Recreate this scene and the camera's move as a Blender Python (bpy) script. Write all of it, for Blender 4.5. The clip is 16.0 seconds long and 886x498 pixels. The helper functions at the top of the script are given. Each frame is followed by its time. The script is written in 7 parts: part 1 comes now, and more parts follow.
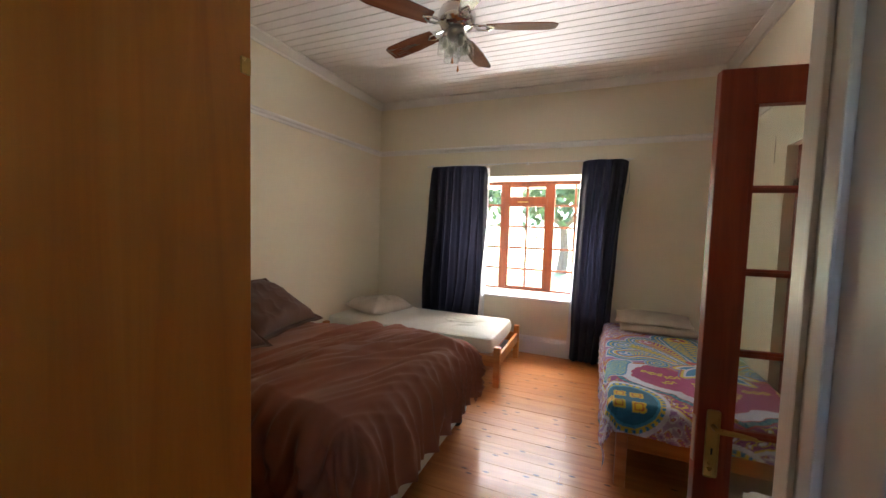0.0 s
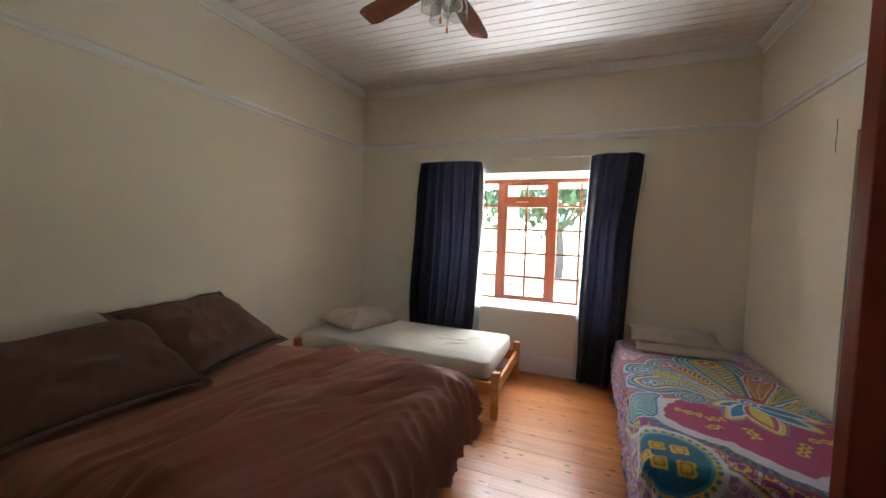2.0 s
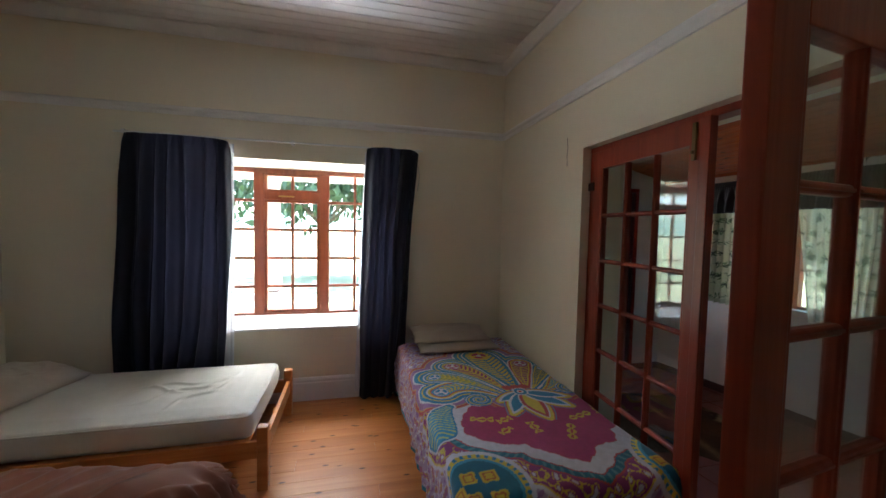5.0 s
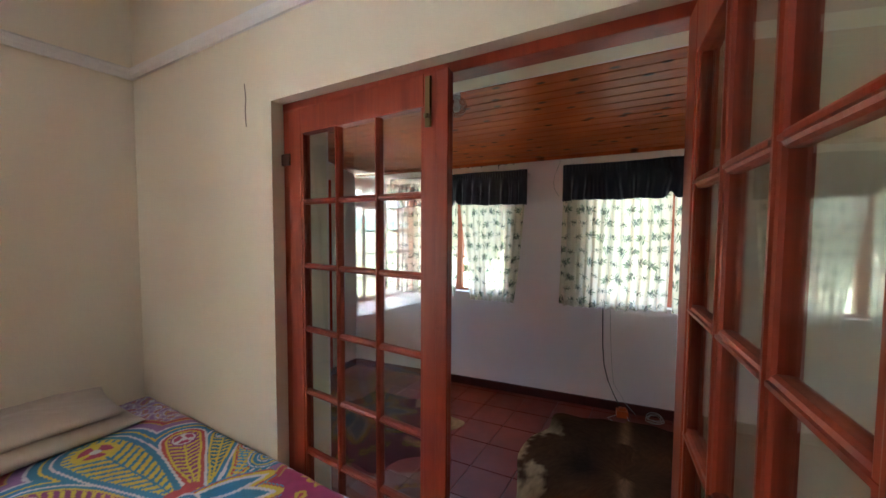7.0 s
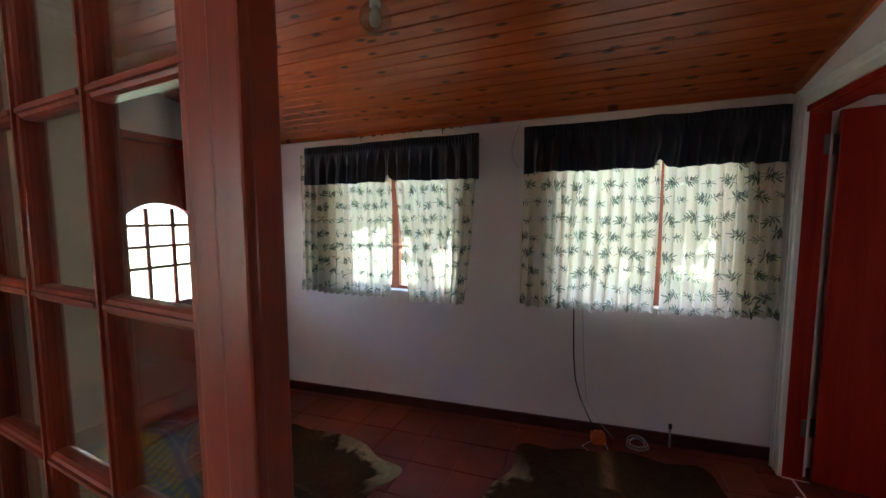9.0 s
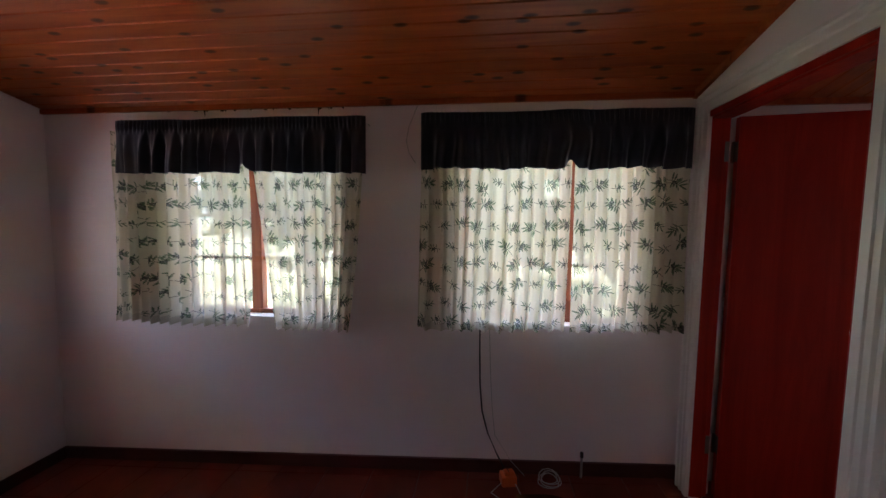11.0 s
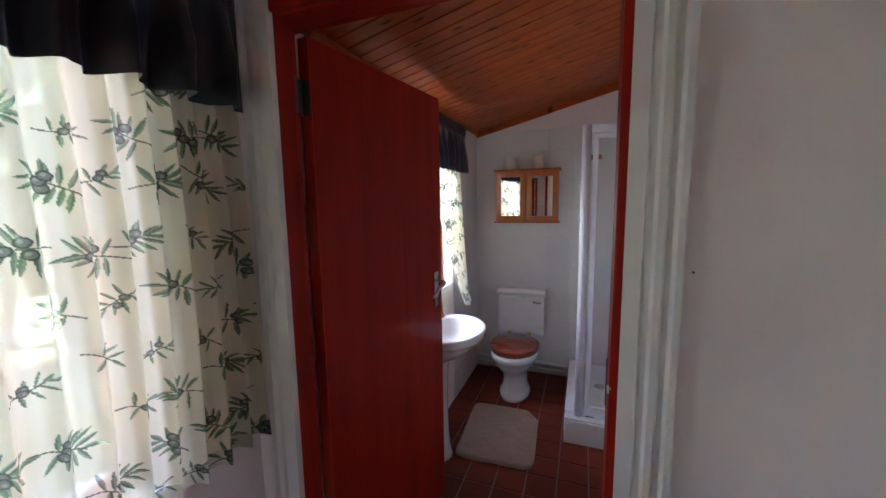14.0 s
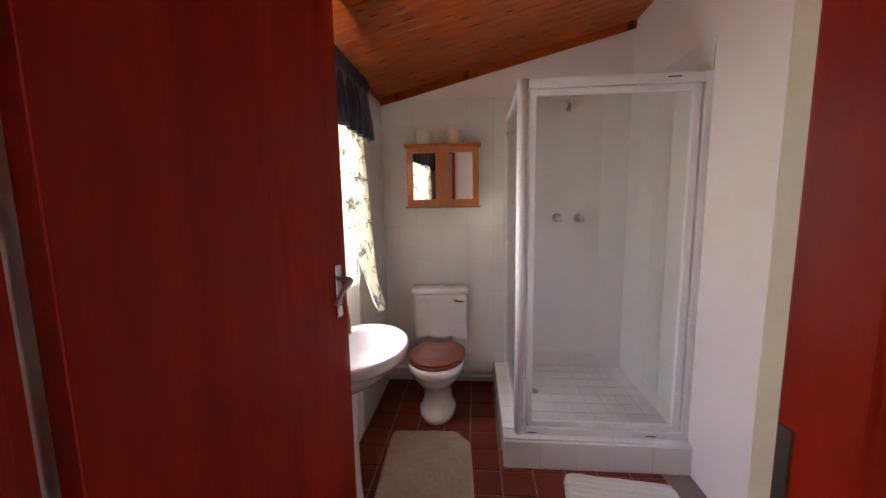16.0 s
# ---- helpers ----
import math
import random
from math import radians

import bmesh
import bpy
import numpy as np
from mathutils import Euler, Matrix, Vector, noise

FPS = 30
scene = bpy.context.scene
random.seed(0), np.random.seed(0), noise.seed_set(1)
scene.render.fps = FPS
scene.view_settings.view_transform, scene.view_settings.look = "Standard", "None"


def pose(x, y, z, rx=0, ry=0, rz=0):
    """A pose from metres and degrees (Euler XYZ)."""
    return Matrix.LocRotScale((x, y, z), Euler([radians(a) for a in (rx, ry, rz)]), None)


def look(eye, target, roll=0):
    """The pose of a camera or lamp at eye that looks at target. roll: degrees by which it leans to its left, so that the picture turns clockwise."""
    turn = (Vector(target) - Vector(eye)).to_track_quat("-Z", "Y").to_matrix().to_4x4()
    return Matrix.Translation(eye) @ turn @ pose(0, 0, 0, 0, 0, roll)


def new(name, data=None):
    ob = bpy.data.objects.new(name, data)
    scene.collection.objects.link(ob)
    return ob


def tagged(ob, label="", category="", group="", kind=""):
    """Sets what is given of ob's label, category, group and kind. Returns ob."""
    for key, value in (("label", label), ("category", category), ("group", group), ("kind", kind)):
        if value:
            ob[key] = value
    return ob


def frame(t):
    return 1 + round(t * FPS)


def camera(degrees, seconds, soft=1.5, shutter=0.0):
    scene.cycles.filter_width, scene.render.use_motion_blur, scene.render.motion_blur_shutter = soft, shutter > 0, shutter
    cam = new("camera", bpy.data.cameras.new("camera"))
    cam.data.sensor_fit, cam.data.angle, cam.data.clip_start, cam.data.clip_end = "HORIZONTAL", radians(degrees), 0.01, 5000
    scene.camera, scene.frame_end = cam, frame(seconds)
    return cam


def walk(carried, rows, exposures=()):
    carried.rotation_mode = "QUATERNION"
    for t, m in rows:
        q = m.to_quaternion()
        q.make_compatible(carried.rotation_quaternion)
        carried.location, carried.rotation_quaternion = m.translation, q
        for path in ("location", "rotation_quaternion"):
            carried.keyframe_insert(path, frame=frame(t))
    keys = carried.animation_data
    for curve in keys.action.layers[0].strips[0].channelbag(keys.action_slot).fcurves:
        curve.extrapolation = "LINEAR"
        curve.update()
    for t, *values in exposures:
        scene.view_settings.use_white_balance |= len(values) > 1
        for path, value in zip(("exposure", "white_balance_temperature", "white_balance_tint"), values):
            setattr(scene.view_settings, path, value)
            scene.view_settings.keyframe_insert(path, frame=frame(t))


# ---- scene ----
cam = camera(99.8, 16.0)
PATH = [
    (0, (-1.109, -4.426, 1.464), (-1.872, -2.581, 1.343), 1.7),
    (0.5, (-1.165, -4.353, 1.465), (-1.923, -2.506, 1.343), 1.9),
    (1, (-1.239, -4.238, 1.444), (-1.989, -2.388, 1.332), 1.8),
    (1.5, (-1.245, -4.08, 1.466), (-2.01, -2.236, 1.351), 1.6),
    (2, (-1.274, -3.929, 1.473), (-2.005, -2.07, 1.365), 1.7),
    (2.5, (-1.334, -3.788, 1.489), (-1.913, -1.877, 1.38), 1.7),
    (3, (-1.373, -3.682, 1.492), (-1.749, -1.721, 1.385), 1.6),
    (3.2, (-1.378, -3.631, 1.463), (-1.678, -1.656, 1.369), 1.6),
    (5.3, (-1.418, -3.32, 1.536), (-0.782, -1.428, 1.42), 1.0),
    (5.5, (-1.373, -3.244, 1.54), (-0.622, -1.394, 1.419), 0.9),
    (6, (-1.271, -3.031, 1.53), (-0.193, -1.349, 1.425), 0.9),
    (6.5, (-1.189, -2.872, 1.535), (0.253, -1.491, 1.43), 0.5),
    (7, (-1.021, -2.746, 1.514), (0.701, -1.735, 1.408), 0.3),
    (7.5, (-0.803, -2.639, 1.525), (1.004, -1.787, 1.417), 0.0),
    (8, (-0.569, -2.544, 1.493), (1.249, -1.722, 1.344), -0.2),
    (8.5, (-0.403, -2.49, 1.477), (1.425, -1.695, 1.313), -0.3),
    (8.7, (-0.34, -2.475, 1.468), (1.491, -1.69, 1.301), -0.3),
    (10.8, (0.234, -2.342, 1.47), (2.205, -2.031, 1.323), 0.9),
    (11, (0.275, -2.349, 1.482), (2.256, -2.117, 1.329), 0.6),
    (11.5, (0.418, -2.326, 1.522), (2.41, -2.384, 1.345), 0.2),
    (12, (0.576, -2.424, 1.497), (2.519, -2.862, 1.322), 0.0),
    (12.5, (0.814, -2.44, 1.481), (2.608, -3.302, 1.293), -0.6),
    (13, (1.116, -2.447, 1.498), (2.593, -3.781, 1.296), -0.9),
    (13.5, (1.378, -2.538, 1.527), (2.439, -4.216, 1.284), -1.0),
    (13.6, (1.436, -2.584, 1.524), (2.418, -4.31, 1.284), -1.4),
    (14, (1.583, -2.664, 1.536), (2.282, -4.522, 1.285), -0.9),
    (14.5, (1.74, -2.748, 1.511), (2.088, -4.701, 1.256), -0.8),
    (15, (1.796, -2.927, 1.428), (1.978, -4.902, 1.169), -0.8),
    (15.5, (1.808, -3.063, 1.421), (1.991, -5.037, 1.154), -1.0),
    (16, (1.805, -3.176, 1.398), (1.976, -5.153, 1.143), -0.9),
]
walk(cam, [(t, look(eye, target, roll)) for t, eye, target, roll in PATH], exposures=[(0, 5.75, 6100, 13), (1.5, 5.55, 5750, 10), (3, 5.45, 5650, 9), (5.5, 4.9, 5450, 8), (6.5, 5.55, 5450, 9), (7, 6.2, 5500, 13), (8.5, 5.85, 5400, 12), (11, 5.3, 5750, 26), (12, 5.55, 5700, 28), (12.5, 5.5, 5600, 27), (13, 5.35, 5500, 27), (13.5, 5.6, 5400, 25), (14, 5.9, 5400, 23), (14.5, 6.25, 5400, 22), (15, 6.35, 5500, 21), (15.5, 6.3, 5900, 26), (16, 6.3, 6600, 29)])


# ---- light -------------------------------------------------------------
LEAN_W, BATH_W, BED_W = (0.065, 0.24), 0.47, (5.0, 5.5)
SUN_EL, SUN_ROT = radians(58), radians(12)
world = bpy.data.worlds.new("sky")
scene.world = world
world.use_nodes = True
wn = world.node_tree.nodes
wn.clear()
sky = wn.new("ShaderNodeTexSky")
sky.sky_type, sky.sun_disc = "NISHITA", False
sky.sun_elevation, sky.sun_rotation = SUN_EL, SUN_ROT
sky.dust_density = 2.0
bg = wn.new("ShaderNodeBackground")
bg.inputs["Strength"].default_value = 0.06
wout = wn.new("ShaderNodeOutputWorld")
world.node_tree.links.new(sky.outputs[0], bg.inputs[0])
world.node_tree.links.new(bg.outputs[0], wout.inputs[0])
sun_data = bpy.data.lights.new("sun", "SUN")
sun_data.energy, sun_data.angle, sun_data.color = 2.0, radians(0.6), (1.0, 0.95, 0.87)
sun = new("sun", sun_data)
sun_dir = Vector((math.sin(SUN_ROT) * math.cos(SUN_EL), math.cos(SUN_ROT) * math.cos(SUN_EL), math.sin(SUN_EL)))
sun.matrix_world = look(sun_dir * 40, (0, 0, 0))

# sky light standing in the three curtained windows of the lean-to and bathroom
for nm, y_, z_, w_, watts in (("lean_to_window_daylight", -0.86, 1.43, 1.10, LEAN_W[0]), ("lean_to_window_daylight", -2.70, 1.43, 0.94, LEAN_W[1]), ("bathroom_window_daylight", -4.80, 1.43, 0.88, BATH_W)):
    ld = bpy.data.lights.new(nm, "AREA")
    ld.shape, ld.size, ld.size_y, ld.energy, ld.color = "RECTANGLE", w_, 0.98, watts, (0.98, 1.0, 0.90)
    new(nm, ld).matrix_world = look((2.70, y_, z_), (0, y_, z_ - 0.25))

# fill lamps added unseen below and above the bedroom window, to brighten the room
for (y_, z_), to, watts in (((0.86, 0.42), (-1.4, 2.3), BED_W[0]), ((1.05, 2.45), (-1.7, 0.5), BED_W[1])):
    ld = bpy.data.lights.new("bedroom_fill_lamp", "AREA")
    ld.shape, ld.size, ld.size_y, ld.energy, ld.color = "RECTANGLE", 1.75, 0.40, watts, (1.0, 0.98, 0.93)
    new("bedroom_fill_lamp", ld).matrix_world = look((-1.975, y_, z_), (-1.975, *to))
# ---- helpers -----------------------------------------------------------


def obj(name, bm, material, parent=None, label="", smooth=False):
    me = bpy.data.meshes.new(name)
    if smooth:
        for f in bm.faces:
            f.smooth = True
    bm.to_mesh(me)
    bm.free()
    me.materials.append(material)
    ob = new(name, me)
    if parent is not None:
        ob.parent = parent
    if label:
        ob["label"] = label
    return ob


def part(name, bm, material, parent, label="", smooth=False):
    return obj(name, bm, material, parent, label, smooth)


def thing(name, label, category, m=None, group="", kind=""):
    ob = new(name)
    ob.empty_display_size = 0.1
    if m is not None:
        ob.matrix_basis = m
    return tagged(ob, label, category, group, kind)


def bmn():
    return bmesh.new()


def box(bm, x0, x1, y0, y1, z0, z1, bevel=0.0):
    vs = [bm.verts.new((x, y, z)) for x in (x0, x1) for y in (y0, y1) for z in (z0, z1)]
    quads = ((0, 1, 3, 2), (4, 6, 7, 5), (0, 4, 5, 1), (2, 3, 7, 6), (0, 2, 6, 4), (1, 5, 7, 3))
    fs = [bm.faces.new([vs[i] for i in q]) for q in quads]
    if bevel:
        es = list({e for f in fs for e in f.edges})
        bmesh.ops.bevel(bm, geom=es, offset=bevel, segments=2, profile=0.6, affect="EDGES")
    return bm


def bx(x0, x1, y0, y1, z0, z1, bevel=0.0):
    return box(bmn(), x0, x1, y0, y1, z0, z1, bevel)


def lathe(bm, profile, segs=24, cx=0.0, cy=0.0, squash=1.0):
    rings = []
    for r, z in profile:
        rings.append([bm.verts.new((cx + r * math.cos(a), cy + squash * r * math.sin(a), z))
                      for a in (2 * math.pi * i / segs for i in range(segs))])
    for a, b in zip(rings, rings[1:]):
        for i in range(segs):
            bm.faces.new((a[i], a[(i + 1) % segs], b[(i + 1) % segs], b[i]))
    if profile[0][0] > 1e-4:
        bm.faces.new(list(reversed(rings[0])))
    if profile[-1][0] > 1e-4:
        bm.faces.new(rings[-1])
    return bm


def tube(bm, pts, r, segs=8):
    pts = [Vector(p) for p in pts]
    rings = []
    for i, p in enumerate(pts):
        d = (pts[min(i + 1, len(pts) - 1)] - pts[max(i - 1, 0)]).normalized()
        side = d.cross(Vector((0, 0, 1)) if abs(d.z) < 0.9 else Vector((1, 0, 0))).normalized()
        up = side.cross(d)
        rr = r[i] if isinstance(r, (list, tuple)) else r
        rings.append([bm.verts.new(p + rr * (math.cos(a) * side + math.sin(a) * up))
                      for a in (2 * math.pi * k / segs for k in range(segs))])
    for a, b in zip(rings, rings[1:]):
        for k in range(segs):
            bm.faces.new((a[k], a[(k + 1) % segs], b[(k + 1) % segs], b[k]))
    bm.faces.new(list(reversed(rings[0])))
    bm.faces.new(rings[-1])
    return bm


def sweep_profile(bm, prof, p0, p1, out, mitre0=0.0, mitre1=0.0):
    """Extrudes a profile of (out, up) pairs from p0 to p1."""
    p0, p1, out = Vector(p0), Vector(p1), Vector(out)
    d = (p1 - p0).normalized()
    up = Vector((0, 0, 1))
    a = [bm.verts.new(p0 + out * o + up * u + d * (o * mitre0)) for o, u in prof]
    b = [bm.verts.new(p1 + out * o + up * u - d * (o * mitre1)) for o, u in prof]
    n = len(prof)
    for i in range(n):
        bm.faces.new((a[i], a[(i + 1) % n], b[(i + 1) % n], b[i]))
    bm.faces.new(list(reversed(a)))
    bm.faces.new(b)
    return bm


def lattice(ix, iy, seed):
    h = np.sin(ix * 127.1 + iy * 311.7 + seed * 74.7) * 43758.5453
    return h - np.floor(h)


def vnoise(x, y, seed=0):
    """Smooth value noise, 0 to 1."""
    ix, iy = np.floor(x), np.floor(y)
    fx, fy = x - ix, y - iy
    fx, fy = fx * fx * (3 - 2 * fx), fy * fy * (3 - 2 * fy)
    a, b = lattice(ix, iy, seed), lattice(ix + 1, iy, seed)
    c, d = lattice(ix, iy + 1, seed), lattice(ix + 1, iy + 1, seed)
    return (a * (1 - fx) + b * fx) * (1 - fy) + (c * (1 - fx) + d * fx) * fy


def grid_mesh(name, X, Y, Z, material, parent=None, colours=None, label="", smooth=True):
    """A sheet from three arrays of one shape, with an optional colour for each point."""
    n, m = X.shape
    me = bpy.data.meshes.new(name)
    co = np.stack([X, Y, Z], -1).reshape(-1, 3)
    idx = np.arange(n * m).reshape(n, m)
    q = np.stack([idx[:-1, :-1], idx[1:, :-1], idx[1:, 1:], idx[:-1, 1:]], -1).reshape(-1, 4)
    me.vertices.add(len(co))
    me.vertices.foreach_set("co", co.astype(np.float32).ravel())
    me.loops.add(q.size)
    me.loops.foreach_set("vertex_index", q.astype(np.int32).ravel())
    me.polygons.add(len(q))
    me.polygons.foreach_set("loop_start", np.arange(0, q.size, 4, dtype=np.int32))
    me.polygons.foreach_set("use_smooth", np.full(len(q), smooth))
    me.update(calc_edges=True)
    if colours is not None:
        at = me.color_attributes.new("print", "FLOAT_COLOR", "POINT")
        c = np.concatenate([colours.reshape(-1, 3), np.ones((n * m, 1))], 1)
        at.data.foreach_set("color", c.astype(np.float32).ravel())
    me.materials.append(material)
    ob = new(name, me)
    if parent is not None:
        ob.parent = parent
    if label:
        ob["label"] = label
    return ob


# ---- materials ---------------------------------------------------------


class Mat:
    def __init__(self, name):
        self.m = bpy.data.materials.new(name)
        self.m.use_nodes = True
        self.t = self.m.node_tree
        self.b = self.t.nodes["Principled BSDF"]

    def n(self, kind, **kw):
        node = self.t.nodes.new(kind)
        for k, v in kw.items():
            if k in node.inputs:
                self.plug(v, node.inputs[k])
            else:
                node.inputs[k.replace("_", " ")]
        return node

    def plug(self, v, sock):
        if isinstance(v, bpy.types.NodeSocket):
            self.t.links.new(v, sock)
        elif isinstance(v, (tuple, list)) and sock.type == "RGBA" and len(v) == 3:
            sock.default_value = (*v, 1)
        else:
            sock.default_value = v

    def set(self, name, v):
        self.plug(v, self.b.inputs[name])
        return self

    def coords(self, scale=(1, 1, 1), world=False, rand=True, rot=(0, 0, 0)):
        if world:
            src = self.t.nodes.new("ShaderNodeNewGeometry").outputs["Position"]
        else:
            src = self.t.nodes.new("ShaderNodeTexCoord").outputs["Object"]
        if rand:
            info = self.t.nodes.new("ShaderNodeObjectInfo").outputs["Random"]
            mul = self.t.nodes.new("ShaderNodeVectorMath")
            mul.operation = "MULTIPLY_ADD"
            self.t.links.new(info, mul.inputs[0])
            mul.inputs[1].default_value = (17.3, 29.1, 11.7)
            self.t.links.new(src, mul.inputs[2])
            src = mul.outputs[0]
        mp = self.t.nodes.new("ShaderNodeMapping")
        mp.inputs["Scale"].default_value = scale
        mp.inputs["Rotation"].default_value = rot
        self.t.links.new(src, mp.inputs["Vector"])
        return mp.outputs[0]

    def noise(self, vec, scale, detail=3.0, rough=0.55, dist=0.0):
        nd = self.t.nodes.new("ShaderNodeTexNoise")
        self.t.links.new(vec, nd.inputs["Vector"])
        nd.inputs["Scale"].default_value = scale
        nd.inputs["Detail"].default_value = detail
        nd.inputs["Roughness"].default_value = rough
        nd.inputs["Distortion"].default_value = dist
        return nd.outputs["Fac"]

    def ramp(self, fac, stops):
        nd = self.t.nodes.new("ShaderNodeValToRGB")
        self.t.links.new(fac, nd.inputs[0])
        el = nd.color_ramp.elements
        while len(el) > 1:
            el.remove(el[-1])
        el[0].position, el[0].color = stops[0][0], self.rgba(stops[0][1])
        for p, c in stops[1:]:
            e = el.new(p)
            e.color = self.rgba(c)
        return nd.outputs[0]

    @staticmethod
    def rgba(c):
        return (c, c, c, 1) if isinstance(c, (int, float)) else (*c, 1)

    def mix(self, fac, a, b, mode="MIX"):
        nd = self.t.nodes.new("ShaderNodeMix")
        nd.data_type, nd.blend_type = "RGBA", mode
        self.plug(fac, nd.inputs[0])
        self.plug(a, nd.inputs[6])
        self.plug(b, nd.inputs[7])
        return nd.outputs[2]

    def math(self, op, a, b=0.0):
        nd = self.t.nodes.new("ShaderNodeMath")
        nd.operation = op
        self.plug(a, nd.inputs[0])
        self.plug(b, nd.inputs[1])
        return nd.outputs[0]

    def bump(self, h, strength=0.2, distance=0.01):
        nd = self.t.nodes.new("ShaderNodeBump")
        nd.inputs["Strength"].default_value = strength
        nd.inputs["Distance"].default_value = distance
        self.t.links.new(h, nd.inputs["Height"])
        self.t.links.new(nd.outputs[0], self.b.inputs["Normal"])
        return self


def plaster(name, colour, tint, rough=0.55):
    k = Mat(name)
    v = k.coords(world=True, rand=False)
    big = k.noise(v, 1.3, 4, 0.6)
    c = k.mix(k.ramp(big, [(0.3, 0.0), (0.75, 1.0)]), colour, tint)
    spots = k.noise(v, 9.0, 5, 0.7)
    c = k.mix(k.ramp(spots, [(0.66, 0.0), (0.8, 0.35)]), c, tuple(x * 0.86 for x in tint))
    k.set("Base Color", c).set("Roughness", rough)
    lump = k.mix(0.5, k.noise(v, 5.0, 3, 0.5), k.noise(v, 60.0, 3, 0.6))
    return k.bump(lump, 0.22, 0.012).m


def wood(name, dark, mid, light, along=0, rough=0.35, knots=0.0, coat=0.0, world=False, fine=1.0, wear=None, spec=0.5):
    """Timber with its grain along an axis (0 x, 1 y, 2 z)."""
    k = Mat(name)
    st = [7.0 * fine, 7.0 * fine, 7.0 * fine]
    st[along] = 0.55 * fine
    v = k.coords(tuple(st), world=world, rand=not world)
    g = k.noise(v, 2.2, 5, 0.62, 1.2)
    st2 = [60.0, 60.0, 60.0]
    st2[along] = 2.0
    v2 = k.coords(tuple(st2), world=world, rand=not world)
    fibre = k.noise(v2, 1.6, 3, 0.6)
    c = k.ramp(g, [(0.25, dark), (0.5, mid), (0.72, light)])
    c = k.mix(k.math("MULTIPLY", fibre, 0.35), c, dark)
    if not world:
        rnd = k.t.nodes.new("ShaderNodeObjectInfo").outputs["Random"]
        c = k.mix(k.math("MULTIPLY", rnd, 0.4), c, k.mix(rnd, dark, light))
    if knots:
        st3 = [10.5, 10.5, 10.5]
        st3[along] = 4.2
        v3 = k.coords(tuple(st3), world=world, rand=not world)
        vo = k.t.nodes.new("ShaderNodeTexVoronoi")
        k.t.links.new(v3, vo.inputs["Vector"])
        vo.voronoi_dimensions = "2D"
        vo.inputs["Scale"].default_value = 1.0
        ring = k.ramp(vo.outputs["Distance"], [(0.0, 1.0), (knots, 0.75), (knots * 1.6, 0.0)])
        c = k.mix(k.math("MULTIPLY", ring, k.math("GREATER_THAN", vo.outputs["Color"], 0.45)), c, tuple(x * 0.2 for x in dark))
    if wear:
        v4 = k.coords((1, 1, 1), world=True, rand=False)
        w = k.ramp(k.noise(v4, 6.0, 5, 0.7), [(0.62, 0.0), (0.75, 0.6)])
        c = k.mix(w, c, wear)
    k.set("Base Color", c)
    r = k.math("ADD", k.math("MULTIPLY", fibre, 0.18), rough - 0.08)
    k.set("Roughness", r).set("Specular IOR Level", spec)
    if coat:
        k.set("Coat Weight", coat).set("Coat Roughness", 0.16)
    return k.bump(fibre, 0.12, 0.003).m


def paint(name, c0, c1, rough=0.35, scale=3.0, grain=None, coat=0.0, spec=0.5):
    k = Mat(name)
    v = k.coords(world=True, rand=False)
    f = k.noise(v, scale, 4, 0.6)
    c = k.mix(k.ramp(f, [(0.35, 0.0), (0.7, 1.0)]), c0, c1)
    k.set("Base Color", c).set("Roughness", k.math("ADD", k.math("MULTIPLY", k.noise(v, 14.0), 0.2), rough - 0.1))
    k.set("Specular IOR Level", spec)
    if coat:
        k.set("Coat Weight", coat)
    h = k.noise(v, 55.0, 3, 0.6) if grain is None else k.noise(k.coords(grain, world=True, rand=False), 1.0, 4, 0.6)
    return k.bump(h, 0.12, 0.004).m


def cloth(name, c0, c1, rough=0.9, weave=900.0, sheen=0.25, see=0.0):
    k = Mat(name)
    v = k.coords(rand=False)
    f = k.noise(v, 4.0, 4, 0.65)
    k.set("Base Color", k.mix(k.ramp(f, [(0.3, 0.0), (0.7, 1.0)]), c0, c1)).set("Roughness", rough)
    k.set("Sheen Weight", sheen)
    k.bump(k.noise(v, weave, 2, 0.5), 0.25, 0.001)
    if see:
        add_see_through(k, see, c1)
    return k.m


def add_see_through(k, amount, colour):
    tr = k.t.nodes.new("ShaderNodeBsdfTranslucent")
    k.plug(colour, tr.inputs["Color"])
    mx = k.t.nodes.new("ShaderNodeMixShader")
    mx.inputs[0].default_value = amount
    out = k.t.nodes["Material Output"]
    k.t.links.new(k.b.outputs[0], mx.inputs[1])
    k.t.links.new(tr.outputs[0], mx.inputs[2])
    k.t.links.new(mx.outputs[0], out.inputs[0])


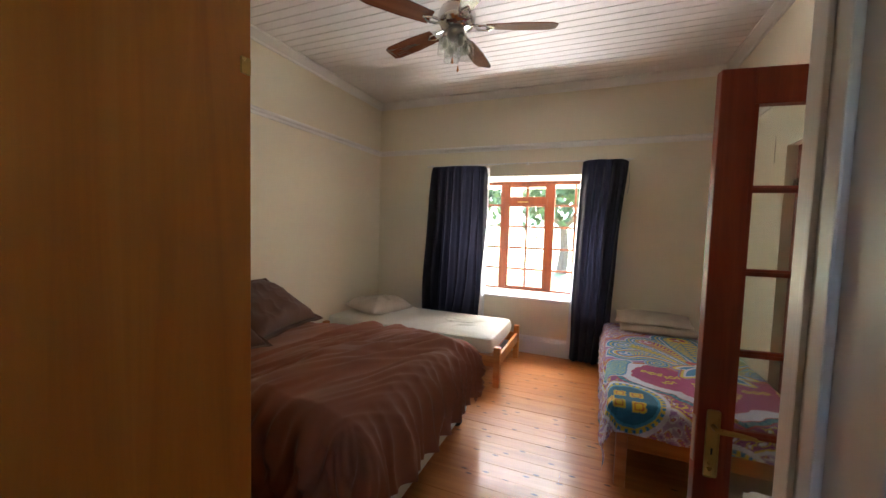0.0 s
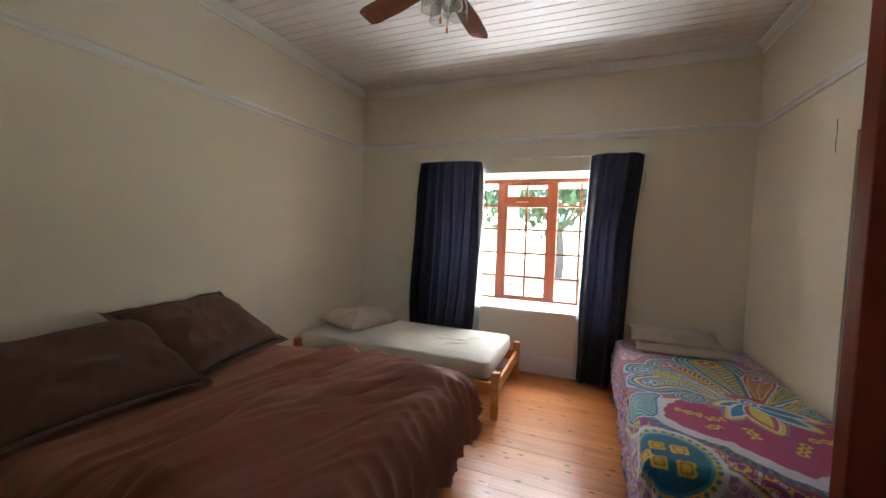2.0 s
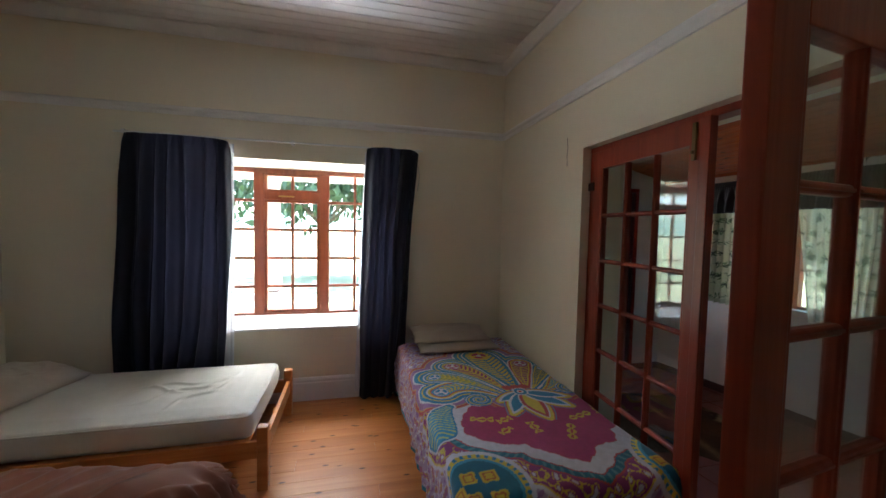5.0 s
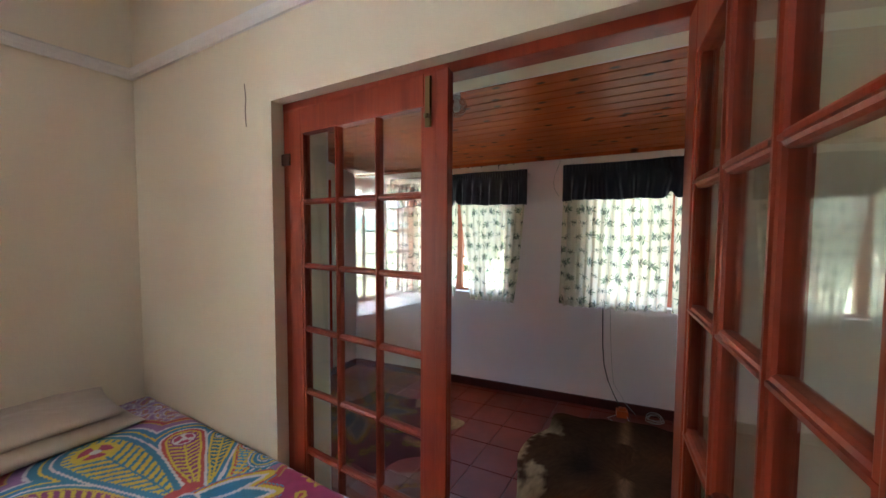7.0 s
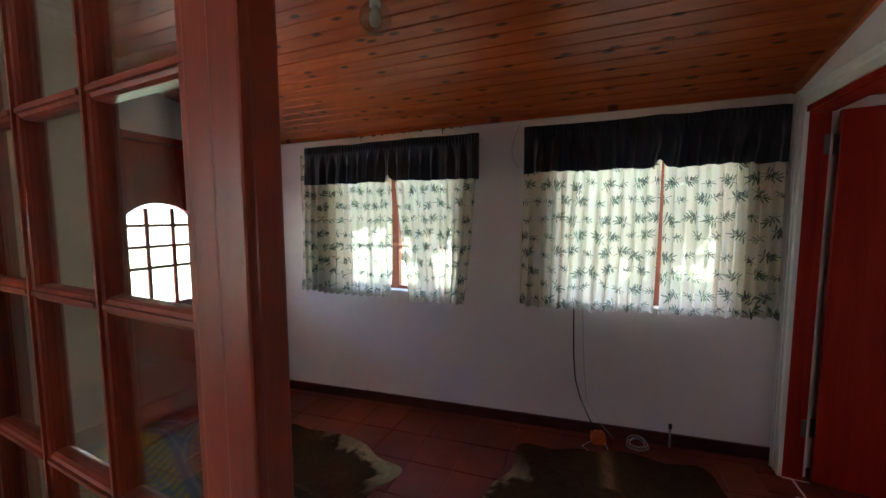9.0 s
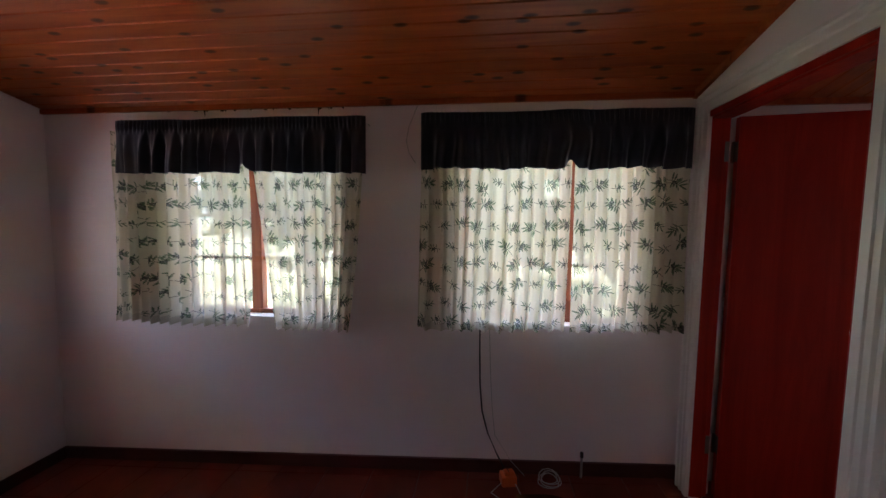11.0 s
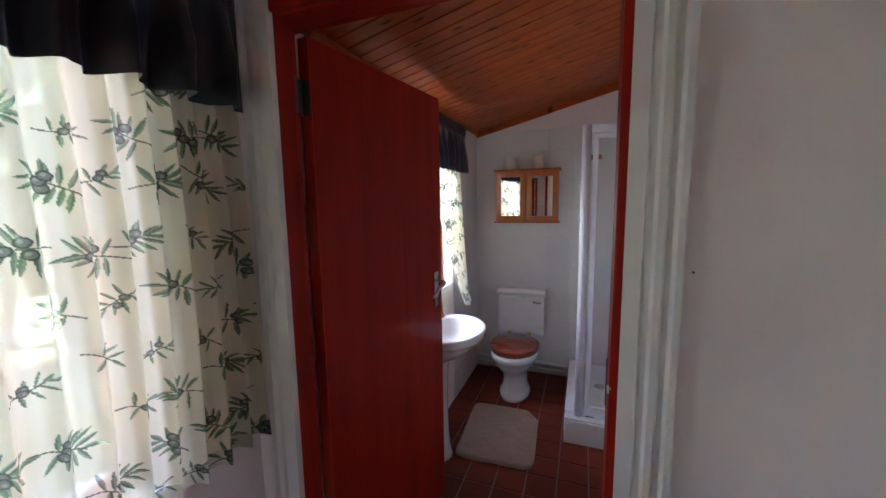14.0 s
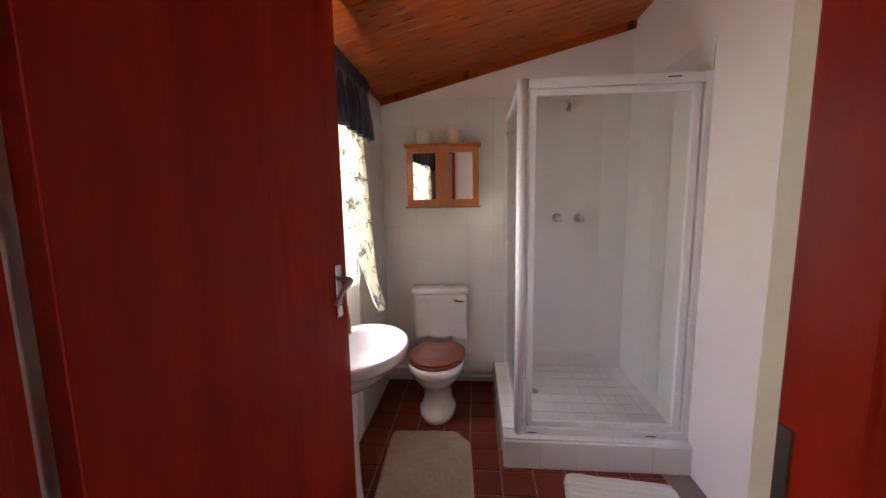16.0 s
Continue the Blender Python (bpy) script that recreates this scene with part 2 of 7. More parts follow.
def printed(name, rough=0.85, see=0.0, sheen=0.2, clear=0.0, spec=0.4):
    """Cloth that carries the printed colours of its mesh."""
    k = Mat(name)
    at = k.t.nodes.new("ShaderNodeVertexColor")
    at.layer_name = "print"
    v = k.coords(rand=False)
    c = k.mix(k.math("MULTIPLY", k.noise(v, 25.0, 4, 0.6), 0.25), at.outputs[0], (0.62, 0.61, 0.62), "MULTIPLY") if not see else at.outputs[0]
    k.set("Base Color", c).set("Roughness", rough).set("Sheen Weight", sheen).set("Specular IOR Level", spec)
    k.bump(k.noise(v, 700.0, 2, 0.5), 0.2, 0.001)
    if see:
        add_see_through(k, see, c)
        if clear:
            mx = k.t.nodes.new("ShaderNodeMixShader")
            mx.inputs[0].default_value = clear
            tp = k.t.nodes.new("ShaderNodeBsdfTransparent")
            out = k.t.nodes["Material Output"]
            old = out.inputs[0].links[0].from_socket
            k.t.links.new(old, mx.inputs[1])
            k.t.links.new(tp.outputs[0], mx.inputs[2])
            k.t.links.new(mx.outputs[0], out.inputs[0])
    return k.m


def simple(name, c, rough=0.4, metal=0.0, coat=0.0, bump=0.0):
    k = Mat(name)
    v = k.coords(rand=False)
    f = k.noise(v, 18.0, 3)
    k.set("Base Color", k.mix(k.math("MULTIPLY", f, 0.35), c, tuple(x * 0.75 for x in c)))
    k.set("Roughness", k.math("ADD", k.math("MULTIPLY", f, 0.16), max(rough - 0.08, 0.02))).set("Metallic", metal)
    if coat:
        k.set("Coat Weight", coat)
    if bump:
        k.bump(k.noise(v, 120.0, 2), bump, 0.002)
    return k.m


def glass_mat(name, tint=(0.93, 0.97, 0.95), gloss=0.03):
    k = Mat(name)
    tp = k.t.nodes.new("ShaderNodeBsdfTransparent")
    tp.inputs[0].default_value = (*tint, 1)
    gl = k.t.nodes.new("ShaderNodeBsdfGlossy")
    gl.inputs["Roughness"].default_value = gloss
    lw = k.t.nodes.new("ShaderNodeLayerWeight")
    lw.inputs[0].default_value = 0.5
    fac = k.math("ADD", k.math("MULTIPLY", k.math("POWER", lw.outputs["Facing"], 4.5), 0.93), 0.075)
    mx = k.t.nodes.new("ShaderNodeMixShader")
    k.t.links.new(fac, mx.inputs[0])
    k.t.links.new(tp.outputs[0], mx.inputs[1])
    k.t.links.new(gl.outputs[0], mx.inputs[2])
    k.t.links.new(mx.outputs[0], k.t.nodes["Material Output"].inputs[0])
    return k.m


CREAM = plaster("cream wall paint", (0.79, 0.72, 0.575), (0.755, 0.685, 0.54))
WHITE_WALL = plaster("white wall paint", (0.87, 0.80, 0.79), (0.81, 0.74, 0.73))
TRIM = paint("white gloss trim", (0.80, 0.775, 0.745), (0.74, 0.715, 0.68), 0.35)
CEIL_PAINT = paint("white ceiling board paint", (0.78, 0.73, 0.70), (0.72, 0.67, 0.64), 0.45)
RED_WOOD = wood("red-brown varnished wood", (0.19, 0.022, 0.008), (0.29, 0.042, 0.015), (0.37, 0.068, 0.026), 2, 0.36, 0.0, 0.06, world=True, fine=0.8, spec=0.35)
DOOR_RED = wood("dark red stained door", (0.22, 0.010, 0.003), (0.33, 0.016, 0.005), (0.42, 0.026, 0.008), 2, 0.44, 0.0, 0.0, world=True, fine=0.6, spec=0.12)
# brighter copy of the door red: light on the hinge edge put into colour
DOOR_RED_LIT = wood("door red brightened for a lit edge", (0.42, 0.022, 0.008), (0.52, 0.032, 0.012), (0.60, 0.05, 0.02), 2, 0.42, 0.0, 0.0, world=True, fine=0.6, spec=0.2)
TILE_GROUT = paint("pale tile grout", (0.70, 0.66, 0.64), (0.62, 0.58, 0.56), 0.8)
SASH = wood("red-brown window wood", (0.20, 0.045, 0.018), (0.30, 0.075, 0.03), (0.38, 0.11, 0.045), 2, 0.4, 0.0, 0.2, world=True)
PINE_FLOOR = wood("varnished pine floorboard", (0.34, 0.105, 0.020), (0.48, 0.175, 0.038), (0.58, 0.24, 0.065), 0, 0.34, 0.065, 0.22, fine=0.9, spec=0.4)
PINE_CEIL = wood("varnished pine ceiling board", (0.25, 0.038, 0.004), (0.41, 0.080, 0.009), (0.53, 0.118, 0.014), 1, 0.36, 0.10, 0.0, world=True, fine=0.8, spec=0.3)
PINE_BATH = wood("varnished pine board", (0.25, 0.038, 0.004), (0.41, 0.080, 0.009), (0.53, 0.118, 0.014), 0, 0.40, 0.08, 0.0, world=True, fine=0.8, spec=0.3)
VENEER = wood("orange pine veneer", (0.41, 0.118, 0.009), (0.56, 0.185, 0.017), (0.63, 0.235, 0.030), 2, 0.45, 0.0, 0.1, world=True, fine=0.45)
BED_PINE = wood("orange varnished pine", (0.38, 0.12, 0.02), (0.55, 0.21, 0.045), (0.66, 0.29, 0.08), 0, 0.35, 0.0, 0.3, world=True)
CAB_PINE = wood("orange pine", (0.35, 0.085, 0.012), (0.49, 0.135, 0.020), (0.57, 0.18, 0.035), 2, 0.35, 0.0, 0.3, world=True)
SEAT_WOOD = wood("red-brown wood seat", (0.18, 0.03, 0.014), (0.25, 0.045, 0.02), (0.32, 0.065, 0.03), 0, 0.25, 0.0, 0.5, world=True)
NAVY = cloth("navy cotton", (0.011, 0.011, 0.021), (0.018, 0.018, 0.033), 0.85, 700.0, 0.12, 0.26)
NAVY_FRILL = cloth("navy satin cotton", (0.013, 0.013, 0.022), (0.022, 0.022, 0.036), 0.55, 700.0, 0.3, 0.06)
SHEER = cloth("white lining", (0.8, 0.8, 0.82), (0.75, 0.75, 0.78), 0.9, 800.0, 0.1, 0.4)
DUVET = cloth("brown cotton", (0.24, 0.080, 0.039), (0.29, 0.102, 0.052), 0.72, 600.0, 0.12)
PILLOW_BROWN = cloth("dark brown cotton", (0.100, 0.041, 0.023), (0.128, 0.054, 0.032), 0.75, 600.0, 0.10)
MATTRESS = cloth("off-white mattress ticking", (0.66, 0.64, 0.58), (0.58, 0.56, 0.50), 0.85, 500.0, 0.2)
PILLOW_CREAM = cloth("cream cotton", (0.54, 0.47, 0.39), (0.47, 0.40, 0.33), 0.9, 500.0, 0.2)
BASE_WHITE = cloth("white bed base cover", (0.72, 0.70, 0.65), (0.65, 0.63, 0.58), 0.8, 400.0)
PAISLEY = printed("paisley printed cotton", 0.85)
OLIVE = printed("olive sprig cotton", 0.9, 0.24, 0.05, 0.11)
HIDE = printed("cowhide", 0.95, 0.0, 0.0, 0.0, 0.06)
RED_TILE = paint("polished red quarry tile", (0.135, 0.020, 0.011), (0.22, 0.036, 0.018), 0.40, 2.2, spec=0.22)
GROUT_DARK = simple("dark board joint", (0.15, 0.06, 0.025), 0.8)
GROUT_RED = simple("red stained grout", (0.13, 0.05, 0.035), 0.9)
GROUT_GREY = simple("grey grout", (0.26, 0.19, 0.16), 0.9)
RED_SKIRT = paint("red-black skirting paint", (0.07, 0.016, 0.012), (0.10, 0.022, 0.016), 0.4)
TILE_WHITE = paint("white glazed tile", (0.80, 0.79, 0.77), (0.77, 0.76, 0.74), 0.16, 2.0)
GROUT_WHITE = simple("off-white grout", (0.76, 0.75, 0.72), 0.8)
PORCELAIN = simple("white porcelain", (0.86, 0.86, 0.85), 0.12, 0.0, 0.5)
ALU = simple("white coated aluminium", (0.84, 0.84, 0.86), 0.5)
CHROME = simple("chrome", (0.75, 0.75, 0.76), 0.12, 1.0)
STEEL = simple("dull steel", (0.42, 0.40, 0.38), 0.35, 1.0)
DARK_STEEL = simple("tarnished steel", (0.16, 0.14, 0.12), 0.5, 0.8)
RUST = simple("rusty iron", (0.09, 0.04, 0.025), 0.7, 0.3)
OLD_BRASS = simple("aged brass", (0.20, 0.13, 0.06), 0.45, 0.9)
BRASS = simple("worn brass", (0.55, 0.36, 0.12), 0.3, 1.0)
BLACK = simple("black plastic", (0.02, 0.02, 0.02), 0.45)
GREY_WIRE = simple("grey wire", (0.45, 0.44, 0.42), 0.5)
ORANGE = simple("orange plastic", (0.75, 0.13, 0.02), 0.4)
WHITE_PLASTIC = simple("white plastic", (0.75, 0.74, 0.72), 0.35)
BEIGE_MAT = cloth("beige bath mat pile", (0.40, 0.29, 0.22), (0.34, 0.24, 0.18), 0.95, 260.0, 0.4)
WHITE_MAT = cloth("white ribbed towel mat", (0.68, 0.65, 0.60), (0.60, 0.57, 0.52), 0.95, 300.0, 0.4)
PAPER = simple("white paper roll", (0.78, 0.76, 0.72), 0.9)
PEACH = simple("peach paper roll", (0.66, 0.50, 0.40), 0.9)
GLASS = glass_mat("window glass")
SHOWER_GLASS = glass_mat("shower glass", (0.97, 0.98, 0.975), 0.03)
MIRROR = Mat("mirror").set("Base Color", (0.88, 0.89, 0.88)).set("Metallic", 1.0).set("Roughness", 0.015).m
LAMP_GLASS = glass_mat("frosted lamp glass", (0.90, 0.91, 0.89), 0.2)
GLOBE_GLASS = glass_mat("lamp globe glass", (0.80, 0.81, 0.77), 0.12)
BULB = simple("white bulb glass", (0.75, 0.72, 0.65), 0.3)
BLADE = wood("brown fan blade", (0.12, 0.035, 0.015), (0.18, 0.055, 0.022), (0.24, 0.08, 0.035), 0, 0.22, 0.0, 0.9, spec=0.8)
GRASS = paint("dry garden grass", (0.12, 0.16, 0.06), (0.34, 0.30, 0.18), 0.9, 0.25)
SLAB = paint("pale verandah slab", (0.78, 0.75, 0.70), (0.72, 0.69, 0.64), 0.6, 1.0)
COLUMN = plaster("verandah column plaster", (0.46, 0.40, 0.37), (0.40, 0.34, 0.31))
LEAF = paint("tree leaf", (0.04, 0.07, 0.025), (0.06, 0.10, 0.035), 0.6, 2.0)
BARK = paint("bark", (0.10, 0.07, 0.05), (0.17, 0.13, 0.10), 0.9, 6.0)
HILL = paint("far hills", (0.13, 0.19, 0.14), (0.19, 0.26, 0.20), 1.0, 0.01)
ROOF_SHEET = paint("verandah roof boards", (0.72, 0.66, 0.62), (0.66, 0.60, 0.56), 0.6, 2.0)

# ---- plan --------------------------------------------------------------
XW = -3.90          # west wall of the bedroom
YS, YS2 = -3.56, -3.80   # south wall of the bedroom
XD, XD2 = 0.0, 0.30      # wall between bedroom and lean-to
XE, XE2 = 2.49, 2.71     # outer wall of the lean-to
YN = 0.60           # north wall of the lean-to
YB, YB2 = -3.46, -3.58   # wall with the bathroom door
YT = -5.95          # back wall of the bathroom
XT = 0.722           # west wall of the bathroom
CEIL = 3.08
RAIL = 2.415


def lean(x):
    """Height of the sloping ceiling over the lean-to."""
    return 2.185 + 0.235 * (XE - x)


def bath_lean(x):
    return 2.135 + 0.25 * (XE - x)


def floor_z(y):
    """The lean-to floor falls gently to the north."""
    return -0.056 * (y - YB)


def slotted(name, axis, a0, a1, t0, t1, z0, z1, holes, material):
    """A wall along axis 'x' or 'y' from a0 to a1, t0 to t1 thick, with openings (b0, b1, z0, z1)."""
    bm = bmn()

    def put(p, q, u, v):
        if q - p < 1e-4 or v - u < 1e-4:
            return
        if axis == "x":
            box(bm, p, q, t0, t1, u, v)
        else:
            box(bm, t0, t1, p, q, u, v)
    cur = a0
    for b0, b1, h0, h1 in sorted(holes):
        put(cur, b0, z0, z1)
        put(b0, b1, z0, h0)
        put(b0, b1, h1, z1)
        cur = b1
    put(cur, a1, z0, z1)
    return tagged(obj(name, bm, material), kind="structure", category="wall")


WIN1 = (-2.87, -1.08, 0.63, 2.08)
S1, S2, S3 = (-1.42, -0.30, 0.845, 1.93), (-3.20, -2.20, 0.865, 1.93), (-5.25, -4.35, 0.93, 1.93)
NDOOR = (1.14, 2.04, -0.3, 2.03)
FRENCH = (-2.835, -1.295, 0.0, 2.055)
BDOOR = (1.467, 2.375, 0.0, 2.045)

wn_ = slotted("wall_north", "x", XW - 0.3, XD2 + 0.0, 0.0, 0.62, -0.3, 3.5, [WIN1], CREAM)
tagged(wn_, "cream plastered wall with a deep window recess")
ww = slotted("wall_west", "y", YS2, 0.0, XW - 0.3, XW, -0.3, 3.5, [], CREAM)
tagged(ww, "cream plastered wall, plain")
ws = slotted("wall_south", "x", XW, XD, YS2, YS, -0.3, 3.5, [(-2.70, -0.75, 0.0, 2.40)], CREAM)
tagged(ws, "cream plastered wall with a wide doorway")
wd = slotted("wall_middle", "y", YS2, 0.0, XD, XD2, -0.3, 3.5, [FRENCH], CREAM)
tagged(wd, "thick plastered wall with the french door opening")
we = slotted("wall_east", "y", YT - 0.25, YN + 0.25, XE, XE2, -0.5, 2.6, [S1, S2, S3], WHITE_WALL)
tagged(we, "white plastered outer wall with three windows")
wln = slotted("wall_lean_to_north", "x", XD2, XE, YN, YN + 0.25, -0.5, 3.0, [NDOOR], WHITE_WALL)
tagged(wln, "white plastered end wall with an outside door")
wbf = slotted("wall_bathroom_front", "x", XD2, XE, YB2, YB, -0.3, 3.0, [BDOOR], WHITE_WALL)
tagged(wbf, "white plastered wall round the bathroom doorway")
wbt = slotted("wall_bathroom_back", "x", XT - 0.2, XE, YT - 0.25, YT, -0.3, 3.0, [], WHITE_WALL)
tagged(wbt, "white plastered back wall of the bathroom")
wbw = slotted("wall_bathroom_west", "y", YT, YB2, XT - 0.2, XT, -0.3, 3.0, [], WHITE_WALL)
tagged(wbw, "white plastered side wall of the bathroom")
# lean-to side of the middle wall has its own thin white coat
coat = slotted("wall_middle_white_coat", "y", YB, YN, XD2, XD2 + 0.012, -0.3, 2.9, [(FRENCH[0], FRENCH[1], -0.3, FRENCH[3])], WHITE_WALL)
tagged(coat, "white paint coat on the lean-to side of the wall")

# passage behind the start of the walk
wp1 = slotted("wall_passage_west", "y", -6.3, YS2, -3.4, -3.2, -0.3, 3.3, [], CREAM)
tagged(wp1, "cream passage wall, plain")
wp2 = slotted("wall_passage_east", "y", -6.3, YS2, 0.25, 0.45, -0.3, 3.3, [], CREAM)
tagged(wp2, "cream passage wall, plain")
# opening added in this unseen wall to bring daylight to the wardrobe
wp3 = slotted("wall_passage_south", "x", -3.4, 0.45, -6.5, -6.3, -0.3, 3.3, [(-0.95, -0.35, 1.75, 2.30)], CREAM)
tagged(wp3, "cream passage wall with a small unseen opening added for light")
fp = tagged(obj("floor_passage", bx(-3.2, 0.25, -6.3, YS2, -0.2, 0.0), PINE_FLOOR), "varnished pine passage floor", "floor", kind="structure")
cp = tagged(obj("ceiling_passage", bx(-3.2, 0.25, -6.3, YS2, 2.95, 3.05), CEIL_PAINT), "white passage ceiling", "ceiling", kind="structure")

# bedroom ceiling of narrow tongue and groove boards along x
bm = bmn()
w = 0.098
y = YS
while y < -0.001:
    y1 = min(y + w, 0.0)
    prof = [(y, CEIL + 0.03), (y, CEIL + 0.007), (y + 0.006, CEIL), (y1 - 0.006, CEIL), (y1, CEIL + 0.007), (y1, CEIL + 0.03)]
    a = [bm.verts.new((XW, p, z)) for p, z in prof]
    b = [bm.verts.new((XD, p, z)) for p, z in prof]
    for i in range(len(prof) - 1):
        bm.faces.new((a[i], b[i], b[i + 1], a[i + 1]))
    y = y1
ceil = tagged(obj("ceiling", bm, CEIL_PAINT), "white painted tongue and groove board ceiling", "ceiling", kind="structure")
rf = tagged(obj("roof", bx(XW - 0.4, XD2 + 0.2, -6.6, 0.9, 3.5, 3.6), ROOF_SHEET), "plain roof over the old house", "roof", kind="structure")

CORNICE = [(0, 0), (0.012, 0), (0.018, 0.02), (0.045, 0.045), (0.06, 0.06), (0.07, 0.066), (0.07, 0.085), (0, 0.085)]
PICTURE = [(0, -0.03), (0.014, -0.03), (0.018, -0.008), (0.032, 0.006), (0.032, 0.022), (0.02, 0.034), (0, 0.034)]
SKIRT = [(0, 0), (0.022, 0), (0.022, 0.155), (0.017, 0.165), (0.019, 0.182), (0.01, 0.2), (0, 0.205)]


def room_trim(name, prof, z, material, label, gaps=()):
    root = thing(name, label, "trim", kind="structure")
    runs = [((XW, 0), (XD, 0), (0, -1), 1, 1), ((XW, YS), (XW, 0), (1, 0), 1, 1), ((XD, YS), (XD, 0), (-1, 0), 1, 1), ((XW, YS), (XD, YS), (0, 1), 1, 1)]
    for p0, p1, out, m0, m1 in runs:
        spans = [(p0, p1, m0, m1)]
        for wall, lo, hi in gaps:
            if wall == out:
                ax = 0 if out[0] == 0 else 1
                cut = []
                for s0, s1, k0, k1 in spans:
                    e0, e1 = list(s0), list(s1)
                    e0[ax], e1[ax] = lo, hi
                    if s0[ax] < lo:
                        cut.append((s0, tuple(e0), k0, 0))
                    if s1[ax] > hi:
                        cut.append((tuple(e1), s1, 0, k1))
                spans = cut
        for s0, s1, k0, k1 in spans:
            part("length", sweep_profile(bmn(), prof, (*s0, z), (*s1, z), (*out, 0), k0, k1), material, root)
    return root


room_trim("cornice", CORNICE, CEIL - 0.085, TRIM, "white moulded ceiling cornice")
room_trim("picture_rail", PICTURE, RAIL, TRIM, "cream painted picture rail round the bedroom")
room_trim("baseboard", SKIRT, 0.0, TRIM, "tall white moulded skirting board",
          gaps=[((-1, 0), FRENCH[0], FRENCH[1]), ((0, 1), -2.70, -0.75)])

# lean-to ceilings: varnished boards along the slope's contour
def board_ceiling(name, x0, x1, y0, y1, f, w, along, material, label):
    bm = bmn()
    t = 0.02
    if along == "y":
        x = x0
        while x < x1 - 1e-3:
            xe = min(x + w, x1)
            pr = [(x, t), (x, 0.006), (x + 0.005, 0), (xe - 0.005, 0), (xe, 0.006), (xe, t)]
            a = [bm.verts.new((p, y0, f(p) + z)) for p, z in pr]
            b = [bm.verts.new((p, y1, f(p) + z)) for p, z in pr]
            for i in range(5):
                bm.faces.new((a[i], b[i], b[i + 1], a[i + 1]))
            x = xe
    else:
        y = y0
        while y < y1 - 1e-3:
            ye = min(y + w, y1)
            pr = [(y, t), (y, 0.006), (y + 0.005, 0), (ye - 0.005, 0), (ye, 0.006), (ye, t)]
            a = [bm.verts.new((x0, p, f(x0) + z)) for p, z in pr]
            b = [bm.verts.new((x1, p, f(x1) + z)) for p, z in pr]
            for i in range(5):
                bm.faces.new((a[i], b[i], b[i + 1], a[i + 1]))
            y = ye
    return tagged(obj(name, bm, material), label, "ceiling", kind="structure")


board_ceiling("ceiling_lean_to", XD2, XE, YB, YN, lean, 0.085, "y", PINE_CEIL, "sloping varnished knotty pine board ceiling")
board_ceiling("ceiling_bathroom", XT, XE, YT, YB2, bath_lean, 0.085, "x", PINE_BATH, "sloping varnished pine board ceiling over the bathroom")
bm = bmn()
vs = [bm.verts.new((x, y, lean(x) + 0.09)) for x, y in ((XD2, YT - 0.3), (XE2 + 0.3, YT - 0.3), (XE2 + 0.3, YN + 0.3), (XD2, YN + 0.3))]
bm.faces.new(vs)
tagged(obj("roof_lean_to", bm, ROOF_SHEET), "plain lean-to roof", "roof", kind="structure")


def slope_trim(name, pts, material, w=0.045, t=0.02, label="varnished pine edge strip"):
    bm = bmn()
    (p0, p1, side) = pts
    p0, p1, side = Vector(p0), Vector(p1), Vector(side)
    up = Vector((0, 0, -w))
    vs0 = [p0, p0 + side * t, p0 + side * t + up, p0 + up]
    vs1 = [p1, p1 + side * t, p1 + side * t + up, p1 + up]
    a, b = [bm.verts.new(v) for v in vs0], [bm.verts.new(v) for v in vs1]
    for i in range(4):
        bm.faces.new((a[i], a[(i + 1) % 4], b[(i + 1) % 4], b[i]))
    bm.faces.new(list(reversed(a)))
    bm.faces.new(b)
    return tagged(obj(name, bm, material), label, "trim", kind="structure")


slope_trim("trim", ((XE, YB, lean(XE)), (XE, YN, lean(XE)), (-1, 0, 0)), PINE_CEIL, 0.03)
slope_trim("trim", ((XD2 + 0.02, YB, lean(XD2)), (XE, YB, lean(XE)), (0, 1, 0)), PINE_CEIL, 0.035)
slope_trim("trim", ((XT, YT, bath_lean(XT)), (XE, YT, bath_lean(XE)), (0, 1, 0)), PINE_BATH, 0.05)
slope_trim("trim", ((XE, YT, bath_lean(XE)), (XE, YB2, bath_lean(XE)), (-1, 0, 0)), PINE_BATH, 0.03)

# floors: sub-floors here, single boards and tiles at the end of the file
fb = tagged(obj("floor", bx(XW, XD, YS2, 0.0, -0.25, -0.02), GROUT_DARK), "varnished knotty pine plank floor", "floor", kind="structure")
bm = bmn()
vs = [bm.verts.new((x, y, floor_z(y) - 0.008)) for x, y in ((XD, YB), (XE, YB), (XE, YN), (XD, YN))]
bm.faces.new(vs)
fl = tagged(obj("floor_lean_to", bm, GROUT_RED), "polished red quarry tile floor", "floor", kind="structure")
ft = tagged(obj("floor_bathroom", bx(XT, XE, YT, YB, -0.2, -0.005), GROUT_GREY), "red quarry tile floor with grey joints", "floor", kind="structure")

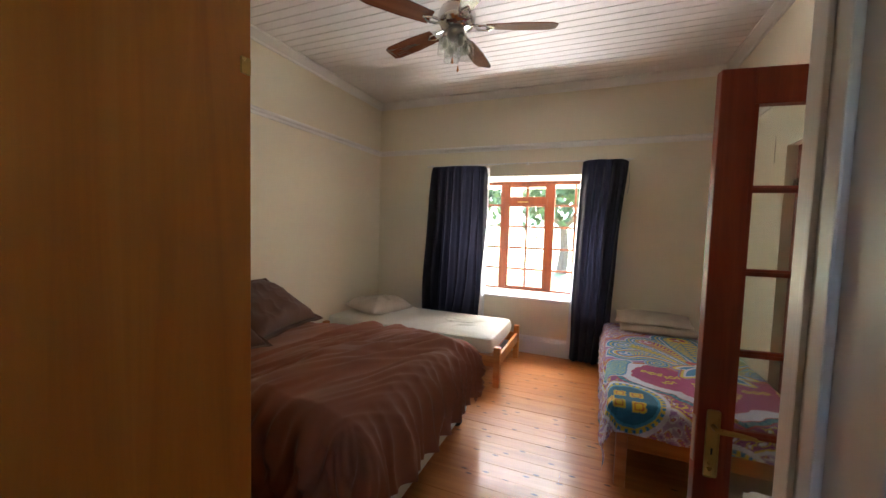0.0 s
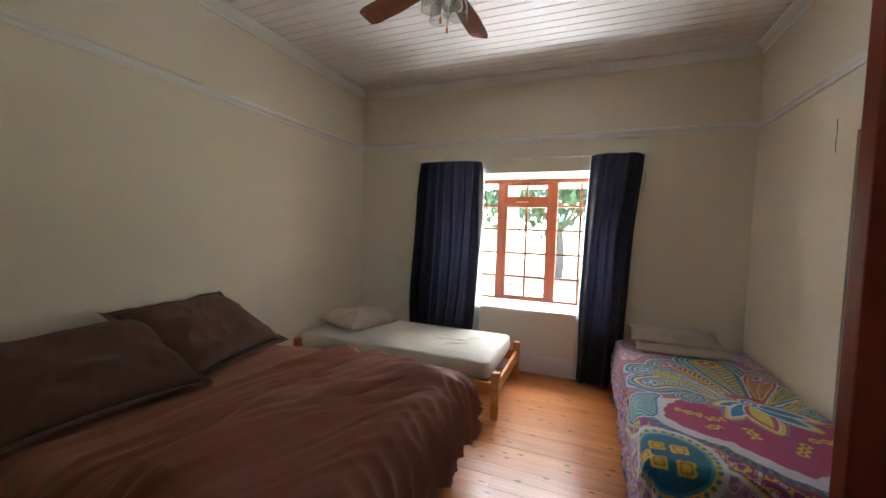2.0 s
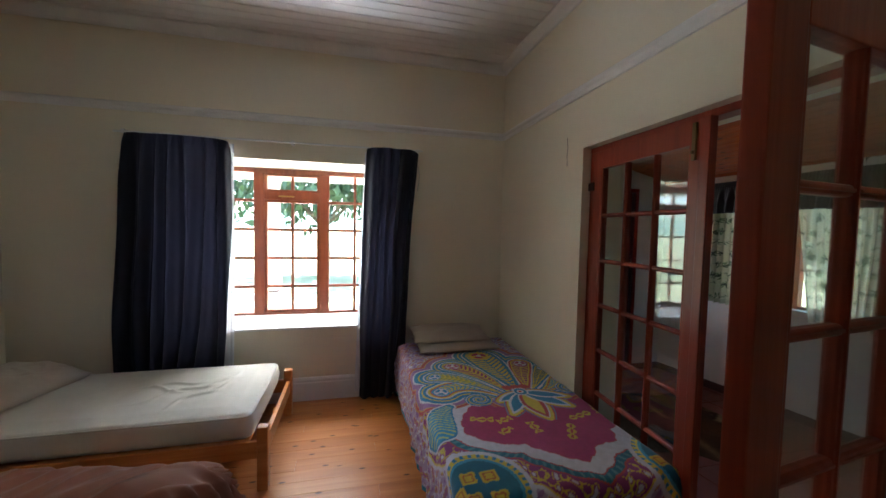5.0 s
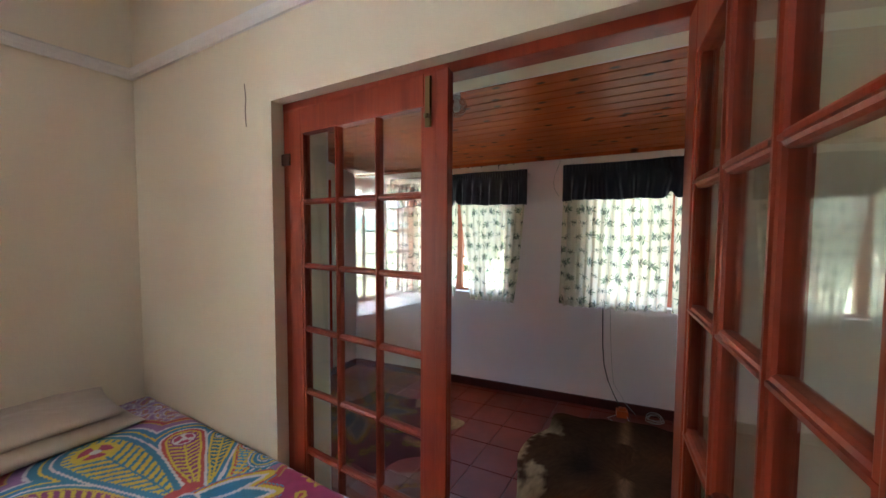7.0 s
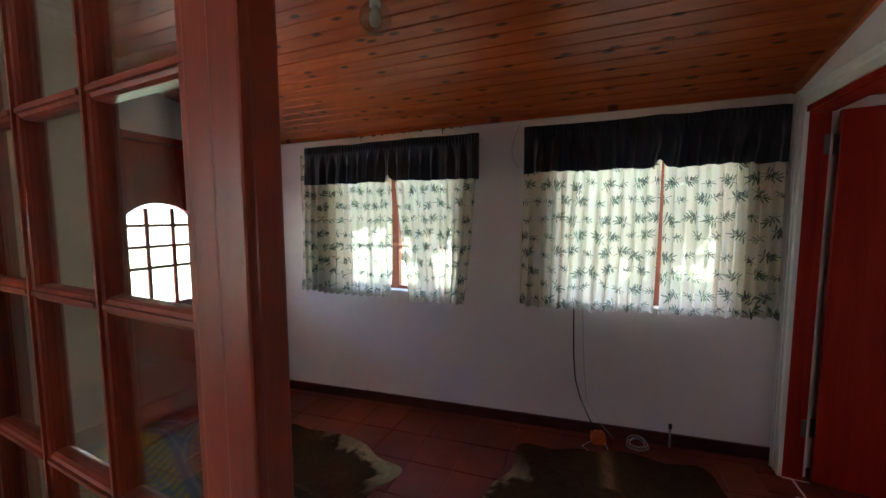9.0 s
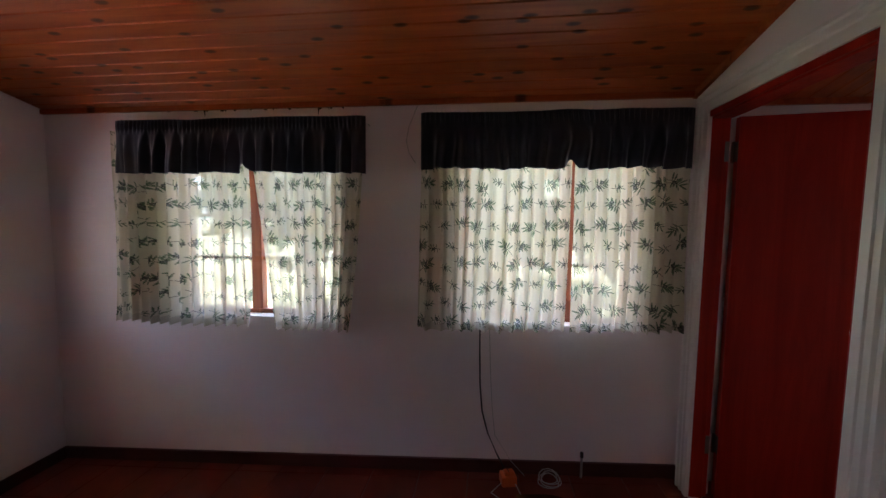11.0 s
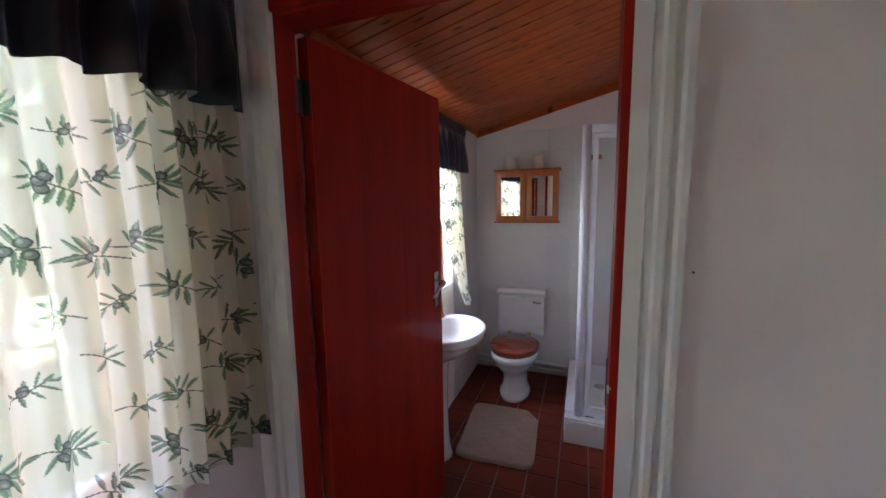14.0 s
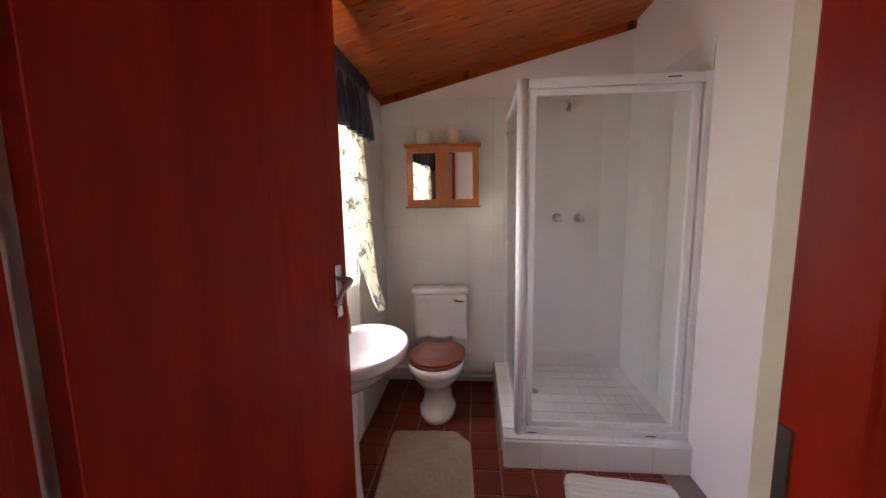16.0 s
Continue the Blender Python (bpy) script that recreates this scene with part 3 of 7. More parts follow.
# lean-to skirting, painted dark red
bm = bmn()
for (p0, p1, out) in (((XE, YB), (XE, YN), (-1, 0)), ((XD2 + 0.012, YN), (NDOOR[0], YN), (0, -1)), ((NDOOR[1], YN), (XE, YN), (0, -1)), ((XD2 + 0.012, YB), (1.31, YB), (0, 1))):
    a0, a1 = Vector((*p0, floor_z(p0[1]) - 0.01)), Vector((*p1, floor_z(p1[1]) - 0.01))
    o = Vector((*out, 0)) * 0.016
    h = Vector((0, 0, 0.09))
    q0, q1 = [a0, a0 + o, a0 + o + h, a0 + h], [a1, a1 + o, a1 + o + h, a1 + h]
    A, B = [bm.verts.new(v) for v in q0], [bm.verts.new(v) for v in q1]
    for i in range(4):
        bm.faces.new((A[i], A[(i + 1) % 4], B[(i + 1) % 4], B[i]))
    bm.faces.new(list(reversed(A)))
    bm.faces.new(B)
tagged(obj("baseboard_lean_to", bm, RED_SKIRT), "dark red painted skirting", "baseboard", kind="structure")

# ---- outside -----------------------------------------------------------
bm = bmn()
n = 40
rs = [3.0 + 4000 * (i / n) ** 3 for i in range(n + 1)]
prev = None
for r in rs:
    ring = [bm.verts.new((r * math.cos(a), r * math.sin(a), -0.55 - 0.0 * r)) for a in (2 * math.pi * k / 48 for k in range(48))]
    if prev:
        for k in range(48):
            bm.faces.new((prev[k], prev[(k + 1) % 48], ring[(k + 1) % 48], ring[k]))
    else:
        bm.faces.new(ring)
    prev = ring
tagged(obj("ground", bm, GRASS), "sunlit dry garden grass", "ground", kind="structure")
tagged(obj("verandah_floor", bx(-9, 3.0, 0.85, 3.3, -0.6, -0.12), SLAB), "pale concrete verandah floor", "floor", kind="structure")
tagged(obj("verandah_roof", bx(-9, 3.0, 0.62, 3.5, 2.62, 2.70), ROOF_SHEET), "pale verandah roof", "roof", kind="structure")
tagged(obj("verandah_beam", bx(-9, 3.0, 3.1, 3.25, 2.27, 2.62), ROOF_SHEET), "pale verandah beam", "beam", kind="structure")


def verandah_column(x, y):
    root = thing("verandah_column", "pale plastered round verandah column", "column", pose(x, y, -0.12))
    bm = lathe(bmn(), [(0.17, 0.62), (0.165, 0.7), (0.15, 1.5), (0.14, 2.3), (0.17, 2.36), (0.17, 2.47)], 20)
    part("shaft", bm, COLUMN, root, smooth=True)
    part("plinth", bx(-0.22, 0.22, -0.22, 0.22, 0.0, 0.6, 0.01), COLUMN, root)
    return root


for x in (-5.45, -2.67, 0.11):
    verandah_column(x, 3.05)


def tree(x, y, h, spread, seed):
    rng = random.Random(seed)
    root = thing("tree", "broad leafy green garden tree", "tree", pose(x, y, -0.55))
    bm = bmn()
    tube(bm, [(0, 0, 0), (0.1, 0.05, h * 0.2), (0.0, 0.15, h * 0.42)], [0.26, 0.2, 0.15], 8)
    tips = []
    for i in range(7):
        a = i * 0.9 + rng.random()
        e = Vector((math.cos(a) * spread * 0.55, math.sin(a) * spread * 0.55, h * (0.6 + 0.3 * rng.random())))
        tube(bm, [(0, 0.15, h * 0.4), (e.x * 0.4, e.y * 0.4, h * 0.52), e], [0.12, 0.07, 0.03], 6)
        tips.append(e)
    part("trunk", bm, BARK, root)
    bm = bmn()
    for e in tips + [Vector((0, 0, h * 0.8))]:
        for _ in range(240):
            d = Vector((rng.gauss(0, 1), rng.gauss(0, 1), rng.gauss(0, 0.7))) * spread * 0.24
            p = e + d
            s = 0.15 + 0.15 * rng.random()
            q = Euler((rng.random() * 6, rng.random() * 6, rng.random() * 6)).to_matrix()
            bm.faces.new([bm.verts.new(p + q @ Vector(c)) for c in ((-s, 0, 0), (0, -s * 0.5, 0.02), (s, 0, 0), (0, s * 0.5, 0.02))])
    tagged(part("crown", bm, LEAF, root), kind="stuff")
    return root


# last three added east of the lean-to, to dim and green its window light
for i, (x, y, h, s) in enumerate(((-2.6, 13.5, 5.2, 3.2), (1.8, 16.0, 5.6, 3.4), (-8.5, 17.0, 6.0, 3.5), (6.5, 21.0, 6.5, 4.0), (12.0, -1.0, 5.5, 3.2), (14.0, -7.5, 6.0, 3.5), (7.6, 1.2, 3.4, 2.4), (7.2, -2.6, 3.0, 2.3), (7.9, -5.6, 3.4, 2.4))):
    tree(x, y, h, s, i + 3)
bm = bmn()
prev = None
for i in range(97):
    a = 2 * math.pi * i / 96
    hgt = 60 + 45 * noise.noise((3 * math.cos(a), 3 * math.sin(a), 0.3)) + 20 * noise.noise((9 * math.cos(a), 9 * math.sin(a), 2.0))
    lo, hi = bm.verts.new((1200 * math.cos(a), 1200 * math.sin(a), -1)), bm.verts.new((1500 * math.cos(a), 1500 * math.sin(a), hgt))
    if prev:
        bm.faces.new((prev[0], lo, hi, prev[1]))
    prev = (lo, hi)
tagged(obj("backdrop", bm, HILL), "far hazy green hills", "hills", kind="structure")

# ---- joinery -----------------------------------------------------------


def bars(root, name, boxes, material, label="", bevel=0.004):
    for b in boxes:
        part(name, bx(*b, bevel), material, root, label)


def casement(root, axis, c, a0, a1, z0, z1, mat, mull, cols, rows, depth=0.06, outer=0.05, mw=0.08, bar=0.022, vent=None):
    """A wooden window in the plane c; mull: centres of its posts; cols: panes across each light; rows: levels of its bars."""
    def bxx(p, q, u, v, d0, d1, bev=0.004):
        return bx(p, q, c + d0, c + d1, u, v, bev) if axis == "x" else bx(c + d0, c + d1, p, q, u, v, bev)
    h = depth / 2
    for p, q, u, v in ((a0, a0 + outer, z0, z1), (a1 - outer, a1, z0, z1), (a0 + outer, a1 - outer, z0, z0 + outer * 0.8), (a0 + outer, a1 - outer, z1 - outer * 0.8, z1)):
        part("window_frame", bxx(p, q, u, v, -h, h), mat, root)
    for m in mull:
        part("mullion", bxx(m - mw / 2, m + mw / 2, z0 + outer * 0.8, z1 - outer * 0.8, -h, h), mat, root)
    edges = [a0 + outer] + [e for m in mull for e in (m - mw / 2, m + mw / 2)] + [a1 - outer]
    lights = [(edges[i], edges[i + 1]) for i in range(0, len(edges), 2)]
    for k, (p, q) in enumerate(lights):
        lo, hi = z0 + outer * 0.8, z1 - outer * 0.8
        zs = list(rows)
        if vent and k == vent[0]:
            tz = vent[1]
            part("transom", bxx(p, q, tz - 0.035, tz + 0.04, -h - 0.004, h + 0.004), mat, root)
            part("stay", bxx((p + q) / 2 - 0.12, (p + q) / 2 + 0.02, tz - 0.008, tz + 0.006, -h - 0.02, -h - 0.006), BRASS, root, "small brass window stay")
            zs = [r for r in rows if abs(r - tz) > 0.12]
            for u, v in ((lo, tz - 0.035), (tz + 0.04, hi)):
                for pp, qq, uu, vv in ((p, p + 0.028, u, v), (q - 0.028, q, u, v), (p + 0.028, q - 0.028, u, u + 0.026), (p + 0.028, q - 0.028, v - 0.026, v)):
                    part("sash", bxx(pp, qq, uu, vv, -h * 0.75, h * 0.75), mat, root)
        xs = [p + (q - p) * (i + 1) / cols for i in range(cols - 1)]
        for x in xs:
            part("glazing_bar", bxx(x - bar / 2, x + bar / 2, lo, hi, -0.014, 0.014, 0.003), mat, root)
        cx = [p] + xs + [q]
        for z in zs:
            for i in range(len(cx) - 1):
                part("glazing_bar", bxx(cx[i] + (bar / 2 if i else 0), cx[i + 1] - (bar / 2 if i < len(cx) - 2 else 0), z - bar / 2, z + bar / 2, -0.014, 0.014, 0.003), mat, root)
        cz = [lo] + sorted(zs + ([vent[1]] if vent and k == vent[0] else [])) + [hi]
        for i in range(len(cx) - 1):
            for j in range(len(cz) - 1):
                bm = bmn()
                co = [(cx[i], cz[j]), (cx[i + 1], cz[j]), (cx[i + 1], cz[j + 1]), (cx[i], cz[j + 1])]
                bm.faces.new([bm.verts.new((s, c, z) if axis == "x" else (c, s, z)) for s, z in co])
                pn = part("pane", bm, GLASS, root)
                pn.visible_shadow = False


win = thing("window_1", "red-brown wooden casement window with small panes in a deep recess", "window", kind="structure")
casement(win, "x", 0.557, *WIN1, SASH, [-2.287, -1.683], 2, [0.93, 1.21, 1.49, 1.77], 0.07, 0.055, 0.09, 0.026, (1, 1.815))
part("window_sill", bx(WIN1[0], WIN1[1], -0.025, 0.52, 0.632, 0.655, 0.006), TRIM, win, "white painted window sill")
for i, (s, zz) in enumerate(((S1, [1.22, 1.5]), (S2, [1.22, 1.5]), (S3, [1.22, 1.5]))):
    w_ = thing("window_%d" % (i + 2), "red-brown wooden window behind short printed curtains", "window", kind="structure")
    casement(w_, "y", XE + 0.10, *s, SASH, [(-0.845, -2.82, (s[0] + s[1]) / 2)[i]], 2, zz, 0.06, 0.05, 0.075, 0.02)
    part("window_sill", bx(XE - 0.012, XE + 0.07, s[0], s[1], s[2], s[2] + 0.014, 0.004), TRIM, w_, "white painted window sill")

# curtain rail over the bedroom window
rail = thing("curtain_rail", "thin white curtain rail over the window", "curtain rail")
part("rod", tube(bmn(), [(-3.16, -0.055, 2.215), (-0.80, -0.055, 2.222)], 0.008), WHITE_PLASTIC, rail)
for x in (-3.1, -1.9, -0.85):
    part("bracket", bx(x - 0.012, x + 0.012, -0.06, 0.002, 2.205, 2.235, 0.003), WHITE_PLASTIC, rail)


def glazed_leaf(name, label, w, h, m, cols, glass_x, rows, glass_z, mat, lock_right=True):
    """A glazed door leaf: x from the hinge, z up, 4.2 cm thick."""
    root = thing(name, label, "door", m, kind="structure")
    t = 0.021
    gx0, gx1 = glass_x
    gz0, gz1 = glass_z
    part("stile", bx(0, gx0, -t, t, 0, h, 0.004), mat, root)
    part("stile", bx(gx1, w, -t, t, 0, h, 0.004), mat, root)
    part("top_rail", bx(gx0, gx1, -t, t, gz1, h, 0.003), mat, root)
    part("bottom_rail", bx(gx0, gx1, -t, t, 0, gz0, 0.003), mat, root)
    xs = [gx0 + (gx1 - gx0) * i / cols for i in range(cols + 1)]
    zs = [gz0] + sorted(rows) + [gz1]

    def moulded(p0, p1, horizontal):
        bm = bmn()
        b = 0.012
        prof = [(-b, -0.008), (-b, 0.008), (-b * 0.75, 0.013), (-0.004, 0.015), (-0.003, 0.019), (0.003, 0.019), (0.004, 0.015), (b * 0.75, 0.013),
                (b, 0.008), (b, -0.008), (b * 0.75, -0.013), (0.004, -0.015), (0.003, -0.019), (-0.003, -0.019), (-0.004, -0.015), (-b * 0.75, -0.013)]
        rings = []
        for p in (p0, p1):
            rings.append([bm.verts.new((p[0], d, p[1] + s) if horizontal else (p[0] + s, d, p[1])) for s, d in prof])
        for k in range(len(prof)):
            bm.faces.new((rings[0][k], rings[0][(k + 1) % len(prof)], rings[1][(k + 1) % len(prof)], rings[1][k]))
        return bm
    for x in xs[1:-1]:
        part("glazing_bar", moulded((x, gz0), (x, gz1), False), mat, root)
    for z in zs[1:-1]:
        for i in range(cols):
            part("glazing_bar", moulded((xs[i] + (0.012 if i else 0), z), (xs[i + 1] - (0.012 if i < cols - 1 else 0), z), True), mat, root)
    # raised bead round the glass
    for s in (-1, 1):
        for b in ((gx0, gx0 + 0.012, gz0, gz1), (gx1 - 0.012, gx1, gz0, gz1)):
            part("bead", bx(b[0], b[1], min(s * 0.012, s * 0.018), max(s * 0.012, s * 0.018), b[2], b[3], 0.002), mat, root)
    for i in range(cols):
        for j in range(len(zs) - 1):
            pn = part("pane", bx(xs[i], xs[i + 1], -0.0015, 0.0015, zs[j], zs[j + 1]), GLASS, root)
            pn.visible_shadow = False
    return root


ROWS_F = [0.53, 0.80, 1.078, 1.353, 1.628]
leaf_l = glazed_leaf("door_1", "red-brown glazed french door leaf, closed, with fifteen small panes", 0.815, 2.005, pose(0.074, -1.338, 0.012, 0, 0, -93.2), 3, (0.082, 0.727), [r - 0.012 for r in ROWS_F], (0.22, 1.90), RED_WOOD)
part("astragal", bx(0.785, 0.83, -0.034, -0.021, 0, 2.0, 0.004), RED_WOOD, leaf_l)
bolt = part("bolt", bx(0.740, 0.760, -0.032, -0.0215, 1.83, 1.99, 0.003), OLD_BRASS, leaf_l, "worn dark brass barrel bolt")
part("knob", lathe(bmn(), [(0.0, 1.855), (0.008, 1.858), (0.008, 1.87), (0.0, 1.873)], 10, 0.750, -0.038), OLD_BRASS, bolt)
part("hinge", bx(-0.055, 0.012, -0.030, -0.020, 1.775, 1.825, 0.003), RUST, leaf_l, "rusty strap hinge")
leaf_r = glazed_leaf("door_2", "red-brown glazed french door leaf standing wide open into the bedroom", 0.805, 1.99, pose(0.035, -2.805, 0.012, 0, 0, 187.3), 3, (0.09, 0.706), [r - 0.024 for r in ROWS_F], (0.21, 1.875), RED_WOOD)
for s in (-1, 1):
    pl = part("lock_plate", bx(0.738, 0.778, min(s * 0.021, s * 0.026), max(s * 0.021, s * 0.026), 0.62, 0.855, 0.009), BRASS, leaf_r, "long brass lock plate with a keyhole")
    lever = tube(bmn(), [(0.758, s * 0.024, 0.80), (0.758, s * 0.055, 0.80), (0.748, s * 0.062, 0.80), (0.688, s * 0.064, 0.797), (0.648, s * 0.062, 0.79)], [0.009, 0.009, 0.01, 0.008, 0.006])
    part("lever", lever, BRASS, pl)
    part("keyhole", bx(0.755, 0.761, min(s * 0.0262, s * 0.0275), max(s * 0.0262, s * 0.0275), 0.70, 0.722, 0.001), BLACK, pl)
part("latch_face", bx(0.8035, 0.807, -0.011, 0.011, 0.66, 0.82), STEEL, leaf_r)
for z in (0.25, 1.0, 1.75):
    part("hinge", tube(bmn(), [(-0.004, 0.026, z - 0.045), (-0.004, 0.026, z + 0.045)], 0.008), STEEL, leaf_r)

ff = thing("door_frame", "red-brown wooden frame of the french doors", "door frame", kind="structure")
bars(ff, "jamb", [(0.058, 0.135, FRENCH[1] - 0.04, FRENCH[1], 0, FRENCH[3] - 0.035), (0.03, 0.125, FRENCH[0], FRENCH[0] + 0.04, 0, FRENCH[3] - 0.035)], RED_WOOD)
bars(ff, "head", [(0.056, 0.135, FRENCH[0], FRENCH[1], FRENCH[3] - 0.035, FRENCH[3])], RED_WOOD)
part("threshold", bx(0.0, XD2 + 0.03, FRENCH[0], FRENCH[1], -0.20, 0.012, 0.004), RED_WOOD, ff, "worn wooden threshold")
# pencil-thin crack in the plaster beside the french doors
crack = tube(bmn(), [(-0.001, -1.11, 2.16), (-0.001, -1.12, 2.09), (-0.001, -1.113, 2.05), (-0.001, -1.118, 1.97)], 0.0022, 5)
tagged(obj("wall_crack", crack, GROUT_GREY), "fine crack in the plaster", "crack", kind="structure")

# entrance: white frame and the open veneered door
ef = thing("door_frame", "white painted door frame of the bedroom entrance", "door frame", kind="structure")
bars(ef, "jamb", [(-0.775, -0.75, YS2 - 0.02, YS + 0.02, 0, 2.40), (-2.70, -2.675, YS2 - 0.02, YS + 0.02, 0, 2.40)], TRIM)
bars(ef, "head", [(-2.675, -0.775, YS2 - 0.02, YS + 0.02, 2.375, 2.40)], TRIM)
bars(ef, "stop", [(-0.79, -0.775, -3.70, -3.66, 0, 2.375), (-0.785, -0.775, -3.62, -3.60, 0, 2.375)], TRIM)
rough = bx(-0.80, -0.752, YS - 0.03, YS + 0.075, 0.0, 0.93)
bmesh.ops.subdivide_edges(rough, edges=rough.edges[:], cuts=14, use_grid_fill=True)
for v in rough.verts:
    v.co += 0.009 * Vector((noise.noise(v.co * 60), noise.noise(v.co * 60 + Vector((9, 0, 0))), noise.noise(v.co * 50 + Vector((0, 9, 0)))))
part("patch", rough, WHITE_WALL, ef, "rough unpainted plaster patch")
wr = thing("wardrobe", "tall orange pine veneered wardrobe at the bedroom entrance", "wardrobe", pose(-1.925, -3.735, 0))
part("side_panel", bx(-0.022, 0.0, -1.22, 0.0, 0.06, 2.25, 0.003), VENEER, wr)
part("side_panel", bx(-0.60, -0.578, -1.22, 0.0, 0.06, 2.25, 0.003), VENEER, wr)
part("back_panel", bx(-0.578, -0.022, -0.016, -0.004, 0.06, 2.25, 0.002), VENEER, wr)
part("door", bx(-0.578, -0.30, -1.238, -1.221, 0.08, 2.23, 0.003), VENEER, wr)
part("door", bx(-0.296, -0.022, -1.238, -1.221, 0.08, 2.23, 0.003), VENEER, wr)
part("top", bx(-0.61, 0.008, -1.245, 0.006, 2.25, 2.275, 0.004), VENEER, wr)
part("plinth", bx(-0.59, -0.012, -1.20, -0.012, 0.0, 0.06), VENEER, wr)
part("clip", bx(-0.004, 0.006, -0.03, -0.004, 1.82, 1.86, 0.002), BRASS, wr, "small brass clip")

# bathroom door, frame and architrave
bf = thing("door_frame", "dark red wooden frame of the bathroom door", "door frame", kind="structure")
bars(bf, "jamb", [(BDOOR[0], BDOOR[0] + 0.057, -3.528, YB + 0.012, 0, 2.015), (BDOOR[1] - 0.024, BDOOR[1], YB2 + 0.02, YB2 + 0.05, 0, 2.015), (BDOOR[1] - 0.040, BDOOR[1], YB2 + 0.05, YB + 0.012, 0, 2.015)], DOOR_RED)
bars(bf, "head", [(BDOOR[0], BDOOR[1], YB2, YB + 0.012, 2.015, 2.045)], DOOR_RED)
bars(bf, "stop", [(BDOOR[0] + 0.057, BDOOR[1] - 0.040, YB2 + 0.05, YB, 2.005, 2.015)], DOOR_RED)
part("reveal", bx(BDOOR[0], BDOOR[0] + 0.030, YB2 - 0.012, -3.5285, 0, 2.014, 0.004), CREAM, bf, "strip of beige plaster behind the jamb")
part("strike_plate", bx(BDOOR[0] + 0.0565, BDOOR[0] + 0.0595, -3.523, -3.508, 1.085, 1.19, 0.001), DARK_STEEL, bf, "steel strike plate")
part("screw_hole", lathe(bmn(), [(0.0, 1.142), (0.006, 1.143), (0.007, 1.157), (0.0, 1.163)], 8, BDOOR[0] + 0.054, -3.455), TRIM, bf, "chipped white plug in the wood")
ARCH = [(0, 0), (0.02, 0), (0.02, 0.03), (0.014, 0.034), (0.014, 0.046), (0.022, 0.052), (0.022, 0.064), (0.012, 0.07), (0.012, 0.080), (0.024, 0.086), (0.024, 0.098), (0, 0.1)]


def architrave(root, p0, p1, inner, outward, face):
    """A ridged moulding from p0 to p1; inner points away from the opening."""
    bm = bmn()
    p0, p1, inner = Vector(p0), Vector(p1), Vector(inner)
    f = Vector(face)
    a = [bm.verts.new(p0 + inner * w + f * d) for d, w in ARCH]
    b = [bm.verts.new(p1 + inner * w + f * d + outward[1] * w) for d, w in ARCH]
    n = len(ARCH)
    for i in range(n):
        bm.faces.new((a[i], a[(i + 1) % n], b[(i + 1) % n], b[i]))
    bm.faces.new(list(reversed(a)))
    bm.faces.new(b)
    part("moulding", bm, TRIM, root)


ar = thing("architrave", "white ridged door moulding", "trim", kind="structure")
UP = Vector((0, 0, 1))
architrave(ar, (BDOOR[0] + 0.041, YB, 0), (BDOOR[0] + 0.041, YB, 2.045), (-1, 0, 0), (0, UP), (0, 1, 0))
architrave(ar, (BDOOR[1] - 0.042, YB, 0), (BDOOR[1] - 0.042, YB, 2.045), (1, 0, 0), (0, UP), (0, 1, 0))
bm = bmn()
a = [bm.verts.new(Vector((BDOOR[0] + 0.041 - w, YB + d, 2.045 + w))) for d, w in ARCH]
b = [bm.verts.new(Vector((BDOOR[1] - 0.042 + w, YB + d, 2.045 + w))) for d, w in ARCH]
for i in range(len(ARCH)):
    bm.faces.new((a[i], b[i], b[(i + 1) % len(ARCH)], a[(i + 1) % len(ARCH)]))
part("moulding", bm, TRIM, ar)

bd = thing("door_4", "dark red stained flush bathroom door, standing open", "door", pose(2.337, -3.597, 0.004, 0, 0, 262.3), kind="structure")
part("leaf", bx(0.0, 0.775, 0.0, 0.042, 0, 2.01, 0.003), DOOR_RED, bd)
# strip added over the hinge edge, its brighter red standing for light there
part("lipping", bx(-0.003, 0.0, 0.0, 0.042, 0, 2.01), DOOR_RED_LIT, bd, "edge strip in a red brightened to look lit")
for s, y0 in ((1, 0.042), (-1, 0.0)):
    hp = part("handle_plate", bx(0.695, 0.735, min(y0, y0 + s * 0.006), max(y0, y0 + s * 0.006), 1.03, 1.20, 0.006), CHROME, bd, "chrome handle plate")
    part("lever", tube(bmn(), [(0.715, y0 + s * 0.004, 1.155), (0.715, y0 + s * 0.045, 1.155), (0.70, y0 + s * 0.056, 1.152), (0.64, y0 + s * 0.058, 1.135), (0.61, y0 + s * 0.05, 1.10)], [0.008, 0.008, 0.009, 0.009, 0.006]), STEEL, hp)
    part("key", tube(bmn(), [(0.715, y0 + s * 0.006, 1.07), (0.715, y0 + s * 0.03, 1.068), (0.715, y0 + s * 0.034, 1.03), (0.716, y0 + s * 0.034, 0.975)], [0.004, 0.005, 0.003, 0.006]), BRASS, hp)
for z in (0.29, 1.84):
    part("hinge", bx(-0.004, 0.0, 0.004, 0.038, z - 0.05, z + 0.05), DARK_STEEL, bd, "dull steel butt hinge")
    part("hinge_pin", tube(bmn(), [(-0.012, 0.036, z - 0.052), (-0.012, 0.036, z + 0.052)], 0.008, 10), DARK_STEEL, bd)
    part("hinge_leaf", bx(BDOOR[1] - 0.0265, BDOOR[1] - 0.0235, YB2 + 0.022, YB2 + 0.0495, z - 0.046, z + 0.054), DARK_STEEL, bf, "dull steel hinge leaf")

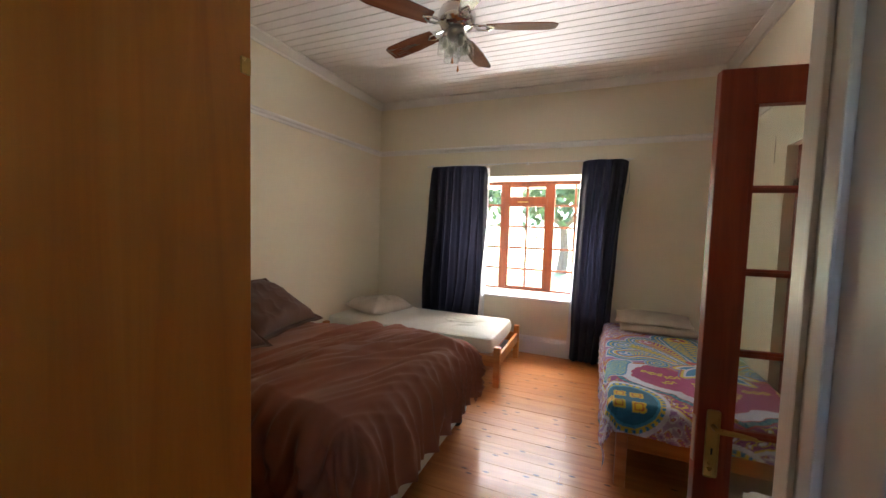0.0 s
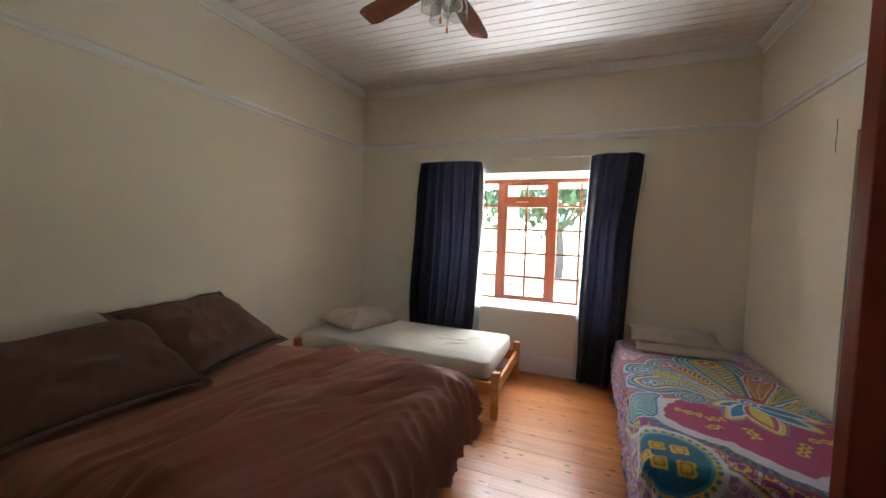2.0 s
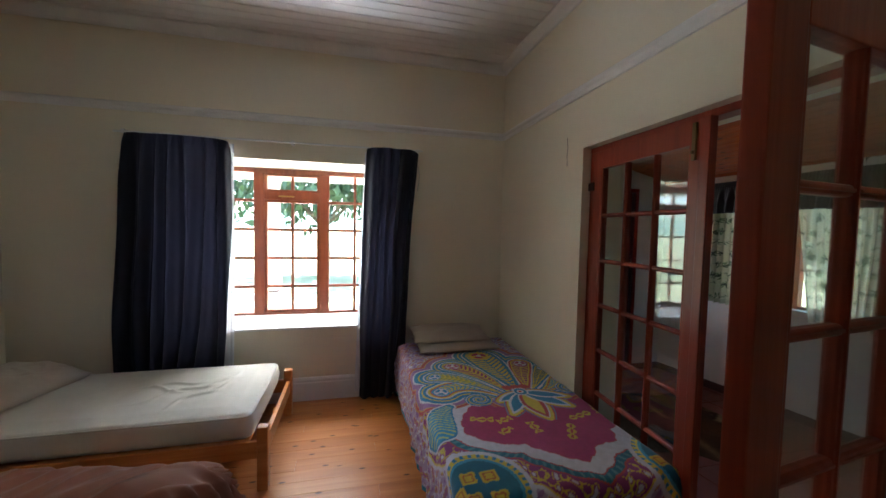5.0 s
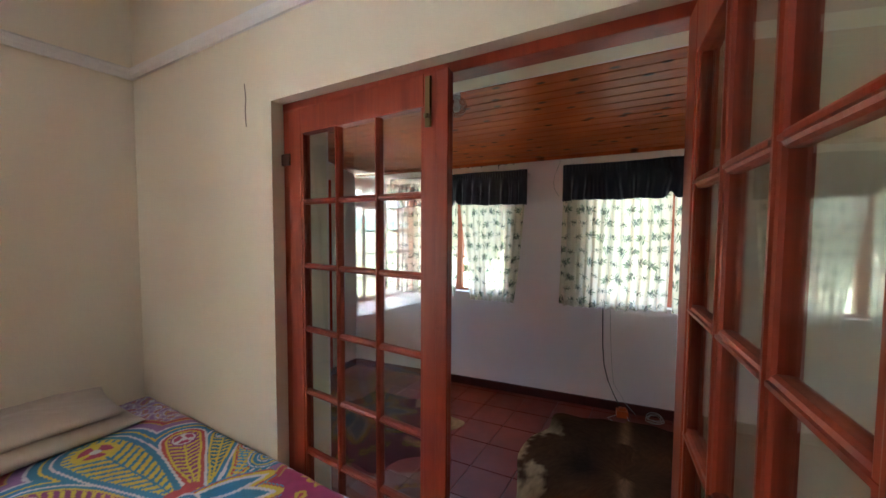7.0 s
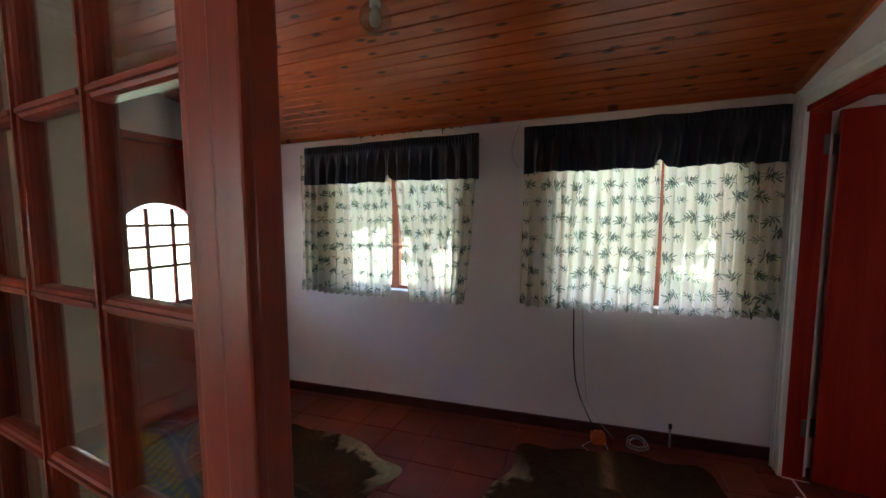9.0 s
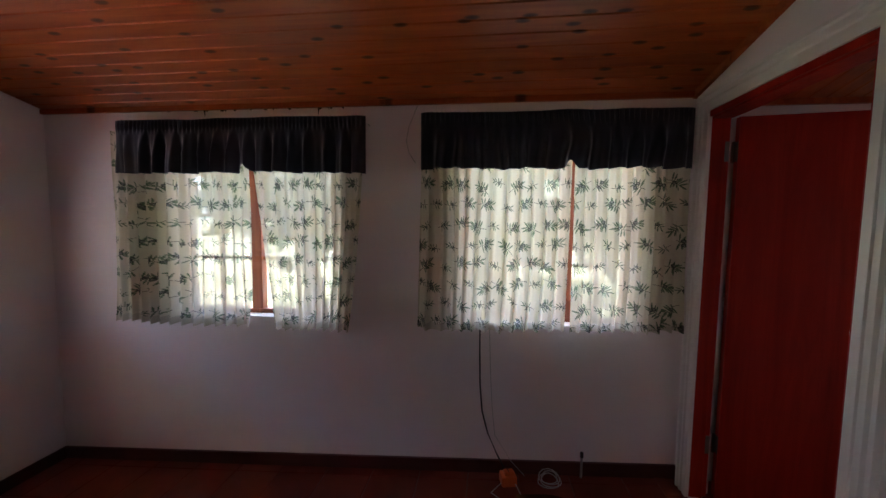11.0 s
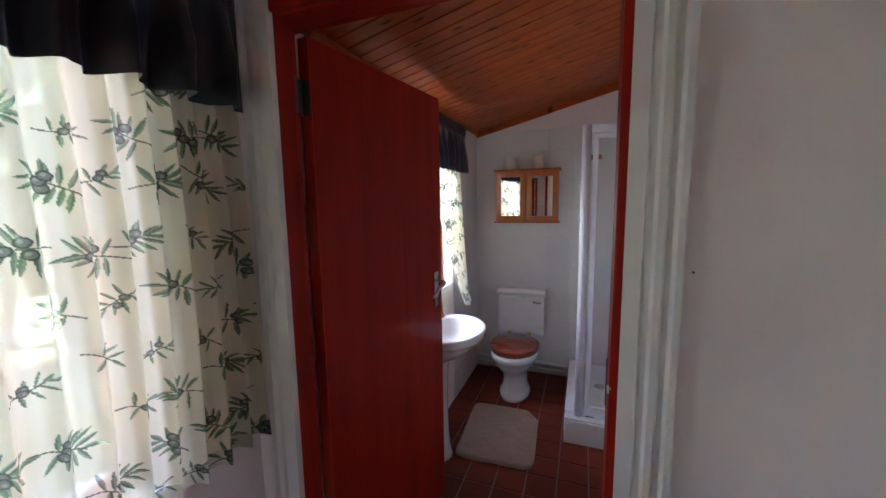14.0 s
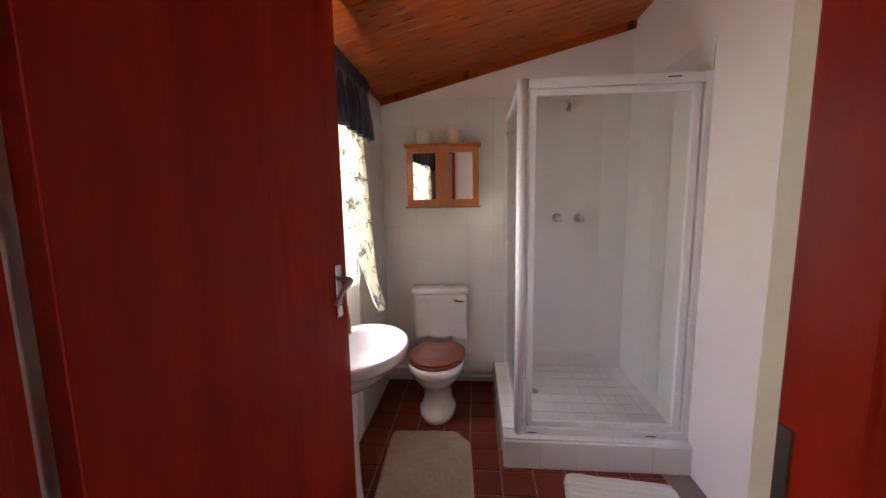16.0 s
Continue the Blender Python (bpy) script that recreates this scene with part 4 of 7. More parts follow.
# outside door at the north end of the lean-to, with an arched light
nd = thing("door_5", "dark red outside door with an arched glazed light", "door", pose(NDOOR[0], YN + 0.05, floor_z(YN) + 0.01), kind="structure")
W, H = NDOOR[1] - NDOOR[0], 2.03 - floor_z(YN) - 0.01
gx0, gx1, gz0, gz1 = 0.17, W - 0.17, 1.02, 1.80
bm = bmn()
seg = 20
arc = [((gx0 + gx1) / 2 + (gx1 - gx0) / 2 * math.cos(math.pi * i / seg), gz1 - 0.22 + 0.22 * math.sin(math.pi * i / seg)) for i in range(seg + 1)]
for y_ in (0.0, 0.042):
    def V(x, z):
        return bm.verts.new((x, y_, z))
    def F(*c):
        bm.faces.new([V(*p) for p in c])
    F((0.01, 0), (W - 0.01, 0), (W - 0.01, gz0), (0.01, gz0))
    F((0.01, gz0), (gx0, gz0), (gx0, gz1 - 0.22), (0.01, gz1 - 0.22))
    F((gx1, gz0), (W - 0.01, gz0), (W - 0.01, gz1 - 0.22), (gx1, gz1 - 0.22))
    for i in range(seg):
        p, q = arc[i], arc[i + 1]
        F(p, (p[0], H), (q[0], H), q)
    F((gx1, gz1 - 0.22), (W - 0.01, gz1 - 0.22), (W - 0.01, H), (gx1, H))
    F((0.01, gz1 - 0.22), (gx0, gz1 - 0.22), (gx0, H), (0.01, H))
loop = [(gx0, gz0), (gx1, gz0)] + arc + [(gx0, gz0)]
for p, q in zip(loop, loop[1:]):
    bm.faces.new([bm.verts.new((p[0], 0.0, p[1])), bm.verts.new((q[0], 0.0, q[1])), bm.verts.new((q[0], 0.042, q[1])), bm.verts.new((p[0], 0.042, p[1]))])
part("leaf", bm, DOOR_RED, nd)
for x in ((gx0 * 2 + gx1) / 3, (gx0 + gx1 * 2) / 3):
    part("glazing_bar", bx(x - 0.012, x + 0.012, 0.01, 0.032, gz0, gz1 - 0.04, 0.003), DOOR_RED, nd)
for z in (1.31, 1.47, 1.63):
    part("glazing_bar", bx(gx0, gx1, 0.012, 0.030, z - 0.012, z + 0.012, 0.003), DOOR_RED, nd)
bm = bmn()
bm.faces.new([bm.verts.new((x, 0.021, z)) for x, z in [(gx0, gz0), (gx1, gz0)] + arc])
gp = part("pane", bm, GLASS, nd)
gp.visible_shadow = False
part("handle_plate", bx(W - 0.10, W - 0.06, -0.006, 0.0, 0.98, 1.16, 0.005), BRASS, nd, "brass handle plate")
part("lever", tube(bmn(), [(W - 0.08, -0.004, 1.10), (W - 0.08, -0.05, 1.10), (W - 0.17, -0.055, 1.09)], 0.008), BRASS, nd)
nf = thing("door_frame", "dark red wooden frame of the outside door", "door frame", kind="structure")
bars(nf, "jamb", [(NDOOR[0] - 0.05, NDOOR[0], YN - 0.008, YN + 0.12, -0.23, 2.03), (NDOOR[1], NDOOR[1] + 0.05, YN - 0.008, YN + 0.12, -0.23, 2.03)], DOOR_RED)
part("threshold", bx(NDOOR[0] - 0.05, NDOOR[1] + 0.05, YN - 0.008, YN + 0.20, -0.50, floor_z(YN) + 0.03, 0.004), DOOR_RED, nf)
bars(nf, "head", [(NDOOR[0] - 0.05, NDOOR[1] + 0.05, YN - 0.008, YN + 0.12, 2.03, 2.08)], DOOR_RED)

# ---- bedroom -----------------------------------------------------------


def hang(name, label, category, axis, top, bottom, off, z0, z1, folds, amp, material, seed=0, group="", nz=40, colours=None, nu=None, hem=0.0, heading=0.06, sag=0.0):
    """A hanging cloth with soft vertical folds; top and bottom are its ends along the axis."""
    nu = nu or folds * 18
    u = np.linspace(0, 1, nu)[:, None]
    v = np.linspace(0, 1, nz)[None, :]
    z = z1 + (z0 - z1) * v + 0 * u
    a = (top[0] + (top[1] - top[0]) * u) * (1 - v) + (bottom[0] + (bottom[1] - bottom[0]) * u) * v
    wob = u + 0.16 * (vnoise(u * 4.0 + 0.35 * v, v * 0.9 + 0 * u, seed) - 0.5) + 0.05 * (vnoise(u * 9 + 0 * v, v * 1.4 + 0 * u, seed + 1) - 0.5)
    ph = 2 * np.pi * folds * wob
    grow = 0.45 + 0.55 * np.clip(v * (z1 - z0) / 0.35, 0, 1)
    mod = 0.15 + 1.3 * vnoise(u * folds * 0.8 + 0 * v, v * 1.3 + 0 * u, seed + 5)
    d = amp * grow * mod * (np.sin(ph) + 0.35 * np.sin(2.1 * ph + 1.3))
    head = np.clip(1 - v * (z1 - z0) / heading, 0, 1)
    d = d * (1 - head) + head * 0.006 * np.sin(2 * np.pi * folds * 5.1 * u)
    a = a + 0.25 * amp * grow * np.cos(ph)
    z = z + hem * np.sin(ph * 0.5 + seed) * v ** 6 + hem * 1.5 * (vnoise(u * 6 + 0 * v, 0 * u + 0 * v, seed + 9) - 0.5) * v ** 6
    a = a + 1.3 * amp * (vnoise(u * 1.4 + 0 * v, v * 3.2 + 0 * u, seed + 12) - 0.5) * v ** 0.6
    z = z - 0.5 * amp * (1 - v) ** 5 * (np.exp(-(1 - u) / 0.09) + 0.6 * np.exp(-u / 0.07)) + 0.3 * amp * (vnoise(u * 5 + 0 * v, 0 * u + 0 * v, seed + 13) - 0.5) * (1 - v) ** 4
    d = off - np.abs(amp) + d
    X, Y = (a, d) if axis == "x" else (d, a)
    ob = grid_mesh(name, X, Y, z, material, colours=colours)
    return tagged(ob, label, category, group)


hang("curtain", "long navy cotton curtain, drawn aside", "curtain", "x", (-3.06, -2.365), (-3.15, -2.40), -0.06, 0.05, 2.21, 6, 0.050, NAVY, 3, "bedroom window curtains", 60)
hang("curtain", "long navy cotton curtain, drawn aside and leaning", "curtain", "x", (-1.295, -0.845), (-1.37, -1.00), -0.06, 0.025, 2.215, 5, 0.052, NAVY, 8, "bedroom window curtains", 60)
hang("curtain_lining", "white curtain lining showing at the edge", "lining", "x", (-2.42, -2.345), (-2.47, -2.36), -0.035, 0.06, 2.18, 2, 0.008, SHEER, 4, "", 40)
hang("curtain_lining", "white curtain lining showing at the edge", "lining", "x", (-1.31, -1.26), (-1.385, -1.34), -0.035, 0.06, 2.18, 2, 0.006, SHEER, 6, "", 40)
cord_bm = tube(bmn(), [(-0.845, -0.09, 2.08), (-0.835, -0.095, 2.0), (-0.84, -0.09, 1.93), (-0.852, -0.095, 1.86)], 0.003, 5)
tagged(obj("cord", cord_bm, GREY_WIRE), "grey tie cord hanging at the curtain edge", "cord")


def pine_bed(name, x0, x1, y0, y1, rail_z, post, label):
    """A low pine bed: four posts, rails, slats."""
    root = thing(name, label, "bed")
    p = 0.06
    for x, y in ((x0, y0), (x1 - p, y0), (x0, y1 - p), (x1 - p, y1 - p)):
        part("leg", bx(x, x + p, y, y + p, 0.0, post, 0.006), BED_PINE, root)
    part("side_rail", bx(x0 + p, x1 - p, y0 + 0.012, y0 + 0.04, rail_z - 0.10, rail_z, 0.004), BED_PINE, root)
    part("side_rail", bx(x0 + p, x1 - p, y1 - 0.04, y1 - 0.012, rail_z - 0.10, rail_z, 0.004), BED_PINE, root)
    part("end_rail", bx(x0 + 0.012, x0 + 0.04, y0 + p, y1 - p, rail_z - 0.10, rail_z, 0.004), BED_PINE, root)
    part("end_rail", bx(x1 - 0.04, x1 - 0.012, y0 + p, y1 - p, rail_z - 0.10, rail_z, 0.004), BED_PINE, root)
    long_x = (x1 - x0) > (y1 - y0)
    n = 11
    for i in range(n):
        f = (i + 0.5) / n
        if long_x:
            c = x0 + 0.07 + (x1 - x0 - 0.14) * f
            part("slat", bx(c - 0.035, c + 0.035, y0 + 0.04, y1 - 0.04, rail_z - 0.045, rail_z - 0.025), BED_PINE, root)
        else:
            c = y0 + 0.07 + (y1 - y0 - 0.14) * f
            part("slat", bx(x0 + 0.04, x1 - 0.04, c - 0.035, c + 0.035, rail_z - 0.045, rail_z - 0.025), BED_PINE, root)
    return root


def rounded_slab(x0, x1, y0, y1, z0, z1, r=0.05, puff=0.01, seed=0, crease=None, n=(64, 40)):
    """A soft mattress with rounded edges and corners."""
    nu, nv = n
    bm = bmn()
    prof = [(-r * 0.3 * (1 - math.sin(a)), z0 + r * 0.3 - r * 0.3 * math.cos(a)) for a in np.linspace(0, math.pi / 2, 4)]
    prof += [(puff, (z0 + z1) / 2)]
    prof += [(-r * 0.5 * (1 - math.cos(a)), z1 - r * 0.5 + r * 0.5 * math.sin(a)) for a in np.linspace(0, math.pi / 2, 5)]

    def outline(o):
        pts = []
        rc = r + max(o, -r * 0.9)
        for cx, cy, a0 in ((x1 - r, y1 - r, 0), (x0 + r, y1 - r, 90), (x0 + r, y0 + r, 180), (x1 - r, y0 + r, 270)):
            for a in np.linspace(a0, a0 + 90, 7):
                pts.append((cx + rc * math.cos(radians(a)), cy + rc * math.sin(radians(a))))
        return pts
    rings = []
    for o, z in prof:
        rings.append([bm.verts.new((x, y, z)) for x, y in outline(o)])
    for a, b in zip(rings, rings[1:]):
        for i in range(len(a)):
            bm.faces.new((a[i], a[(i + 1) % len(a)], b[(i + 1) % len(a)], b[i]))
    bm.faces.new(list(reversed(rings[0])))
    top = bm.faces.new(rings[-1])
    return bm, top


def mattress(name, x0, x1, y0, y1, z0, z1, material, label, r=0.06, creases=True):
    """Body with rounded edges and a separate wrinkled top sheet in one mesh."""
    bm, top = rounded_slab(x0, x1, y0, y1, z0, z1, r)
    bm.faces.remove(top)
    nu, nv = (180, 90) if creases else (60, 60)
    e = r * 0.45
    us, vs = np.linspace(x0 + e, x1 - e, nu), np.linspace(y0 + e, y1 - e, nv)
    X, Y = np.meshgrid(us, vs, indexing="ij")
    edge = np.minimum(np.minimum(X - x0, x1 - X), np.minimum(Y - y0, y1 - Y))
    f = np.clip(edge / 0.12, 0, 1)
    Z = z1 + 0.012 * f + 0.010 * f * (vnoise(X * 3, Y * 3, 2) - 0.5)
    if creases:
        for cx, cy, an, ln, hgt in ((x1 - 0.45, (y0 + y1) / 2 - 0.02, 0.5, 0.20, 0.012), (x1 - 0.55, (y0 + y1) / 2 + 0.08, 0.2, 0.16, 0.010), (x1 - 0.38, (y0 + y1) / 2 - 0.12, 0.9, 0.15, 0.010), (x1 - 0.62, (y0 + y1) / 2 + 0.0, -0.3, 0.14, 0.008), (x1 - 0.3, (y0 + y1) / 2 + 0.1, 1.2, 0.12, 0.008)):
            t = (X - cx) * math.cos(an) + (Y - cy) * math.sin(an)
            s = -(X - cx) * math.sin(an) + (Y - cy) * math.cos(an) + 0.03 * np.sin(t * 18)
            Z += 1.5 * hgt * np.exp(-(s / 0.013) ** 2) * np.exp(-(t / ln) ** 2)
    V = [[bm.verts.new((X[i, j], Y[i, j], Z[i, j])) for j in range(nv)] for i in range(nu)]
    for i in range(nu - 1):
        for j in range(nv - 1):
            bm.faces.new((V[i][j], V[i + 1][j], V[i + 1][j + 1], V[i][j + 1]))
    ob = obj(name, bm, material, smooth=True)
    if creases:
        for z, o in ((z1 - r * 0.20, r * 0.12), (z0 + r * 0.12, r * 0.10)):
            pts = [(cx + (r - o) * math.cos(radians(a)), cy + (r - o) * math.sin(radians(a)), z) for cx, cy, a0 in ((x1 - r, y1 - r, 0), (x0 + r, y1 - r, 90), (x0 + r, y0 + r, 180), (x1 - r, y0 + r, 270)) for a in range(a0, a0 + 91, 18)]
            part("piping", tube(bmn(), pts + pts[:1], 0.005, 6), material, ob, "stitched edge piping")
    return tagged(ob, label, "mattress")


def pillow(name, m, w, d, h, material, label, seed=0, flange=0.0, dent=0.0, ear=0.05, crumple=0.12, lift=0.0):
    n = 72
    u = np.linspace(-1, 1, n)
    U, V = np.meshgrid(u, u, indexing="ij")
    R = np.clip(1 - np.abs(U) ** 3.2, 0, 1) ** 0.55 * np.clip(1 - np.abs(V) ** 3.2, 0, 1) ** 0.55
    X, Y = U * w / 2 * (1 - ear * (1 - V ** 2) * np.abs(U) ** 2), V * d / 2 * (1 - ear * (1 - U ** 2) * np.abs(V) ** 2)
    ang, rad = np.arctan2(V, U), np.hypot(U, V)
    rays = (1 - np.abs(2 * vnoise(ang * 1.9 + 20, rad * 0.9, seed + 7) - 1)) ** 3 * np.clip(rad - 0.15, 0, 1)
    wr = 0.34 * (vnoise(U * 2.3 + 5, V * 2.3, seed) - 0.5) + crumple * rays + 0.5 * crumple * (1 - np.abs(2 * vnoise(U * 3.1 + 9, V * 4.6 + U * 2, seed + 3) - 1)) ** 4
    Zt = h * R * (0.55 + wr) * (1 - dent * np.exp(-(U ** 2 + V ** 2) * 4)) + lift * (U * V) ** 2 * np.clip(np.abs(U * V) - 0.5, 0, 1)
    Zb = -h * R * 0.42
    bm = bmn()
    T = [[bm.verts.new((X[i, j], Y[i, j], Zt[i, j])) for j in range(n)] for i in range(n)]
    B = [[T[i][j] if i in (0, n - 1) or j in (0, n - 1) else bm.verts.new((X[i, j], Y[i, j], Zb[i, j])) for j in range(n)] for i in range(n)]
    for i in range(n - 1):
        for j in range(n - 1):
            bm.faces.new((T[i][j], T[i + 1][j], T[i + 1][j + 1], T[i][j + 1]))
            f = [B[i][j], B[i][j + 1], B[i + 1][j + 1], B[i + 1][j]]
            if len(set(f)) == 4:
                try:
                    bm.faces.new(f)
                except ValueError:
                    pass
    if flange:
        edge = [T[i][0] for i in range(n)] + [T[n - 1][j] for j in range(1, n)] + [T[i][n - 1] for i in range(n - 2, -1, -1)] + [T[0][j] for j in range(n - 2, 0, -1)]
        outer = []
        for k, v in enumerate(edge):
            dirv = Vector((v.co.x / (w / 2), v.co.y / (d / 2), 0))
            mx = max(abs(dirv.x), abs(dirv.y))
            dd = Vector((dirv.x if abs(dirv.x) > 0.93 * mx else dirv.x * 0.9, dirv.y if abs(dirv.y) > 0.93 * mx else dirv.y * 0.9, 0))
            outer.append(bm.verts.new(v.co + dd * flange + Vector((0, 0, 0.006 * math.sin(k * 0.3 + seed)))))
        for k in range(len(edge)):
            a, b, c, e = edge[k], edge[(k + 1) % len(edge)], outer[(k + 1) % len(edge)], outer[k]
            bm.faces.new((a, b, c, e))
    ob = obj(name, bm, material, smooth=True)
    ob.matrix_basis = m
    return tagged(ob, label, "pillow")


def drape(name, x0, x1, y0, y1, zt, hang_, material, label, category, step=0.02, top=None, fold=0.02, wave=9.0, colours=None, seed=0, r=0.05, flare=0.06, floor=0.03):
    """A cover over a bed: hang_ gives its drop at the sides (west, east, south, north)."""
    W_, E_, S_, N_ = hang_
    us = np.arange(x0 - W_, x1 + E_ + step / 2, step)
    vs = np.arange(y0 - S_, y1 + N_ + step / 2, step)
    U, V = np.meshgrid(us, vs, indexing="ij")
    dx = np.where(U < x0, x0 - U, np.where(U > x1, U - x1, 0.0))
    dy = np.where(V < y0, y0 - V, np.where(V > y1, V - y1, 0.0))
    d = np.hypot(dx, dy)
    X, Y = np.clip(U, x0, x1), np.clip(V, y0, y1)
    nx = np.where(U < x0, -dx, dx) / np.maximum(d, 1e-6)
    ny = np.where(V < y0, -dy, dy) / np.maximum(d, 1e-6)
    q = np.minimum(d, r * math.pi / 2)
    out = r * np.sin(q / r)
    drop = r * (1 - np.cos(q / r)) + np.maximum(d - r * math.pi / 2, 0)
    along = np.where(dx > dy, V, U) + 0.35 * np.arctan2(dy, dx + 1e-6)
    k = np.clip(d / 0.22, 0, 1)
    out = out + flare * k ** 1.5 + fold * k * (1.5 * (1 - np.abs(np.sin(np.pi * (along * wave * 0.45 + 5.0 * vnoise(along * 1.3 + d, d * 1.3, seed))))) - 0.7 + 0.7 * (1 - np.abs(np.sin(np.pi * (along * wave * 1.0 + 6.0 * vnoise(along * 2.0 + d * 2, d * 2.0, seed + 2))))) - 0.3)
    X, Y = X + nx * out, Y + ny * out
    Z = zt - drop * 0.97
    if top is not None:
        t = np.clip(1 - d / 0.35, 0, 1)
        Z = Z + top(U, V) * t
    else:
        Z = Z + 0.006 * (vnoise(U * 5, V * 5, seed) - 0.5)
    Z = np.maximum(Z, floor)
    ob = grid_mesh(name, X, Y, Z, material, colours=None if colours is None else colours(U, V))
    return tagged(ob, label, category)


# bare pine bed below the window
pine_bed("single_bed", -3.885, -1.875, -1.155, -0.215, 0.29, 0.375, "low orange pine single bed with a bare mattress")
mattress("mattress", -3.875, -1.975, -1.095, -0.205, 0.285, 0.425, MATTRESS, "bare off-white foam mattress with creases on the pine bed")
pillow("pillow", pose(-3.50, -0.58, 0.485, 3, 3, 78), 0.70, 0.48, 0.19, PILLOW_CREAM, "cream cotton pillow on the bare mattress", 4)

# double bed with the brown duvet
db = thing("bed_base", "white covered divan base on castors under the brown duvet", "bed base")
part("base", bx(-3.86, -1.945, -3.25, -1.84, 0.10, 0.34, 0.02), BASE_WHITE, db)
part("mattress", bx(-3.86, -1.955, -3.26, -1.83, 0.342, 0.56, 0.05), MATTRESS, db, "thick white mattress")
for x, y in ((-2.0, -1.90), (-2.0, -3.17), (-3.75, -1.92), (-3.75, -3.17)):
    cst = part("castor", lathe(bmn(), [(0.012, 0.06), (0.012, 0.10)], 10, x, y), BLACK, db, "black castor")
    wheel = bmn()
    bmesh.ops.create_cone(wheel, cap_ends=True, segments=16, radius1=0.034, radius2=0.034, depth=0.03, matrix=Matrix.Translation((x, y, 0.035)) @ Matrix.Rotation(radians(90), 4, "X"))
    part("wheel", wheel, BLACK, cst)


def duvet_top(U, V):
    """Soft diagonal creases and a puffed foot end."""
    h = 0.0
    for k, (deg, fs, ft, amp, power) in enumerate(((68, 1.0, 7.5, 0.058, 1.1), (76, 1.5, 15.0, 0.042, 1.1), (62, 2.0, 26.0, 0.016, 1.2))):
        a = radians(deg)
        s = (U + 1.9) * math.cos(a) + (V + 2.5) * math.sin(a)
        t = -(U + 1.9) * math.sin(a) + (V + 2.5) * math.cos(a)
        bend = 0.07 * (vnoise(s * 1.6, t * 1.2, k + 40) - 0.5)
        n = vnoise(s * fs + 7 * k, (t + bend) * ft, k + 11)
        m = np.clip(3.0 * vnoise(s * 1.3 + 5, t * 2.4, k + 60) - 0.8, 0.06, 1)
        crest = (1 - np.abs(2 * n - 1)) ** power
        h = h + amp * m * crest ** 2 * (3 - 2 * crest)
    foot = np.clip((U + 3.5) / 1.0, 0.22, 1)
    puff = np.clip((U + 3.2) / 0.9, 0, 1)
    return h * foot + 0.04 * (vnoise(U * 2.0, V * 2.0, 3) - 0.45) + 0.065 * puff ** 2 * (3 - 2 * puff)


drape("duvet", -3.62, -1.995, -3.23, -1.90, 0.585, (0.02, 0.37, 0.38, 0.37), DUVET, "rumpled brown cotton duvet over the double bed", "duvet", 0.0095, duvet_top, 0.040, 13.0, seed=2, r=0.12, flare=0.03)
pillow("pillow", pose(-3.55, -2.27, 0.785, 0, 29, 10), 0.62, 0.76, 0.19, PILLOW_BROWN, "dark brown flanged pillow propped against the wall", 2, 0.04, 0.12, 0.10, 0.08, 0.0)
pillow("pillow", pose(-3.47, -2.93, 0.755, 0, 22, -6), 0.64, 0.76, 0.21, PILLOW_BROWN, "dark brown pillow with a flange lying at the bed head", 6, 0.03, 0.1, 0.09, 0.07)

# paisley bed beside the french doors
pine_bed("single_bed", -0.955, -0.045, -2.125, -0.08, 0.33, 0.40, "orange pine single bed under a paisley spread")
mattress("mattress", -0.945, -0.06, -2.06, -0.10, 0.325, 0.47, MATTRESS, "mattress hidden under the paisley spread", creases=False)

BLUE, TEAL, YEL, MAG, PUR, WHT, RED, PLUM, SKY, OLV = ((0.035, 0.25, 0.50), (0.02, 0.17, 0.27), (0.72, 0.58, 0.06), (0.42, 0.035, 0.15), (0.34, 0.18, 0.42), (0.72, 0.72, 0.80), (0.50, 0.07, 0.08), (0.22, 0.03, 0.13), (0.07, 0.36, 0.60), (0.38, 0.42, 0.08))


VIOLET = (0.30, 0.05, 0.22)


